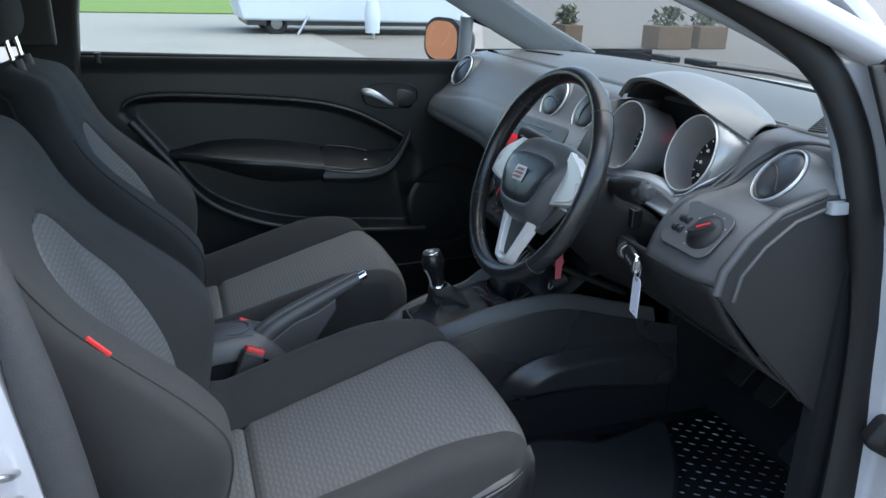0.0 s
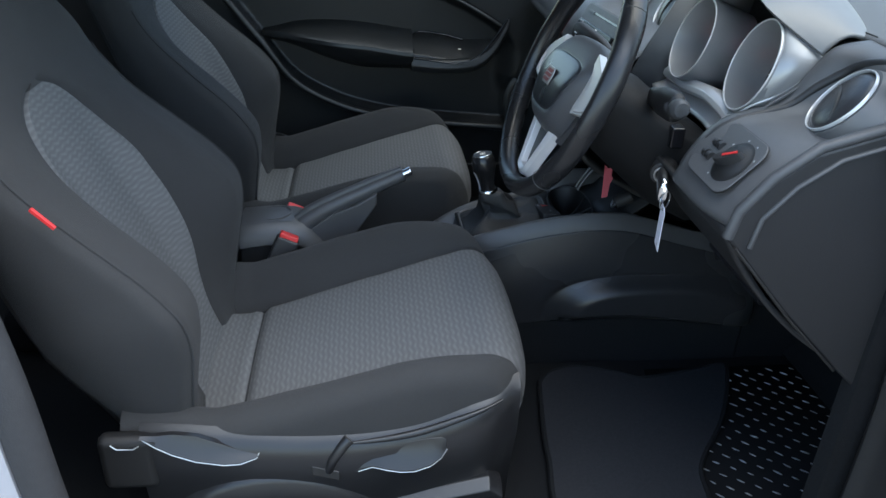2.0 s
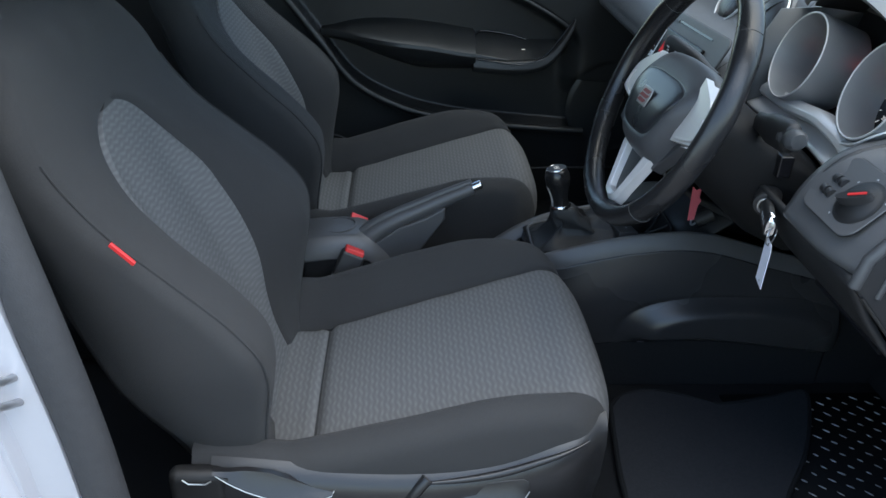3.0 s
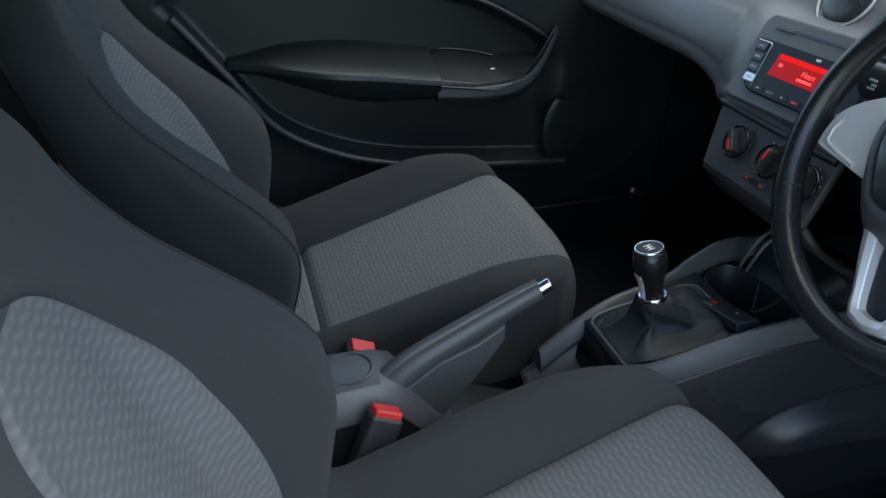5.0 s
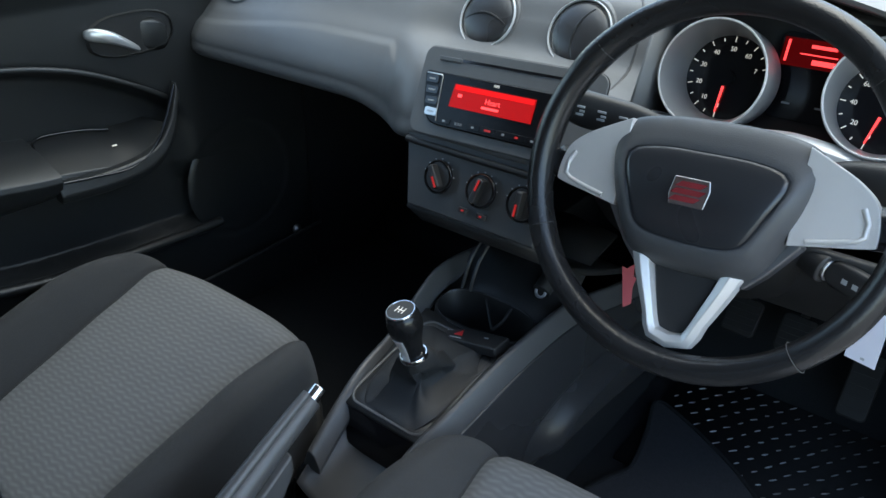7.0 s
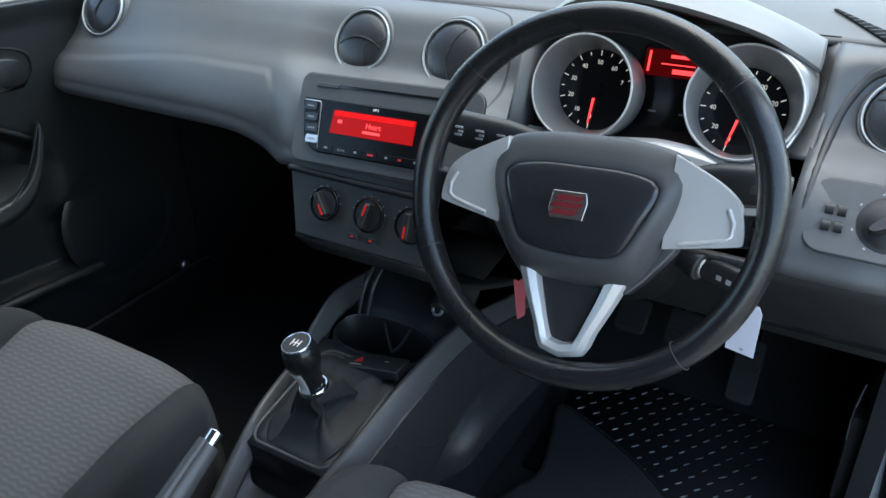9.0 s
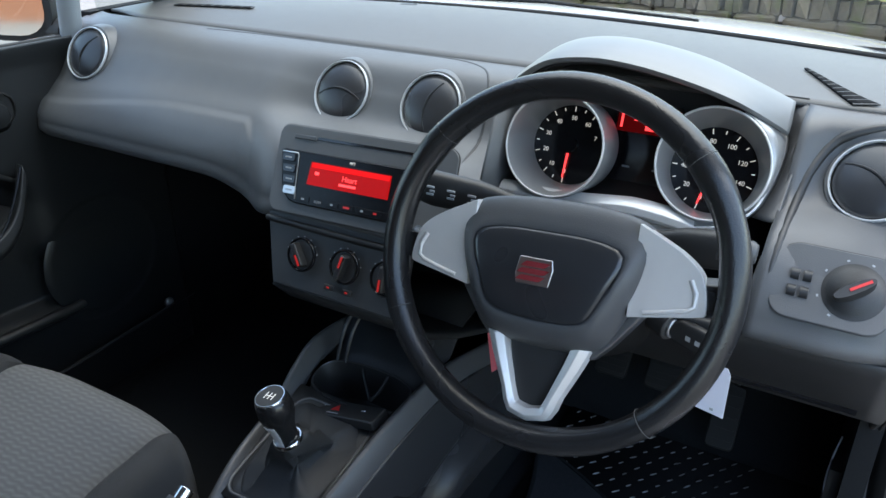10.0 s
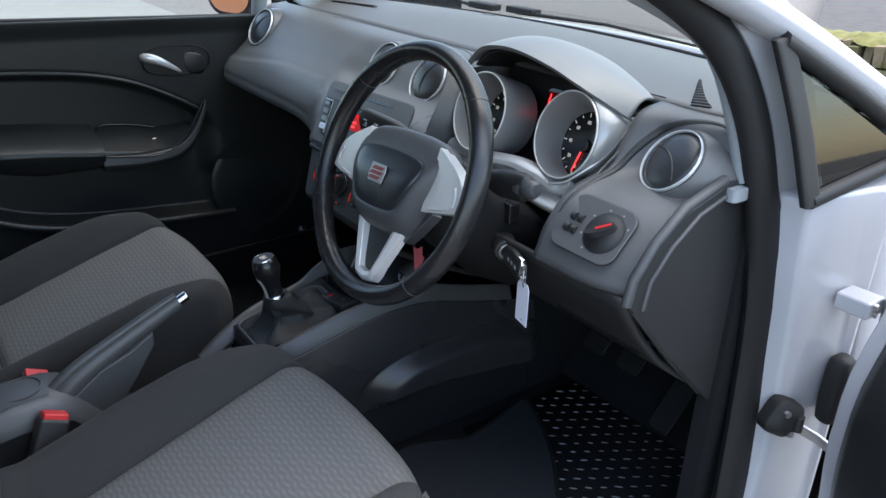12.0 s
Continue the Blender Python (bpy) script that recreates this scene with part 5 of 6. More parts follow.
def steering_wheel():
    w = thing("steering_wheel", WHEEL.translation, "worn black leather steering wheel with silver spokes", "steering wheel")
    P = lambda a, b, c=0.0: WHEEL @ Vector((a, b, c))
    up = WHEEL.to_3x3() @ Vector((0, 0, 1))
    RIM = 0.1765

    def rim(t):
        a = 2 * math.pi * t
        grip = 0.0016 * (math.exp(-((math.degrees(a) - 35) / 9) ** 2) + math.exp(-((math.degrees(a) - 145) / 9) ** 2))
        return 0.0138 + grip + 0.0003 * math.sin(9 * a)
    part("rim", tube([P(RIM * math.cos(a), 0.002 + RIM * math.sin(a)) for a in (2 * math.pi * k / 96 for k in range(96))], rim, n=18, flat=1.22, loop=True, up=up), LEATHER, w, "black leather rim with worn patches")
    for deg in (42, 138, 205, 312):
        a = radians(deg)
        c, rad = P(RIM * math.cos(a), 0.002 + RIM * math.sin(a)), (WHEEL.to_3x3() @ Vector((math.cos(a), math.sin(a), 0)))
        part("stitching", tube([c + 0.0150 * (math.cos(k) * rad + 1.2 * math.sin(k) * up) for k in (2 * math.pi * j / 16 for j in range(16))], 0.0004, n=5, loop=True), STITCH, w, "grey stitched seam")
    DARKPAD = mat("satin_dark_airbag_cover", (0.066, 0.066, 0.069), 0.46, bump=0.25, bump_scale=1000, scale=40)
    outer = radial([(0.0, 0.067), (0.04, 0.066), (0.075, 0.061), (0.094, 0.053), (0.102, 0.041), (0.103, 0.026), (0.096, -0.006), (0.085, -0.035), (0.073, -0.060), (0.061, -0.075), (0.045, -0.082), (0.022, -0.0845), (0.0, -0.085)])
    inner = radial([(0.0, 0.036), (0.04, 0.0355), (0.069, 0.031), (0.079, 0.024), (0.079, 0.012), (0.068, -0.016), (0.056, -0.041), (0.046, -0.049), (0.030, -0.0525), (0.0, -0.054)])
    dome = lambda y: 0.018 - 0.014 * step(-0.012, 0.05, y)

    def layer(t, h, sc=1.0):
        """A ring between the outer edge (t = 0) and the edge of the centre panel (t = 1)."""
        out = []
        for (a, b), (c, d) in zip(outer, inner):
            x, y = lerp(a, c, t) * sc, lerp(b, d, t) * sc
            out.append(P(x, y, h if t == 0 else lerp(-0.012, dome(y), 1 - (1 - t) ** 2.2) + h))
        return out
    pad = part("airbag_pad", loft([layer(0, -0.045, 0.86), layer(0, -0.034, 0.97), layer(0, -0.022), layer(0, -0.013, 0.995), layer(0.12, 0), layer(0.3, 0), layer(0.5, 0), layer(0.75, 0), layer(0.93, 0.0006), layer(1.0, 0)]), DARKPAD, w, "dark grey airbag cover")
    face = lambda sc, h: [P(a * sc, b * sc, dome(b * sc) + h) for a, b in inner]
    part("pad_face", loft([face(0.985, 0.0004), face(0.965, -0.0006), face(0.94, 0.0018), face(0.90, 0.0026), face(0.7, 0.0034), face(0.4, 0.0038), face(0.1, 0.0040)]), mat("smooth_black_centre_panel", (0.020, 0.021, 0.024), 0.27, spec=0.6, bump=0.12, bump_scale=1000, scale=40), pad, "black centre panel")
    EM = WHEEL @ Matrix.Translation((-0.004, -0.005, 0.0222))
    em = part("emblem", plate([(-0.0165, 0.0135), (0.0175, 0.0135), (0.0195, 0.004), (0.0165, -0.0135), (-0.0175, -0.0135), (-0.0195, -0.004)], 0.0022, EM), mat("brushed_emblem_chrome", (0.42, 0.40, 0.41), 0.34, 1.0, var=0.05), pad, "square chrome emblem with dull red bars", bevel=0.0012)
    for x, y, ln in ((0.002, 0.007, 0.027), (0.0, 0.0, 0.031), (-0.002, -0.007, 0.027)):
        part("emblem_bar", plate([(x - ln / 2 - 0.003, y - 0.0026), (x + ln / 2 - 0.005, y - 0.0026), (x + ln / 2 + 0.001, y + 0.0026), (x - ln / 2 + 0.003, y + 0.0026)], 0.0006, EM @ Matrix.Translation((0, 0, 0.0020))), REDBADGE, em, "dull red bar")
    for s in (1, -1):
        pts = [(0.085, 0.056), (0.106, 0.046), (0.129, 0.034), (0.146, 0.020), (0.153, 0.004), (0.1555, -0.016), (0.150, -0.021), (0.120, -0.027), (0.085, -0.034)]
        pts = pts[:1] + [tuple(along([(a, b, 0) for a, b in pts[1:8]], k / 30).xy) for k in range(31)] + pts[8:]
        sp = part("spoke", plate([(s * a, b) for a, b in pts], 0.020, WHEEL @ Matrix.Translation((0, 0, -0.020))), SILVER, w, "silver spoke cover", bevel=0.005)
        part("spoke_edge", tube([WHEEL @ Vector((s * a, b, 0.0005)) for a, b in ((0.100, -0.0265), (0.122, -0.0215), (0.140, -0.0165), (0.1455, -0.012), (0.145, 0.000), (0.139, 0.012))], 0.0024, n=8), SILVER, sp, "bright edge line")
        part("spoke_web", loft([[P(s * (x + dx), y + dy, z) for dx, dy, z in ((-0.007, 0.004, -0.030), (-0.003, 0.002, -0.012), (0.005, -0.003, -0.013), (0.007, -0.004, -0.030))] for x, y in ((0.092, -0.030), (0.080, -0.047), (0.066, -0.066), (0.050, -0.083))]), SMOKECHROME, sp, "dull silver web along the airbag cover", bevel=0.002)
        part("grip_root", loft([[P(s * x, y + dy, z) for dy, z in ((0.020, -0.020), (0.012, -0.004), (-0.012, -0.004), (-0.020, -0.020))] for x, y in ((0.146, -0.004), (0.156, -0.003), (0.166, -0.002))]), LEATHER, w, "black leather spoke root", bevel=0.003)
    ub = [(0.0575, -0.075, 0.0340), (0.0495, -0.095, 0.0285), (0.0418, -0.112, 0.0228), (0.033, -0.131, 0.0165), (0.0290, -0.145, 0.0140), (0.0225, -0.1565, 0.012), (0.0, -0.1620, 0.0)]
    yoke = []
    for sgn, seq in ((1, ub), (-1, ub[-2::-1])):
        for x, y, q in seq:
            lift = max(0.0, (-0.131 - y)) / 0.03
            yi = y + 0.0175 * min(1, lift)
            mx, my = lerp(q, x, 0.5), lerp(yi, y, 0.5)
            yoke.append([P(sgn * q, yi, -0.016), P(sgn * lerp(q, x, 0.12), lerp(yi, y, 0.12), -0.002), P(sgn * mx, my, 0.0015), P(sgn * lerp(q, x, 0.9), lerp(yi, y, 0.9), -0.004), P(sgn * x, y, -0.018)])
    part("lower_spoke", loft(yoke), SILVER, w, "silver forked lower spoke", bevel=0.0012)
    part("spoke_infill", plate([(-0.034, -0.074), (0.034, -0.074), (0.017, -0.138), (0.010, -0.145), (-0.010, -0.145), (-0.017, -0.138)], 0.008, WHEEL @ Matrix.Translation((0, 0, -0.019))), PLASTIC, w, "black infill between the lower spokes", bevel=0.002)
    return w


steering_wheel()


# ---- column, stalks, key ----
def column():
    c = thing("steering_column", (0.08, -0.355, 0.88), "black steering column shroud with stalks", "steering column")
    ax = (WHEEL.to_3x3() @ Vector((0, 0, -1)))
    P = lambda a, b, z: WHEEL.translation + ax * z + Vector((0, a, 0)) + Vector((0, 0, b))
    part("shroud", loft([[P(q * w * math.cos(k), q * (hh * math.sin(k) if math.sin(k) > 0 else lo * math.sin(k)), z) for k in (2 * math.pi * j / 28 for j in range(28))] for z, w, hh, lo, q in ((0.035, 0.062, 0.045, 0.075, 0.9), (0.06, 0.070, 0.05, 0.090, 1), (0.12, 0.078, 0.05, 0.115, 1), (0.17, 0.088, 0.035, 0.135, 1), (0.24, 0.092, 0.02, 0.14, 1))]), COLUMN, c, "black column shroud")
    # Black sheet standing for the shade in the cavity behind the shroud.
    part("column_cavity_shade", grid(lambda u, v: Vector((lerp(0.19, 0.36, v), lerp(-0.50, -0.21, u), lerp(0.87, 0.72, v))), 4, 4), CARPET, c)
    for s, name, marks in ((1, "wiper_stalk", 3), (-1, "indicator_stalk", 0)):
        a, b = (Vector((0.085, -0.295, 0.965)), Vector((0.050, -0.166, 0.984))) if s > 0 else (Vector((0.105, -0.415, 0.948)), Vector((0.104, -0.515, 0.960)))
        st = part(name, loft([[lerp(a, b, t) + Vector((q * 0.011 * cx, 0, q * 0.0185 * cz)) for cx, cz in ((math.copysign(abs(math.cos(h)) ** 0.8, math.cos(h)), math.copysign(abs(math.sin(h)) ** 0.8, math.sin(h))) for h in (2 * math.pi * j / 24 for j in range(24)))] for t, q in ((0, 0.7), (0.2, 0.8), (0.34, 1.0), (0.45, 1.12), (0.86, 1.15), (0.95, 1.05), (1, 0.7))]), SHROUD, c, "black control stalk", bevel=0.001)
        for k in range(marks):
            p = lerp(a, b, 0.48 + 0.18 * k) + Vector((-0.0117, 0, 0.003))
            for dy, dz, w in ((0, 0.004, 0.010), (-0.002, -0.001, 0.006), (0.001, -0.005, 0.009)):
                part("stalk_mark", box((0.0016, w, 0.0022), p + Vector((-0.0018, dy, dz))), GREYMARK, st)
    knob = part("stalk_knob", loft([[Vector((0.1045, -0.492, 0.957)) + Vector((-0.002, -0.038, 0.006)) * t + Vector((q * 0.0135 * math.cos(k), 0, q * 0.0135 * math.sin(k))) for k in (2 * math.pi * j / 20 for j in range(20))] for t, q in ((0, 0.8), (0.1, 1.0), (0.35, 1.0), (0.4, 0.88), (0.5, 0.88), (0.55, 1.0), (0.9, 1.0), (1.05, 0.7))]), HEATER, c, "dark ribbed stalk end")
    part("lock_barrel", rod((0.122, -0.458, 0.842), (0.150, -0.405, 0.850), 0.018, n=28), PLASTIC, c, "ignition lock", bevel=0.003)
    part("lock_ring", ring(facing((0.1225, -0.458, 0.842), (-0.4, -0.9, -0.05)), 0.0125, 0.009, 0.003), METAL, c)
    # Solid black block drawn for the shade inside a small hollow.
    part("hollow_shade", box((0.02, 0.028, 0.032), (0.140, -0.437, 0.895)), GLOSS, c, bevel=0.003)
    k = thing("ignition_key", (0.10, -0.465, 0.80), "black car key in the ignition with a white paper tag", "key")
    a, b = Vector((0.122, -0.459, 0.842)), Vector((0.106, -0.510, 0.838))
    ff = (b - a).to_track_quat("Z", "X").to_matrix().to_4x4()
    part("key_fob", loft([[a + ff @ Vector((cx * q * 0.017, cy * 0.0065, t)) for cx, cy in roundrect(2, 2, 0.6)] for t, q in ((0.0, 0.6), (0.008, 0.95), (0.03, 1.0), (0.052, 0.95), (0.058, 0.7))]), PLASTIC, k, bevel=0.001)
    part("fob_trim", loft([[a + ff @ Vector((cx * q * 0.018, cy * 0.0055, t)) for cx, cy in roundrect(2, 2, 0.6)] for t, q in ((0.048, 0.97), (0.056, 0.9), (0.061, 0.6))]), CHROME, k, "chrome fob end")
    for t in (0.018, 0.032):
        part("fob_button", disc(Matrix.Translation(a) @ ff @ Matrix.Translation((0, -0.0062, t)) @ pose(0, 0, 0, 90, 0, 0), 0.0055, 0.0012, n=16), GLOSS, k)
    for t in (0.022, 0.034, 0.046):
        part("fob_mark", box((0.006, 0.0006, 0.006), (0, 0, 0), m=Matrix.Translation(a) @ ff @ Matrix.Translation((0, 0.0066, t))), GREYMARK, k)
    rc = b + Vector((0.004, -0.004, -0.012))
    part("key_ring", tube([rc + Vector((0.010 * math.cos(t), 0.008 * math.cos(t), 0.0135 * math.sin(t))) for t in (2 * math.pi * j / 24 for j in range(24))], 0.0011, n=6, loop=True), METAL, k, "steel split ring")
    tg = [(-0.0165, -0.004), (-0.012, 0.004), (0.012, 0.004), (0.0165, -0.004), (0.0165, -0.062), (-0.0165, -0.062)]
    tm = facing(rc + Vector((0, 0, -0.012)), (-0.93, 0.20, 0.0))
    t = part("paper_tag", plate(tg, 0.0008, tm), WHITE, k, "blank white paper tag", smooth=False)
    part("tag_hole", disc(tm @ Matrix.Translation((0, -0.002, 0.0009)), 0.0022, 0.0002, n=12), GLOSS, t)
    part("tag_mark", box((0.004, 0.003, 0.0002), (0.002, -0.056, 0.001), m=tm), GREYMARK, t)


column()


# ---- centre console ----
def console():
    c = thing("centre_console", (0.0, 0, 0.27), "dark slate plastic centre console", "console")
    RAIL = [(-0.19, 0.070, 0.490), (-0.13, 0.076, 0.530), (-0.06, 0.088, 0.560), (0.07, 0.103, 0.600), (0.20, 0.114, 0.613), (0.34, 0.120, 0.580), (0.50, 0.122, 0.54)]
    WING = [(-0.19, 0.070, 0.490), (-0.13, 0.076, 0.530), (-0.06, 0.088, 0.556), (0.04, 0.101, 0.573), (0.095, 0.109, 0.600), (0.17, 0.114, 0.620), (0.34, 0.120, 0.590), (0.50, 0.122, 0.54)]

    def wall(s, a, b):
        def f(u, v):
            p = along(WING if s > 0 else RAIL, u)
            low = Vector((lerp(-0.20, 0.5, u), 0.138, 0.27))
            v = lerp(a, b, v)
            q = lerp(p + Vector((0, 0.012, -0.030)), low, v)
            e = (abs((q.x - 0.30) / 0.24) ** 2.6 + abs((q.z - 0.385) / 0.102) ** 2.6) ** (1 / 2.6)
            upper = 1 - step(0.56, 0.66, v)
            q.y += 0.010 * math.sin(math.pi * min(1, v * 1.6)) + (0.026 * (1 - step(0.70, 0.99, e)) - 0.004 * math.exp(-((e - 1.01) / 0.04) ** 2)) * upper
            return Vector((q.x, s * q.y, q.z))
        return grid(f, 130, 64)
    for s in (1, -1):
        part("side_panel", wall(s, 0.0, 0.64), SIDE, c, "dark console side", thick=0.006)
        part("carpet_side", wall(s, 0.64, 1.0), CARPET, c, thick=0.004)
        part("console_front", box((0.26, 0.02, 0.30), (0.612, s * 0.126, 0.41)), CARPET, c, "black carpeted tunnel side", bevel=0.004)
        rail = [along(WING if s > 0 else RAIL, k / 40) for k in range(38)]
        part("top_rail", loft([[Vector((p.x, s * (p.y + dy), p.z + dz)) for dy, dz in ((0.013, -0.034), (0.012, -0.028), (0.002, -0.001), (-0.001, 0.002), (-0.006, 0.002), (-0.012, -0.003), (-0.022, -0.024), (-0.020, -0.034))] for p in rail]), CONSOLE, c, "slate console rail", bevel=0.002)
    deck = lambda u, v: Vector((lerp(-0.115, 0.09, u), lerp(-0.078, 0.078, v) * lerp(0.9, 1.12, u), lerp(0.530, 0.576, u)))
    part("gear_surround", grid(deck, 8, 6), PLASTIC, c, thick=0.008)
    fr = lambda a, b, z: Vector((-0.018 + a * 0.091, b * 0.071, 0.545 + 0.215 * (a * 0.091) + z))
    part("boot_bezel", tube([fr(a, b, 0.010) for a, b in roundrect(2, 2, 0.30)], 0.0030, n=8, loop=True), CONSOLE, c)
    part("rear_face", loft([[(-0.112, 0.070, 0.528), (-0.112, -0.070, 0.528)], [(-0.128, 0.056, 0.475), (-0.128, -0.056, 0.475)], [(-0.120, 0.042, 0.450), (-0.120, -0.042, 0.450)]], closed=False), GLOSS, c, "dark storage recess", thick=0.005, bevel=0.002)
    part("console_tail", grid(lambda u, v: Vector((lerp(-0.112, -0.212, u), lerp(-0.076, 0.076, v), lerp(0.470, 0.425, u) + 0.050 * abs(2 * v - 1) ** 4 * (1 - 0.6 * u))), 10, 16), CONSOLE, c, thick=0.006)
    part("tunnel", box((0.9, 0.15, 0.10), (-0.62, 0, 0.32)), CARPET, c, bevel=0.03)
    # switch strip, cup holder and socket
    S = Matrix.Translation((0.068, 0.0, 0.578)) @ pose(0, 0, 0, 0, -12.5, -90)
    sw = part("switch_strip", box((0.158, 0.038, 0.016), (0, 0, -0.005), m=S), PLASTIC, c, "black switch strip", bevel=0.003)
    part("hazard_triangle", plate([(-0.008, -0.006), (0.008, -0.006), (0, 0.008)], 0.0008, S @ Matrix.Translation((0.0, 0.0, 0.003))), RED, sw, "red hazard triangle")
    for x in (-0.05, -0.028, 0.048):
        part("switch_mark", box((0.007, 0.0025, 0.0006), (x, 0.003, 0.0033), m=S), GREYMARK, sw)
    part("airbag_text_bar", box((0.022, 0.002, 0.0004), (0.0, -0.0125, 0.0033), m=S), GREYMARK, sw)
    oval = [(1.0, 0.0)] + [(math.copysign(abs(math.cos(k)) ** 0.75, math.cos(k)), math.copysign(abs(math.sin(k)) ** 0.75, math.sin(k))) for k in (2 * math.pi * j / 44 for j in range(1, 44))]
    part("cup_tray", loft([[(0.122 + a * 0.040 * q, -0.004 + b * 0.082 * q, z + 0.16 * a * 0.040 * q) for a, b in oval] for z, q in ((0.570, 1.10), (0.586, 1.07), (0.588, 1.03), (0.584, 1.0), (0.545, 0.96), (0.520, 0.92), (0.518, 0.4))], caps=False), SHROUD, c, "black cup holder tray")
    part("tray_rim", tube([(0.122 + a * 0.0415, -0.004 + b * 0.0845, 0.5885 + 0.16 * a * 0.0415) for a, b in oval], 0.0016, n=6, loop=True), SIDE, c, "rolled rim of the cup holder")
    part("cup_floor", disc(Matrix.Translation((0.120, -0.004, 0.516)), 0.055, 0.004), CARPET, c)
    for pts in ([(0.160, 0.020, 0.588), (0.140, -0.002, 0.572), (0.122, -0.020, 0.566)], [(0.122, -0.020, 0.566), (0.140, -0.026, 0.574), (0.162, -0.028, 0.588)]):
        part("cup_divider", tube([along(pts, k / 8) for k in range(9)], 0.0028, n=8), SHROUD, c, "pinched divider between the cups")
    part("front_bin", loft([[(0.160, 0.104, 0.580), (0.166, 0.0, 0.580), (0.160, -0.104, 0.580)], [(0.200, 0.105, 0.592), (0.205, 0.0, 0.586), (0.200, -0.105, 0.592)], [(0.275, 0.10, 0.645), (0.30, 0.0, 0.65), (0.275, -0.10, 0.645)], [(0.36, 0.10, 0.66), (0.38, 0, 0.66), (0.36, -0.10, 0.66)]], closed=False), PLASTIC, c, "black front storage bin", thick=0.005)
    for y in (0.062, 0.046):
        part("bin_rib", tube([along([(0.150, y, 0.598), (0.176, y + 0.002, 0.640), (0.215, y, 0.672)], k / 6) for k in range(7)], 0.003, n=6), SIDE, c)
    so = part("power_socket", rod((0.202, -0.056, 0.612), (0.235, -0.056, 0.628), 0.015, n=22), PLASTIC, c, "black power socket", bevel=0.002)
    part("socket_cap", ring(facing((0.2015, -0.056, 0.6118), (-0.9, 0, -0.3 + 0.75)), 0.0105, 0.006, 0.003), METAL, so)
    # gear lever
    g = thing("gear_lever", (-0.04, -0.01, 0.54), "black leather gear lever with chrome collar", "gear lever")
    rings = []
    for w, t in ((1.0, 0.0), (0.97, 0.10), (0.86, 0.15), (0.70, 0.19), (0.54, 0.26), (0.44, 0.36), (0.38, 0.52), (0.33, 0.72), (0.29, 0.88), (0.26, 1.0)):
        cx, cz = lerp(-0.018, -0.056, t), lerp(0.549, 0.628, t)
        fold = 0.021 * math.sin(math.pi * min(1, t * 1.3)) + 0.003
        rings.append([Vector((cx + a * 0.087 * w, lerp(0, -0.016, t) + b * 0.067 * w, cz + 0.215 * a * 0.087 * w * (1 - t))) + fold * noise.noise_vector(Vector((a * 2.2, b * 2.2, t * 5))) for a, b in roundrect(2, 2, 0.45, n=9)])
    part("gear_boot", loft(rings), BOOT, g, "folded black leather boot", subsurf=1)
    KNOB = mat("polished_black_leather", (0.012, 0.012, 0.013), 0.22, bump=0.2, bump_scale=600)
    ax = Vector((-0.19, 0.10, 1)).normalized()
    base = Vector((-0.0595, -0.018, 0.626))
    seq = [(-0.004, 0.0160), (0.0, 0.0160), (0.014, 0.0160), (0.026, 0.0175), (0.036, 0.0205), (0.046, 0.0238), (0.056, 0.0252), (0.065, 0.0242), (0.072, 0.0228), (0.0765, 0.0200), (0.078, 0.0180)]
    part("gear_knob", loft([[facing(base + ax * h, ax, up=(1, 0, 0)) @ Vector((q * math.cos(t), q * math.sin(t), 0)) for t in (2 * math.pi * j / 28 for j in range(28))] for h, q in seq]), KNOB, g, "shiny black leather gear knob")
    part("knob_cap", disc(facing(base + ax * 0.0775, ax, up=(1, 0, 0)), 0.0185, 0.0016, n=28), SHROUD, g, "black shift diagram cap")
    part("cap_ring", ring(facing(base + ax * 0.0765, ax, up=(1, 0, 0)), 0.0205, 0.0180, 0.003), CHROME, g, "chrome ring")
    KM = facing(base + ax * 0.0793, ax, up=(1, 0, 0))
    for x in (-0.006, 0, 0.006):
        part("shift_mark", box((0.0012, 0.011, 0.0003), (x, 0, 0), m=KM), MARK, g)
    part("shift_mark", box((0.0132, 0.0012, 0.0003), (0, 0, 0), m=KM), MARK, g)
    part("collar", ring(facing(base - ax * 0.003, ax, up=(1, 0, 0)), 0.0205, 0.0165, 0.006), CHROME, g, "chrome collar")
    part("knob_inlay", loft([[facing(base + ax * h, ax, up=(1, 0, 0)) @ Vector((q * math.cos(t), q * math.sin(t), 0)) for t in (lerp(4.40, 5.15, j / 6) for j in range(7))] for h, q in ((0.002, 0.0172), (0.014, 0.0172), (0.026, 0.0187), (0.036, 0.0217), (0.042, 0.0235))], closed=False), SILVER, g, "silver inlay", thick=0.0008)
    # handbrake
    h = thing("handbrake", (-0.45, -0.01, 0.46), "grey handbrake lever with chrome button", "handbrake")
    spine = [along([(-0.475, -0.018, 0.515), (-0.42, -0.016, 0.567), (-0.32, -0.011, 0.618), (-0.235, -0.008, 0.657)], k / 20) for k in range(21)]
    part("lever", tube(spine, lambda t: lerp(0.030, 0.0138, t ** 0.5), n=16, flat=1.0), CONSOLE, h, "grey moulded lever")
    part("lever_ridge", tube([p + Vector((-0.004, 0, lerp(0.026, 0.0125, (k / 20) ** 0.5))) for k, p in enumerate(spine)], lambda t: lerp(0.011, 0.006, t), n=10), CONSOLE, h)
    web = loft([[Vector((x, -0.016 + s * 0.018, z)) for s in (-1, 1) for z in ((a, b) if s < 0 else (b, a))] for x, a, b in ((-0.46, 0.46, 0.52), (-0.38, 0.475, 0.58), (-0.33, 0.54, 0.60), (-0.29, 0.60, 0.625))])
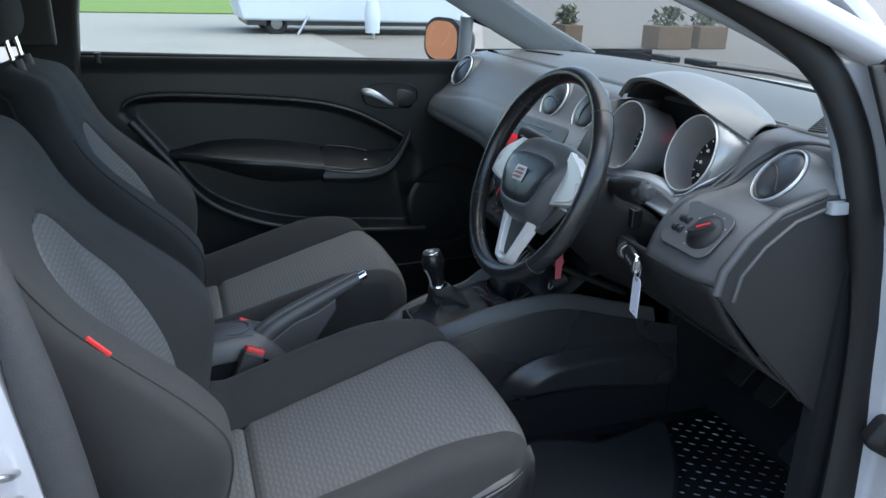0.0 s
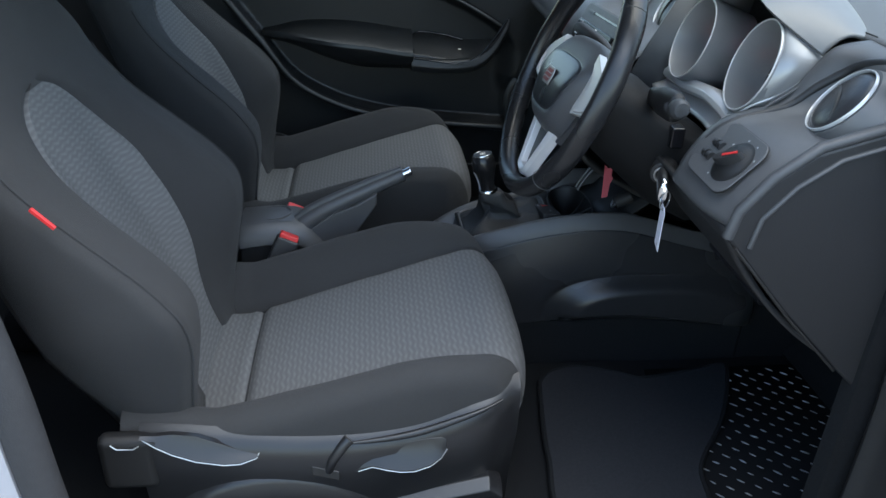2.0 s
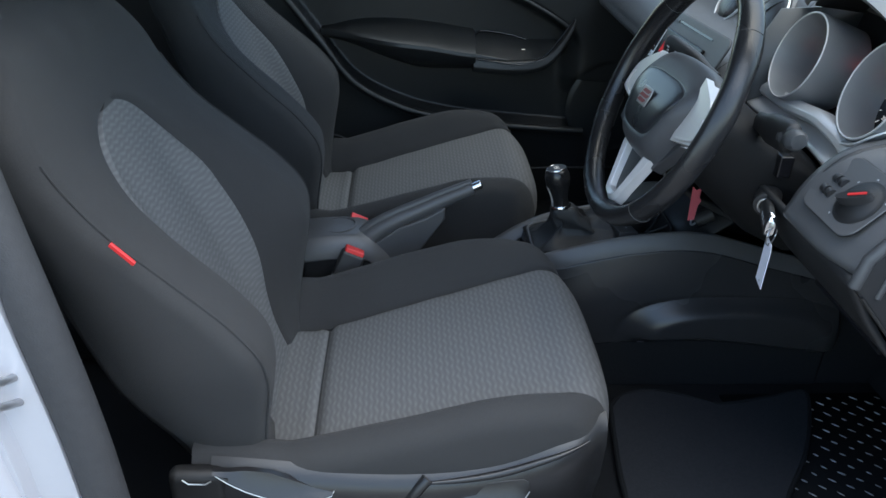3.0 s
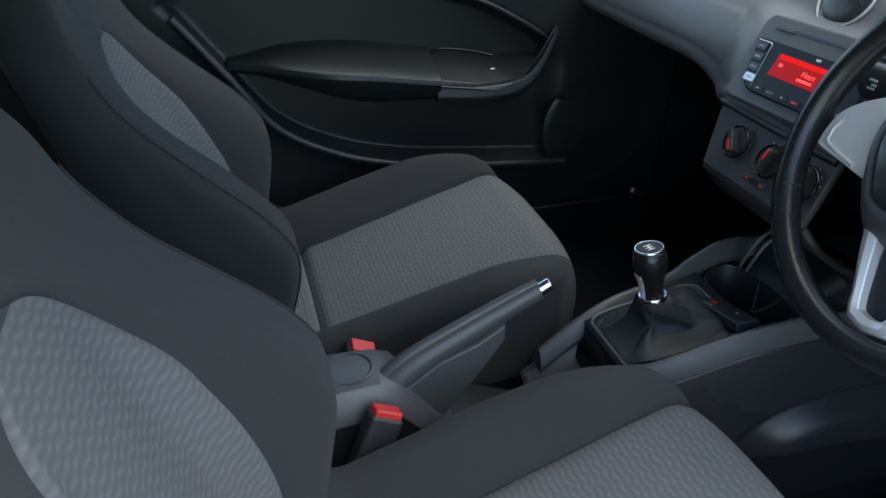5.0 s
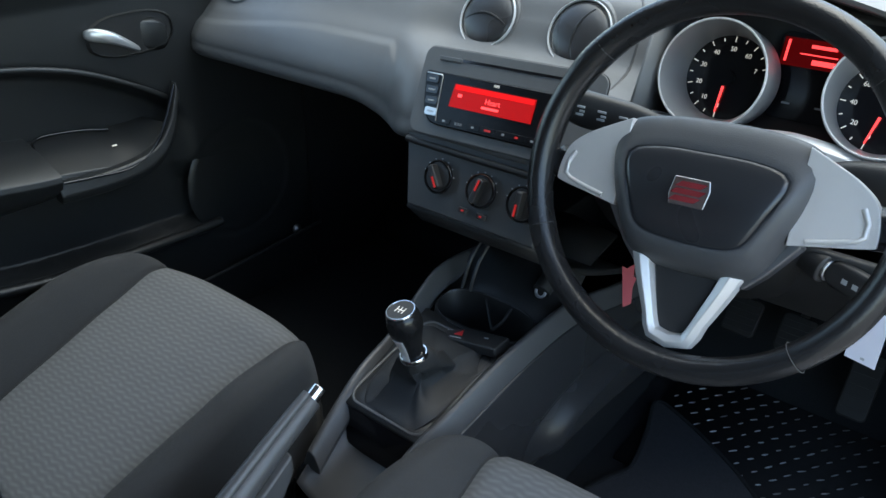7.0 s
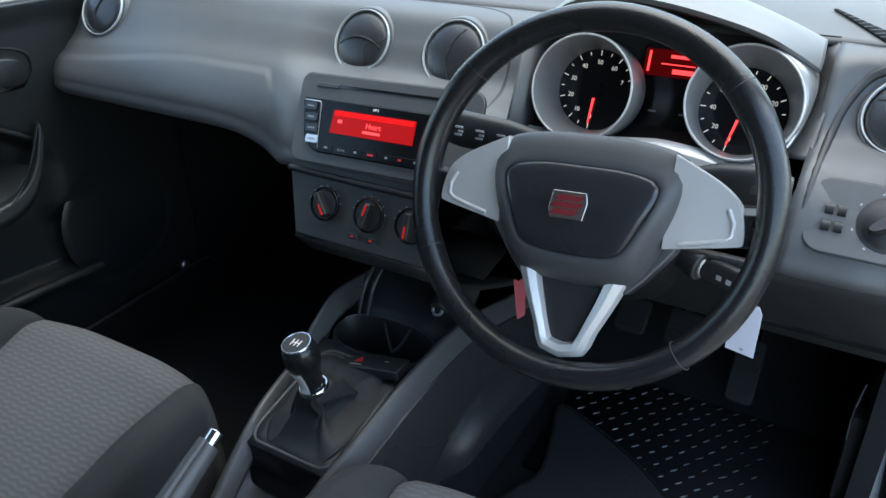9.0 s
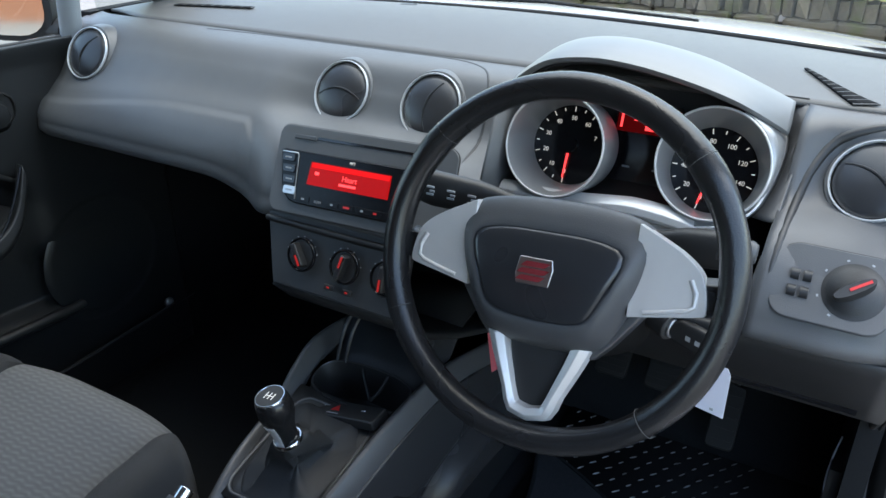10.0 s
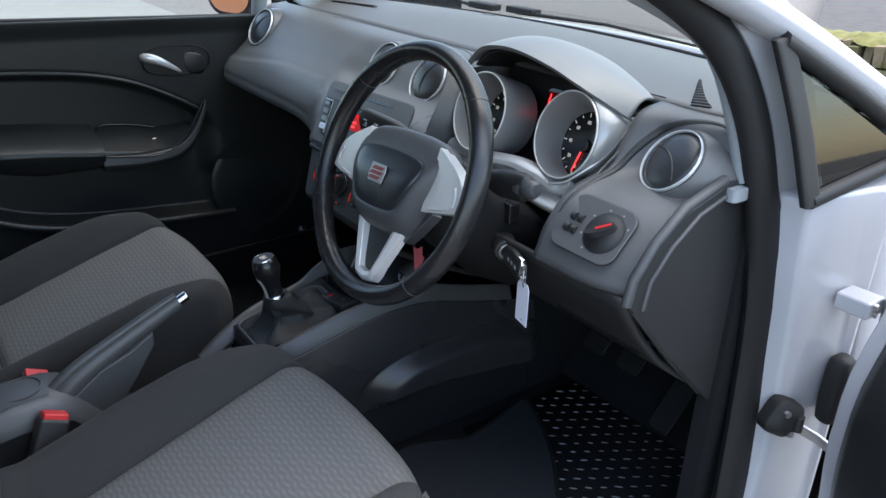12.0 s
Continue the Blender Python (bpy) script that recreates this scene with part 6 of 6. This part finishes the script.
    part("lever_web", web, CONSOLE, h, bevel=0.004)
    part("release_button", rod((-0.238, -0.008, 0.656), (-0.219, -0.0075, 0.6655), 0.0095, n=18), CHROME, h, "chrome release button", bevel=0.0015)
    part("button_mark", box((0.001, 0.005, 0.008), (0, 0, 0), m=Matrix.Translation((-0.2185, -0.0075, 0.6655)) @ pose(0, 0, 0, 0, -27, 0)), GLOSS, h)
    hs, skirt = [], []
    for k in range(9):
        t = k / 8
        x = lerp(-0.57, -0.36, t)
        w = 0.058 - 0.012 * t
        zt = 0.545 + 0.025 * math.sin(math.pi * (0.25 + 0.6 * t)) - 0.075 * step(0.55, 1, t)
        hs.append([Vector((x, y, z)) for y, z in ((-w - 0.007, zt - 0.048), (-w - 0.005, zt - 0.034), (-w + 0.003, zt - 0.014), (-w + 0.014, zt - 0.003), (-0.02, zt), (0.02, zt), (w - 0.014, zt - 0.003), (w - 0.003, zt - 0.014), (w + 0.005, zt - 0.034), (w + 0.007, zt - 0.048))])
        skirt.append([Vector((x + 0.004, y, z)) for y, z in ((-w - 0.010, 0.37), (-w - 0.002, zt - 0.040), (w + 0.002, zt - 0.040), (w + 0.010, 0.37))])
    part("lever_housing", loft(hs), CONSOLE, h, "grey plastic housing", bevel=0.003)
    # Sides of the housing below its grey cap, in black.
    part("housing_skirt", loft(skirt), CARPET, h, "black lower sides under the housing")
    part("housing_ring", ring(facing((-0.50, 0.0, 0.567), (-0.1, 0, 1), up=(1, 0, 0)), 0.034, 0.030, 0.003), CONSOLE, h)
    part("housing_tray", loft([[Vector((x, y, z)) for y, z in ((-0.07, zb), (-0.066, zb + 0.014), (0.066, zb + 0.014), (0.07, zb))] for x, zb in ((-0.36, 0.455), (-0.28, 0.425), (-0.22, 0.40))]), SHROUD, h, "dark tray before the lever")


console()


# ---- passenger door ----
def passenger_door():
    d = thing("door_1", (-0.2, 0.76, 0.35), "closed passenger door with dark moulded lining", "car door", kind="structure")

    LEAF = [(-0.72, 0, 0.885), (-0.695, 0, 0.925), (-0.62, 0, 0.940), (-0.46, 0, 0.935), (-0.23, 0, 0.917), (-0.10, 0, 0.890), (0.0, 0, 0.846), (0.09, 0, 0.79), (0.14, 0, 0.73)]
    LEDGE = [(-0.72, 0, 0.90), (-0.69, 0, 0.875), (-0.607, 0, 0.768), (-0.513, 0, 0.648), (-0.39, 0, 0.580), (-0.26, 0, 0.545), (-0.116, 0, 0.528), (0.10, 0, 0.513), (0.16, 0, 0.512)]
    curve = lambda line: [along(line, k / 240) for k in range(241)]
    SAMPLES = {id(line): curve(line) for line in (LEAF, LEDGE)}
    height = lambda line, x: float(np.interp(x, [p.x for p in SAMPLES[id(line)]], [p.z for p in SAMPLES[id(line)]]))
    lines = {}

    def rec(x):
        """Top and bottom of the long leaf-shaped recess."""
        q = round(x, 3)
        if q not in lines:
            lines[q] = height(LEAF, q), height(LEDGE, q)
        return lines[q]

    def face(u, v):
        x, z = lerp(-0.84, 0.42, u), lerp(0.25, 1.05, v) - 0.022 * u * v
        y = 0.735 + 0.012 * (1 - v) - 0.012 * step(0.94, 1.0, v)
        top, low = rec(x)
        inside = step(-0.735, -0.67, x) * (1 - step(0.06, 0.14, x) * step(0.60, 0.66, z)) * (1 - step(0.05, 0.30, x))
        inside *= (1 - step(top - 0.024, top + 0.010, z)) * step(low - 0.014, low + 0.014, z)
        y += 0.046 * inside
        y -= 0.014 * math.exp(-max(0, low - z) / 0.05) * (z < low + 0.006) * step(-0.70, -0.62, x) * (1 - step(0.06, 0.16, x))
        y += 0.003 * (1 - step(0.126, 0.136, math.hypot(x - 0.225, z - 0.575)))
        return Vector((x, y, z))
    lining = part("lining", grid(face, 190, 190), DOORCARD, d, "dark moulded door lining", thick=0.004)
    part("recess_lip", tube([Vector((p.x, 0.733, p.z + 0.002)) for p in SAMPLES[id(LEAF)][20:212:3]], 0.0055, n=10), DOORCARD, lining)
    part("recess_sill", tube([Vector((p.x, 0.723, p.z - 0.005)) for p in SAMPLES[id(LEDGE)][28:232:3]], 0.0115, n=12, flat=0.9), DOORCARD, lining, "smooth pocket edge")
    arm = []
    for k in range(25):
        t = k / 24
        x = lerp(-0.60, -0.178, t)
        out = 0.102 * step(-0.12, 0.55, t) + 0.012
        ridge = along([(-0.60, 0, 0.778), (-0.49, 0, 0.800), (-0.377, 0, 0.804), (-0.28, 0, 0.795), (-0.178, 0, 0.780)], t).z
        edge = along([(-0.60, 0, 0.772), (-0.54, 0, 0.770), (-0.39, 0, 0.760), (-0.20, 0, 0.742)], t).z
        low = lerp(0.755, 0.688, step(0, 0.75, t))
        arm.append([Vector((x, y, z)) for y, z in ((0.79, ridge + 0.004), (0.776, ridge), (0.776 - 0.35 * out, lerp(ridge, edge, 0.25)), (0.776 - 0.9 * out, edge + 0.007), (0.776 - out, edge), (0.776 - 1.02 * out, edge - 0.010), (0.776 - 0.9 * out, lerp(edge, low, 0.6)), (0.776 - 0.55 * out, low), (0.79, low - 0.006))])
    part("armrest", loft(arm), DOORCARD, d, "long tapered armrest", bevel=0.003)
    part("door_skin", grid(lambda u, v: Vector((lerp(-0.82, 0.50, u), 0.835 - 0.03 * v, lerp(0.28, 1.02, v))), 4, 4), PAINT, d, "white outer door skin", thick=0.01)
    pull = [along([(-0.185, 0.672, 0.712), (-0.08, 0.670, 0.706), (0.0, 0.675, 0.715), (0.05, 0.685, 0.752), (0.092, 0.708, 0.818)], k / 26) for k in range(27)]
    part("pull_handle", loft([[p + Vector((0, dy, dz)) for dy, dz in ((0, 0.014), (0.018, 0.016), (0.024, 0.0), (0.02, -0.022), (0.002, -0.024), (-0.006, -0.008))] for p in pull]), DOORCARD, d, "moulded pull handle", bevel=0.004)
    deck = []
    for k in range(13):
        t = k / 12
        x = lerp(-0.180, 0.055, t)
        back = along([(0, 0, 0.772), (0, 0, 0.768), (0, 0, 0.756), (0, 0, 0.757)], t).z
        lip = along([(0, 0, 0.731), (0, 0, 0.720), (0, 0, 0.711), (0, 0, 0.762)], t).z
        deck.append([Vector((x, y, z)) for y, z in ((0.79, back + 0.002), (0.775, back), (0.735, lerp(back, lip, 0.5)), (0.695, lip + 0.002), (0.690, lip - 0.012), (0.79, lip - 0.014))])
    sp = part("switch_panel", loft(deck), DOORCARD, d, "smooth dark switch panel", bevel=0.002)
    part("panel_rim", tube([along([(-0.176, 0.700, 0.736), (-0.181, 0.735, 0.762), (-0.160, 0.772, 0.777), (-0.085, 0.774, 0.770), (-0.030, 0.770, 0.757)], k / 20) for k in range(21)], 0.0028, n=8), GLOSS, sp, "raised rim round the switches")
    # Gloss tube added along the pull handle to draw its edge highlight.
    part("pull_highlight", tube([along([(-0.196, 0.672, 0.729), (-0.123, 0.669, 0.720), (-0.050, 0.671, 0.713), (0.006, 0.679, 0.733), (0.045, 0.688, 0.775), (0.085, 0.706, 0.828)], k / 30) for k in range(31)], 0.0026, n=8), GLOSS, sp, "gloss strip added for the highlight on the pull handle")
    part("switch_dot", box((0.009, 0.003, 0.002), (-0.042, 0.733, 0.7385)), MARK, d)
    hb = part("handle_bowl", loft([[(0.036 + a * 0.082 * q, y, 0.930 + b * 0.036 * q) for a, b in roundrect(2, 2, 0.8)] for y, q in ((0.734, 1.06), (0.730, 1.0), (0.738, 0.96), (0.762, 0.8))]), SHROUD, d, "black handle bowl")
    part("handle_cover", loft([[(x, y + dy, z + dz) for dy, dz in ((0.006, h), (-0.002, h * 0.8), (-0.002, -h * 0.8), (0.006, -h))] for x, y, z, h in ((0.044, 0.744, 0.926, 0.026), (0.054, 0.733, 0.924, 0.036), (0.085, 0.7295, 0.920, 0.037), (0.112, 0.733, 0.916, 0.030))]), DOORCARD, hb, "dark pivot cover", subsurf=1)
    part("door_handle", loft([[Vector((x, y, z + dz)) + Vector((0, dy, 0)) for dy, dz in ((0.004, h), (-0.005, 0.5 * h), (-0.006, -0.5 * h), (0.004, -h))] for x, y, z, h in ((-0.056, 0.730, 0.944, 0.010), (-0.046, 0.722, 0.944, 0.0175), (-0.026, 0.716, 0.940, 0.0185), (-0.004, 0.714, 0.931, 0.0165), (0.022, 0.717, 0.914, 0.012), (0.046, 0.727, 0.900, 0.007))]), SATIN, hb, "satin chrome inside handle", subsurf=1)
    part("speaker_grille", loft([[(0.225 + r * math.cos(k), y, 0.575 + r * math.sin(k)) for k in (2 * math.pi * j / 40 for j in range(40))] for y, r in ((0.748, 0.128), (0.7450, 0.124), (0.7442, 0.11), (0.7440, 0.05))]), DOORCARD, d, "round black speaker grille")
    part("lock_pin", rod((-0.755, 0.728, 1.03), (-0.755, 0.728, 1.056), 0.009), PLASTIC, d, "door lock knob")
    part("belt_seal", tube([Vector((lerp(-0.80, 0.25, k / 12), 0.748, 1.052 - 0.028 * k / 12)) for k in range(13)], 0.007, n=8), RUBBER, d, "black window seal")
    part("window", grid(lambda u, v: Vector((lerp(-0.79, 0.26, u) - 0.02 * v, 0.775 - 0.15 * v, lerp(1.02, 1.38, v))), 4, 4), GLASS, d)
    part("kick_strip", tube([(-0.1, 0.70, 0.395), (0.42, 0.715, 0.40)], 0.004, n=6), PLASTIC, d)
    part("door_bolt", ball((0.35, 0.722, 0.405), (0.012, 0.008, 0.012)), METAL, d)
    # mirror outside the glass
    m = thing("wing_mirror", (0.30, 0.95, 1.05), "black wing mirror reflecting orange brick", "wing mirror")
    mf = facing((0.255, 0.90, 1.075), (-0.95, -0.32, 0.05))
    part("housing", loft([[mf @ Vector((a * 0.088 * q, b * 0.066 * q, z)) for a, b in roundrect(2, 2, 0.75)] for z, q in ((-0.09, 0.6), (-0.05, 0.95), (-0.01, 1.06), (0.004, 1.08), (0.006, 1.0))]), RUBBER, m, "black mirror housing")
    part("mirror_glass", plate([(a * 0.082, b * 0.060) for a, b in roundrect(2, 2, 0.75)], 0.002, mf @ Matrix.Translation((0, 0, 0.0065))), MIRROR, m, smooth=False)
    part("mirror_arm", tube([(0.29, 0.88, 1.03), (0.30, 0.80, 1.02)], 0.025), RUBBER, m)


passenger_door()


# ---- driver's footwell ----
def footwell():
    mt = thing("floor_mat", (0.2, -0.36, 0.272), "black carpet floor mat under the wheel", "floor mat")
    def outline(k):
        return Vector(along([(0.041, -0.225, 0), (0.075, -0.188, 0), (0.136, -0.174, 0), (0.214, -0.198, 0), (0.266, -0.219, 0), (0.36, -0.202, 0), (0.452, -0.178, 0), (0.438, -0.24, 0), (0.375, -0.358, 0), (0.285, -0.48, 0), (0.24, -0.60, 0), (0.02, -0.60, 0), (0.014, -0.44, 0), (0.028, -0.31, 0), (0.041, -0.225, 0)], k))
    pts = [outline(k / 112) for k in range(112)]
    MAT = mat("felt_floor_mat", (0.030, 0.0315, 0.0355), 1.0, bump=1.0, bump_scale=700, scale=250, var=0.5, spec=0.1)
    part("mat_felt", plate([(p.x, p.y) for p in pts], 0.010, Matrix.Translation((0, 0, 0.276))), MAT, mt, bevel=0.003)
    part("mat_binding", tube([Vector((p.x, p.y, 0.284)) for p in pts], 0.005, n=6, loop=True), CARPET, mt)
    tp = thing("tread_plate", (0.5, -0.45, 0.272), "black chequered tread plate with pale raised dashes", "tread plate")
    part("sheet", loft([[(0.28, -0.66, 0.274), (0.28, -0.18, 0.274)], [(0.62, -0.66, 0.278), (0.62, -0.18, 0.278)], [(0.72, -0.66, 0.36), (0.72, -0.18, 0.36)]], closed=False), mat("dull_black_tread_rubber", (0.010, 0.010, 0.0105), 0.85, bump=0.4, bump_scale=300, spec=0.12), tp, thick=0.004)
    bm = bmesh.new()
    bmesh.ops.create_uvsphere(bm, u_segments=8, v_segments=5, radius=1)
    bmesh.ops.scale(bm, vec=(0.0092, 0.0016, 0.0016), verts=bm.verts)
    me = bpy.data.meshes.new("raised_dash")
    bm.to_mesh(me)
    bm.free()
    me.materials.append(mat("worn_bright_dash", (0.36, 0.36, 0.36), 0.30, 0.6, var=0.6, scale=200))
    me.shade_smooth()
    rng = random.Random(8)
    for i in range(15):
        for j in range(15):
            x, y = 0.295 + 0.0255 * i, -0.64 + 0.0315 * j + 0.016 * (i % 2)
            if y > -0.19 or y < -0.56 or (x < 0.42 and y > -0.34):
                continue
            ob = new("raised_dash", me)
            ob.parent = tp
            ob.matrix_parent_inverse = Matrix.Translation(tp.location).inverted()
            ob.matrix_basis = Matrix.Translation((x, y, 0.2785 + 0.011 * (x - 0.28))) @ pose(0, 0, 0, 0, 0, rng.uniform(-48, -34)) @ Matrix.Diagonal((rng.uniform(0.55, 1.0), rng.uniform(0.7, 1.0), rng.uniform(0.5, 1.0), 1))
    for nm, x, y, z in (("clutch_pedal", 0.60, -0.262, 0.44), ("brake_pedal", 0.60, -0.36, 0.44), ("accelerator_pedal", 0.58, -0.485, 0.40)):
        p = thing(nm, (x, y, z), "ribbed black rubber pedal", "pedal", "pedals")
        f = facing((x, y, z), (-0.75, 0, 0.66))
        h = 0.035 if nm != "accelerator_pedal" else 0.06
        part("pad", plate(roundrect(0.062 if h < 0.05 else 0.05, 2 * h, 0.01), 0.012, f), RUBBER, p, bevel=0.003)
        for k in range(5):
            part("rib", box((0.05 if h < 0.05 else 0.038, 0.004, 0.004), (0, h * (-0.7 + 0.35 * k), 0.013), m=f), RUBBER, p)
        part("arm", tube([f @ Vector((0, h * 0.6, 0)), f @ Vector((0, 0.12, -0.06)), (x + 0.08, y, z + 0.30)], 0.008), METAL, p)
    part("side_kick", box((0.05, 0.02, 0.16), (0.40, -0.668, 0.44)), PLASTIC, car)
    cd = thing("loose_cord", (0.41, -0.663, 0.55), "thin pale loose cord hanging in the footwell", "cord")
    part("cord", tube([along([(0.412, -0.664, 0.556), (0.405, -0.660, 0.530), (0.392, -0.657, 0.500), (0.377, -0.658, 0.476), (0.386, -0.661, 0.470)], k / 16) for k in range(17)], 0.0013, n=6), GREYMARK, cd)
    r = thing("paper_slip", (0.125, -0.228, 0.735), "torn red and white paper slip under the column", "paper slip")
    part("slip", plate([(-0.010, 0.027), (-0.003, 0.023), (0.006, 0.029), (0.006, 0.012), (0.010, 0.008), (0.006, -0.004), (0.006, -0.028), (-0.005, -0.033), (-0.007, -0.010)], 0.001, facing((0.118, -0.236, 0.738), (-0.7, -0.7, 0.1))), mat("faded_red_paper", (0.38, 0.07, 0.09), 0.8), r, smooth=False)


footwell()
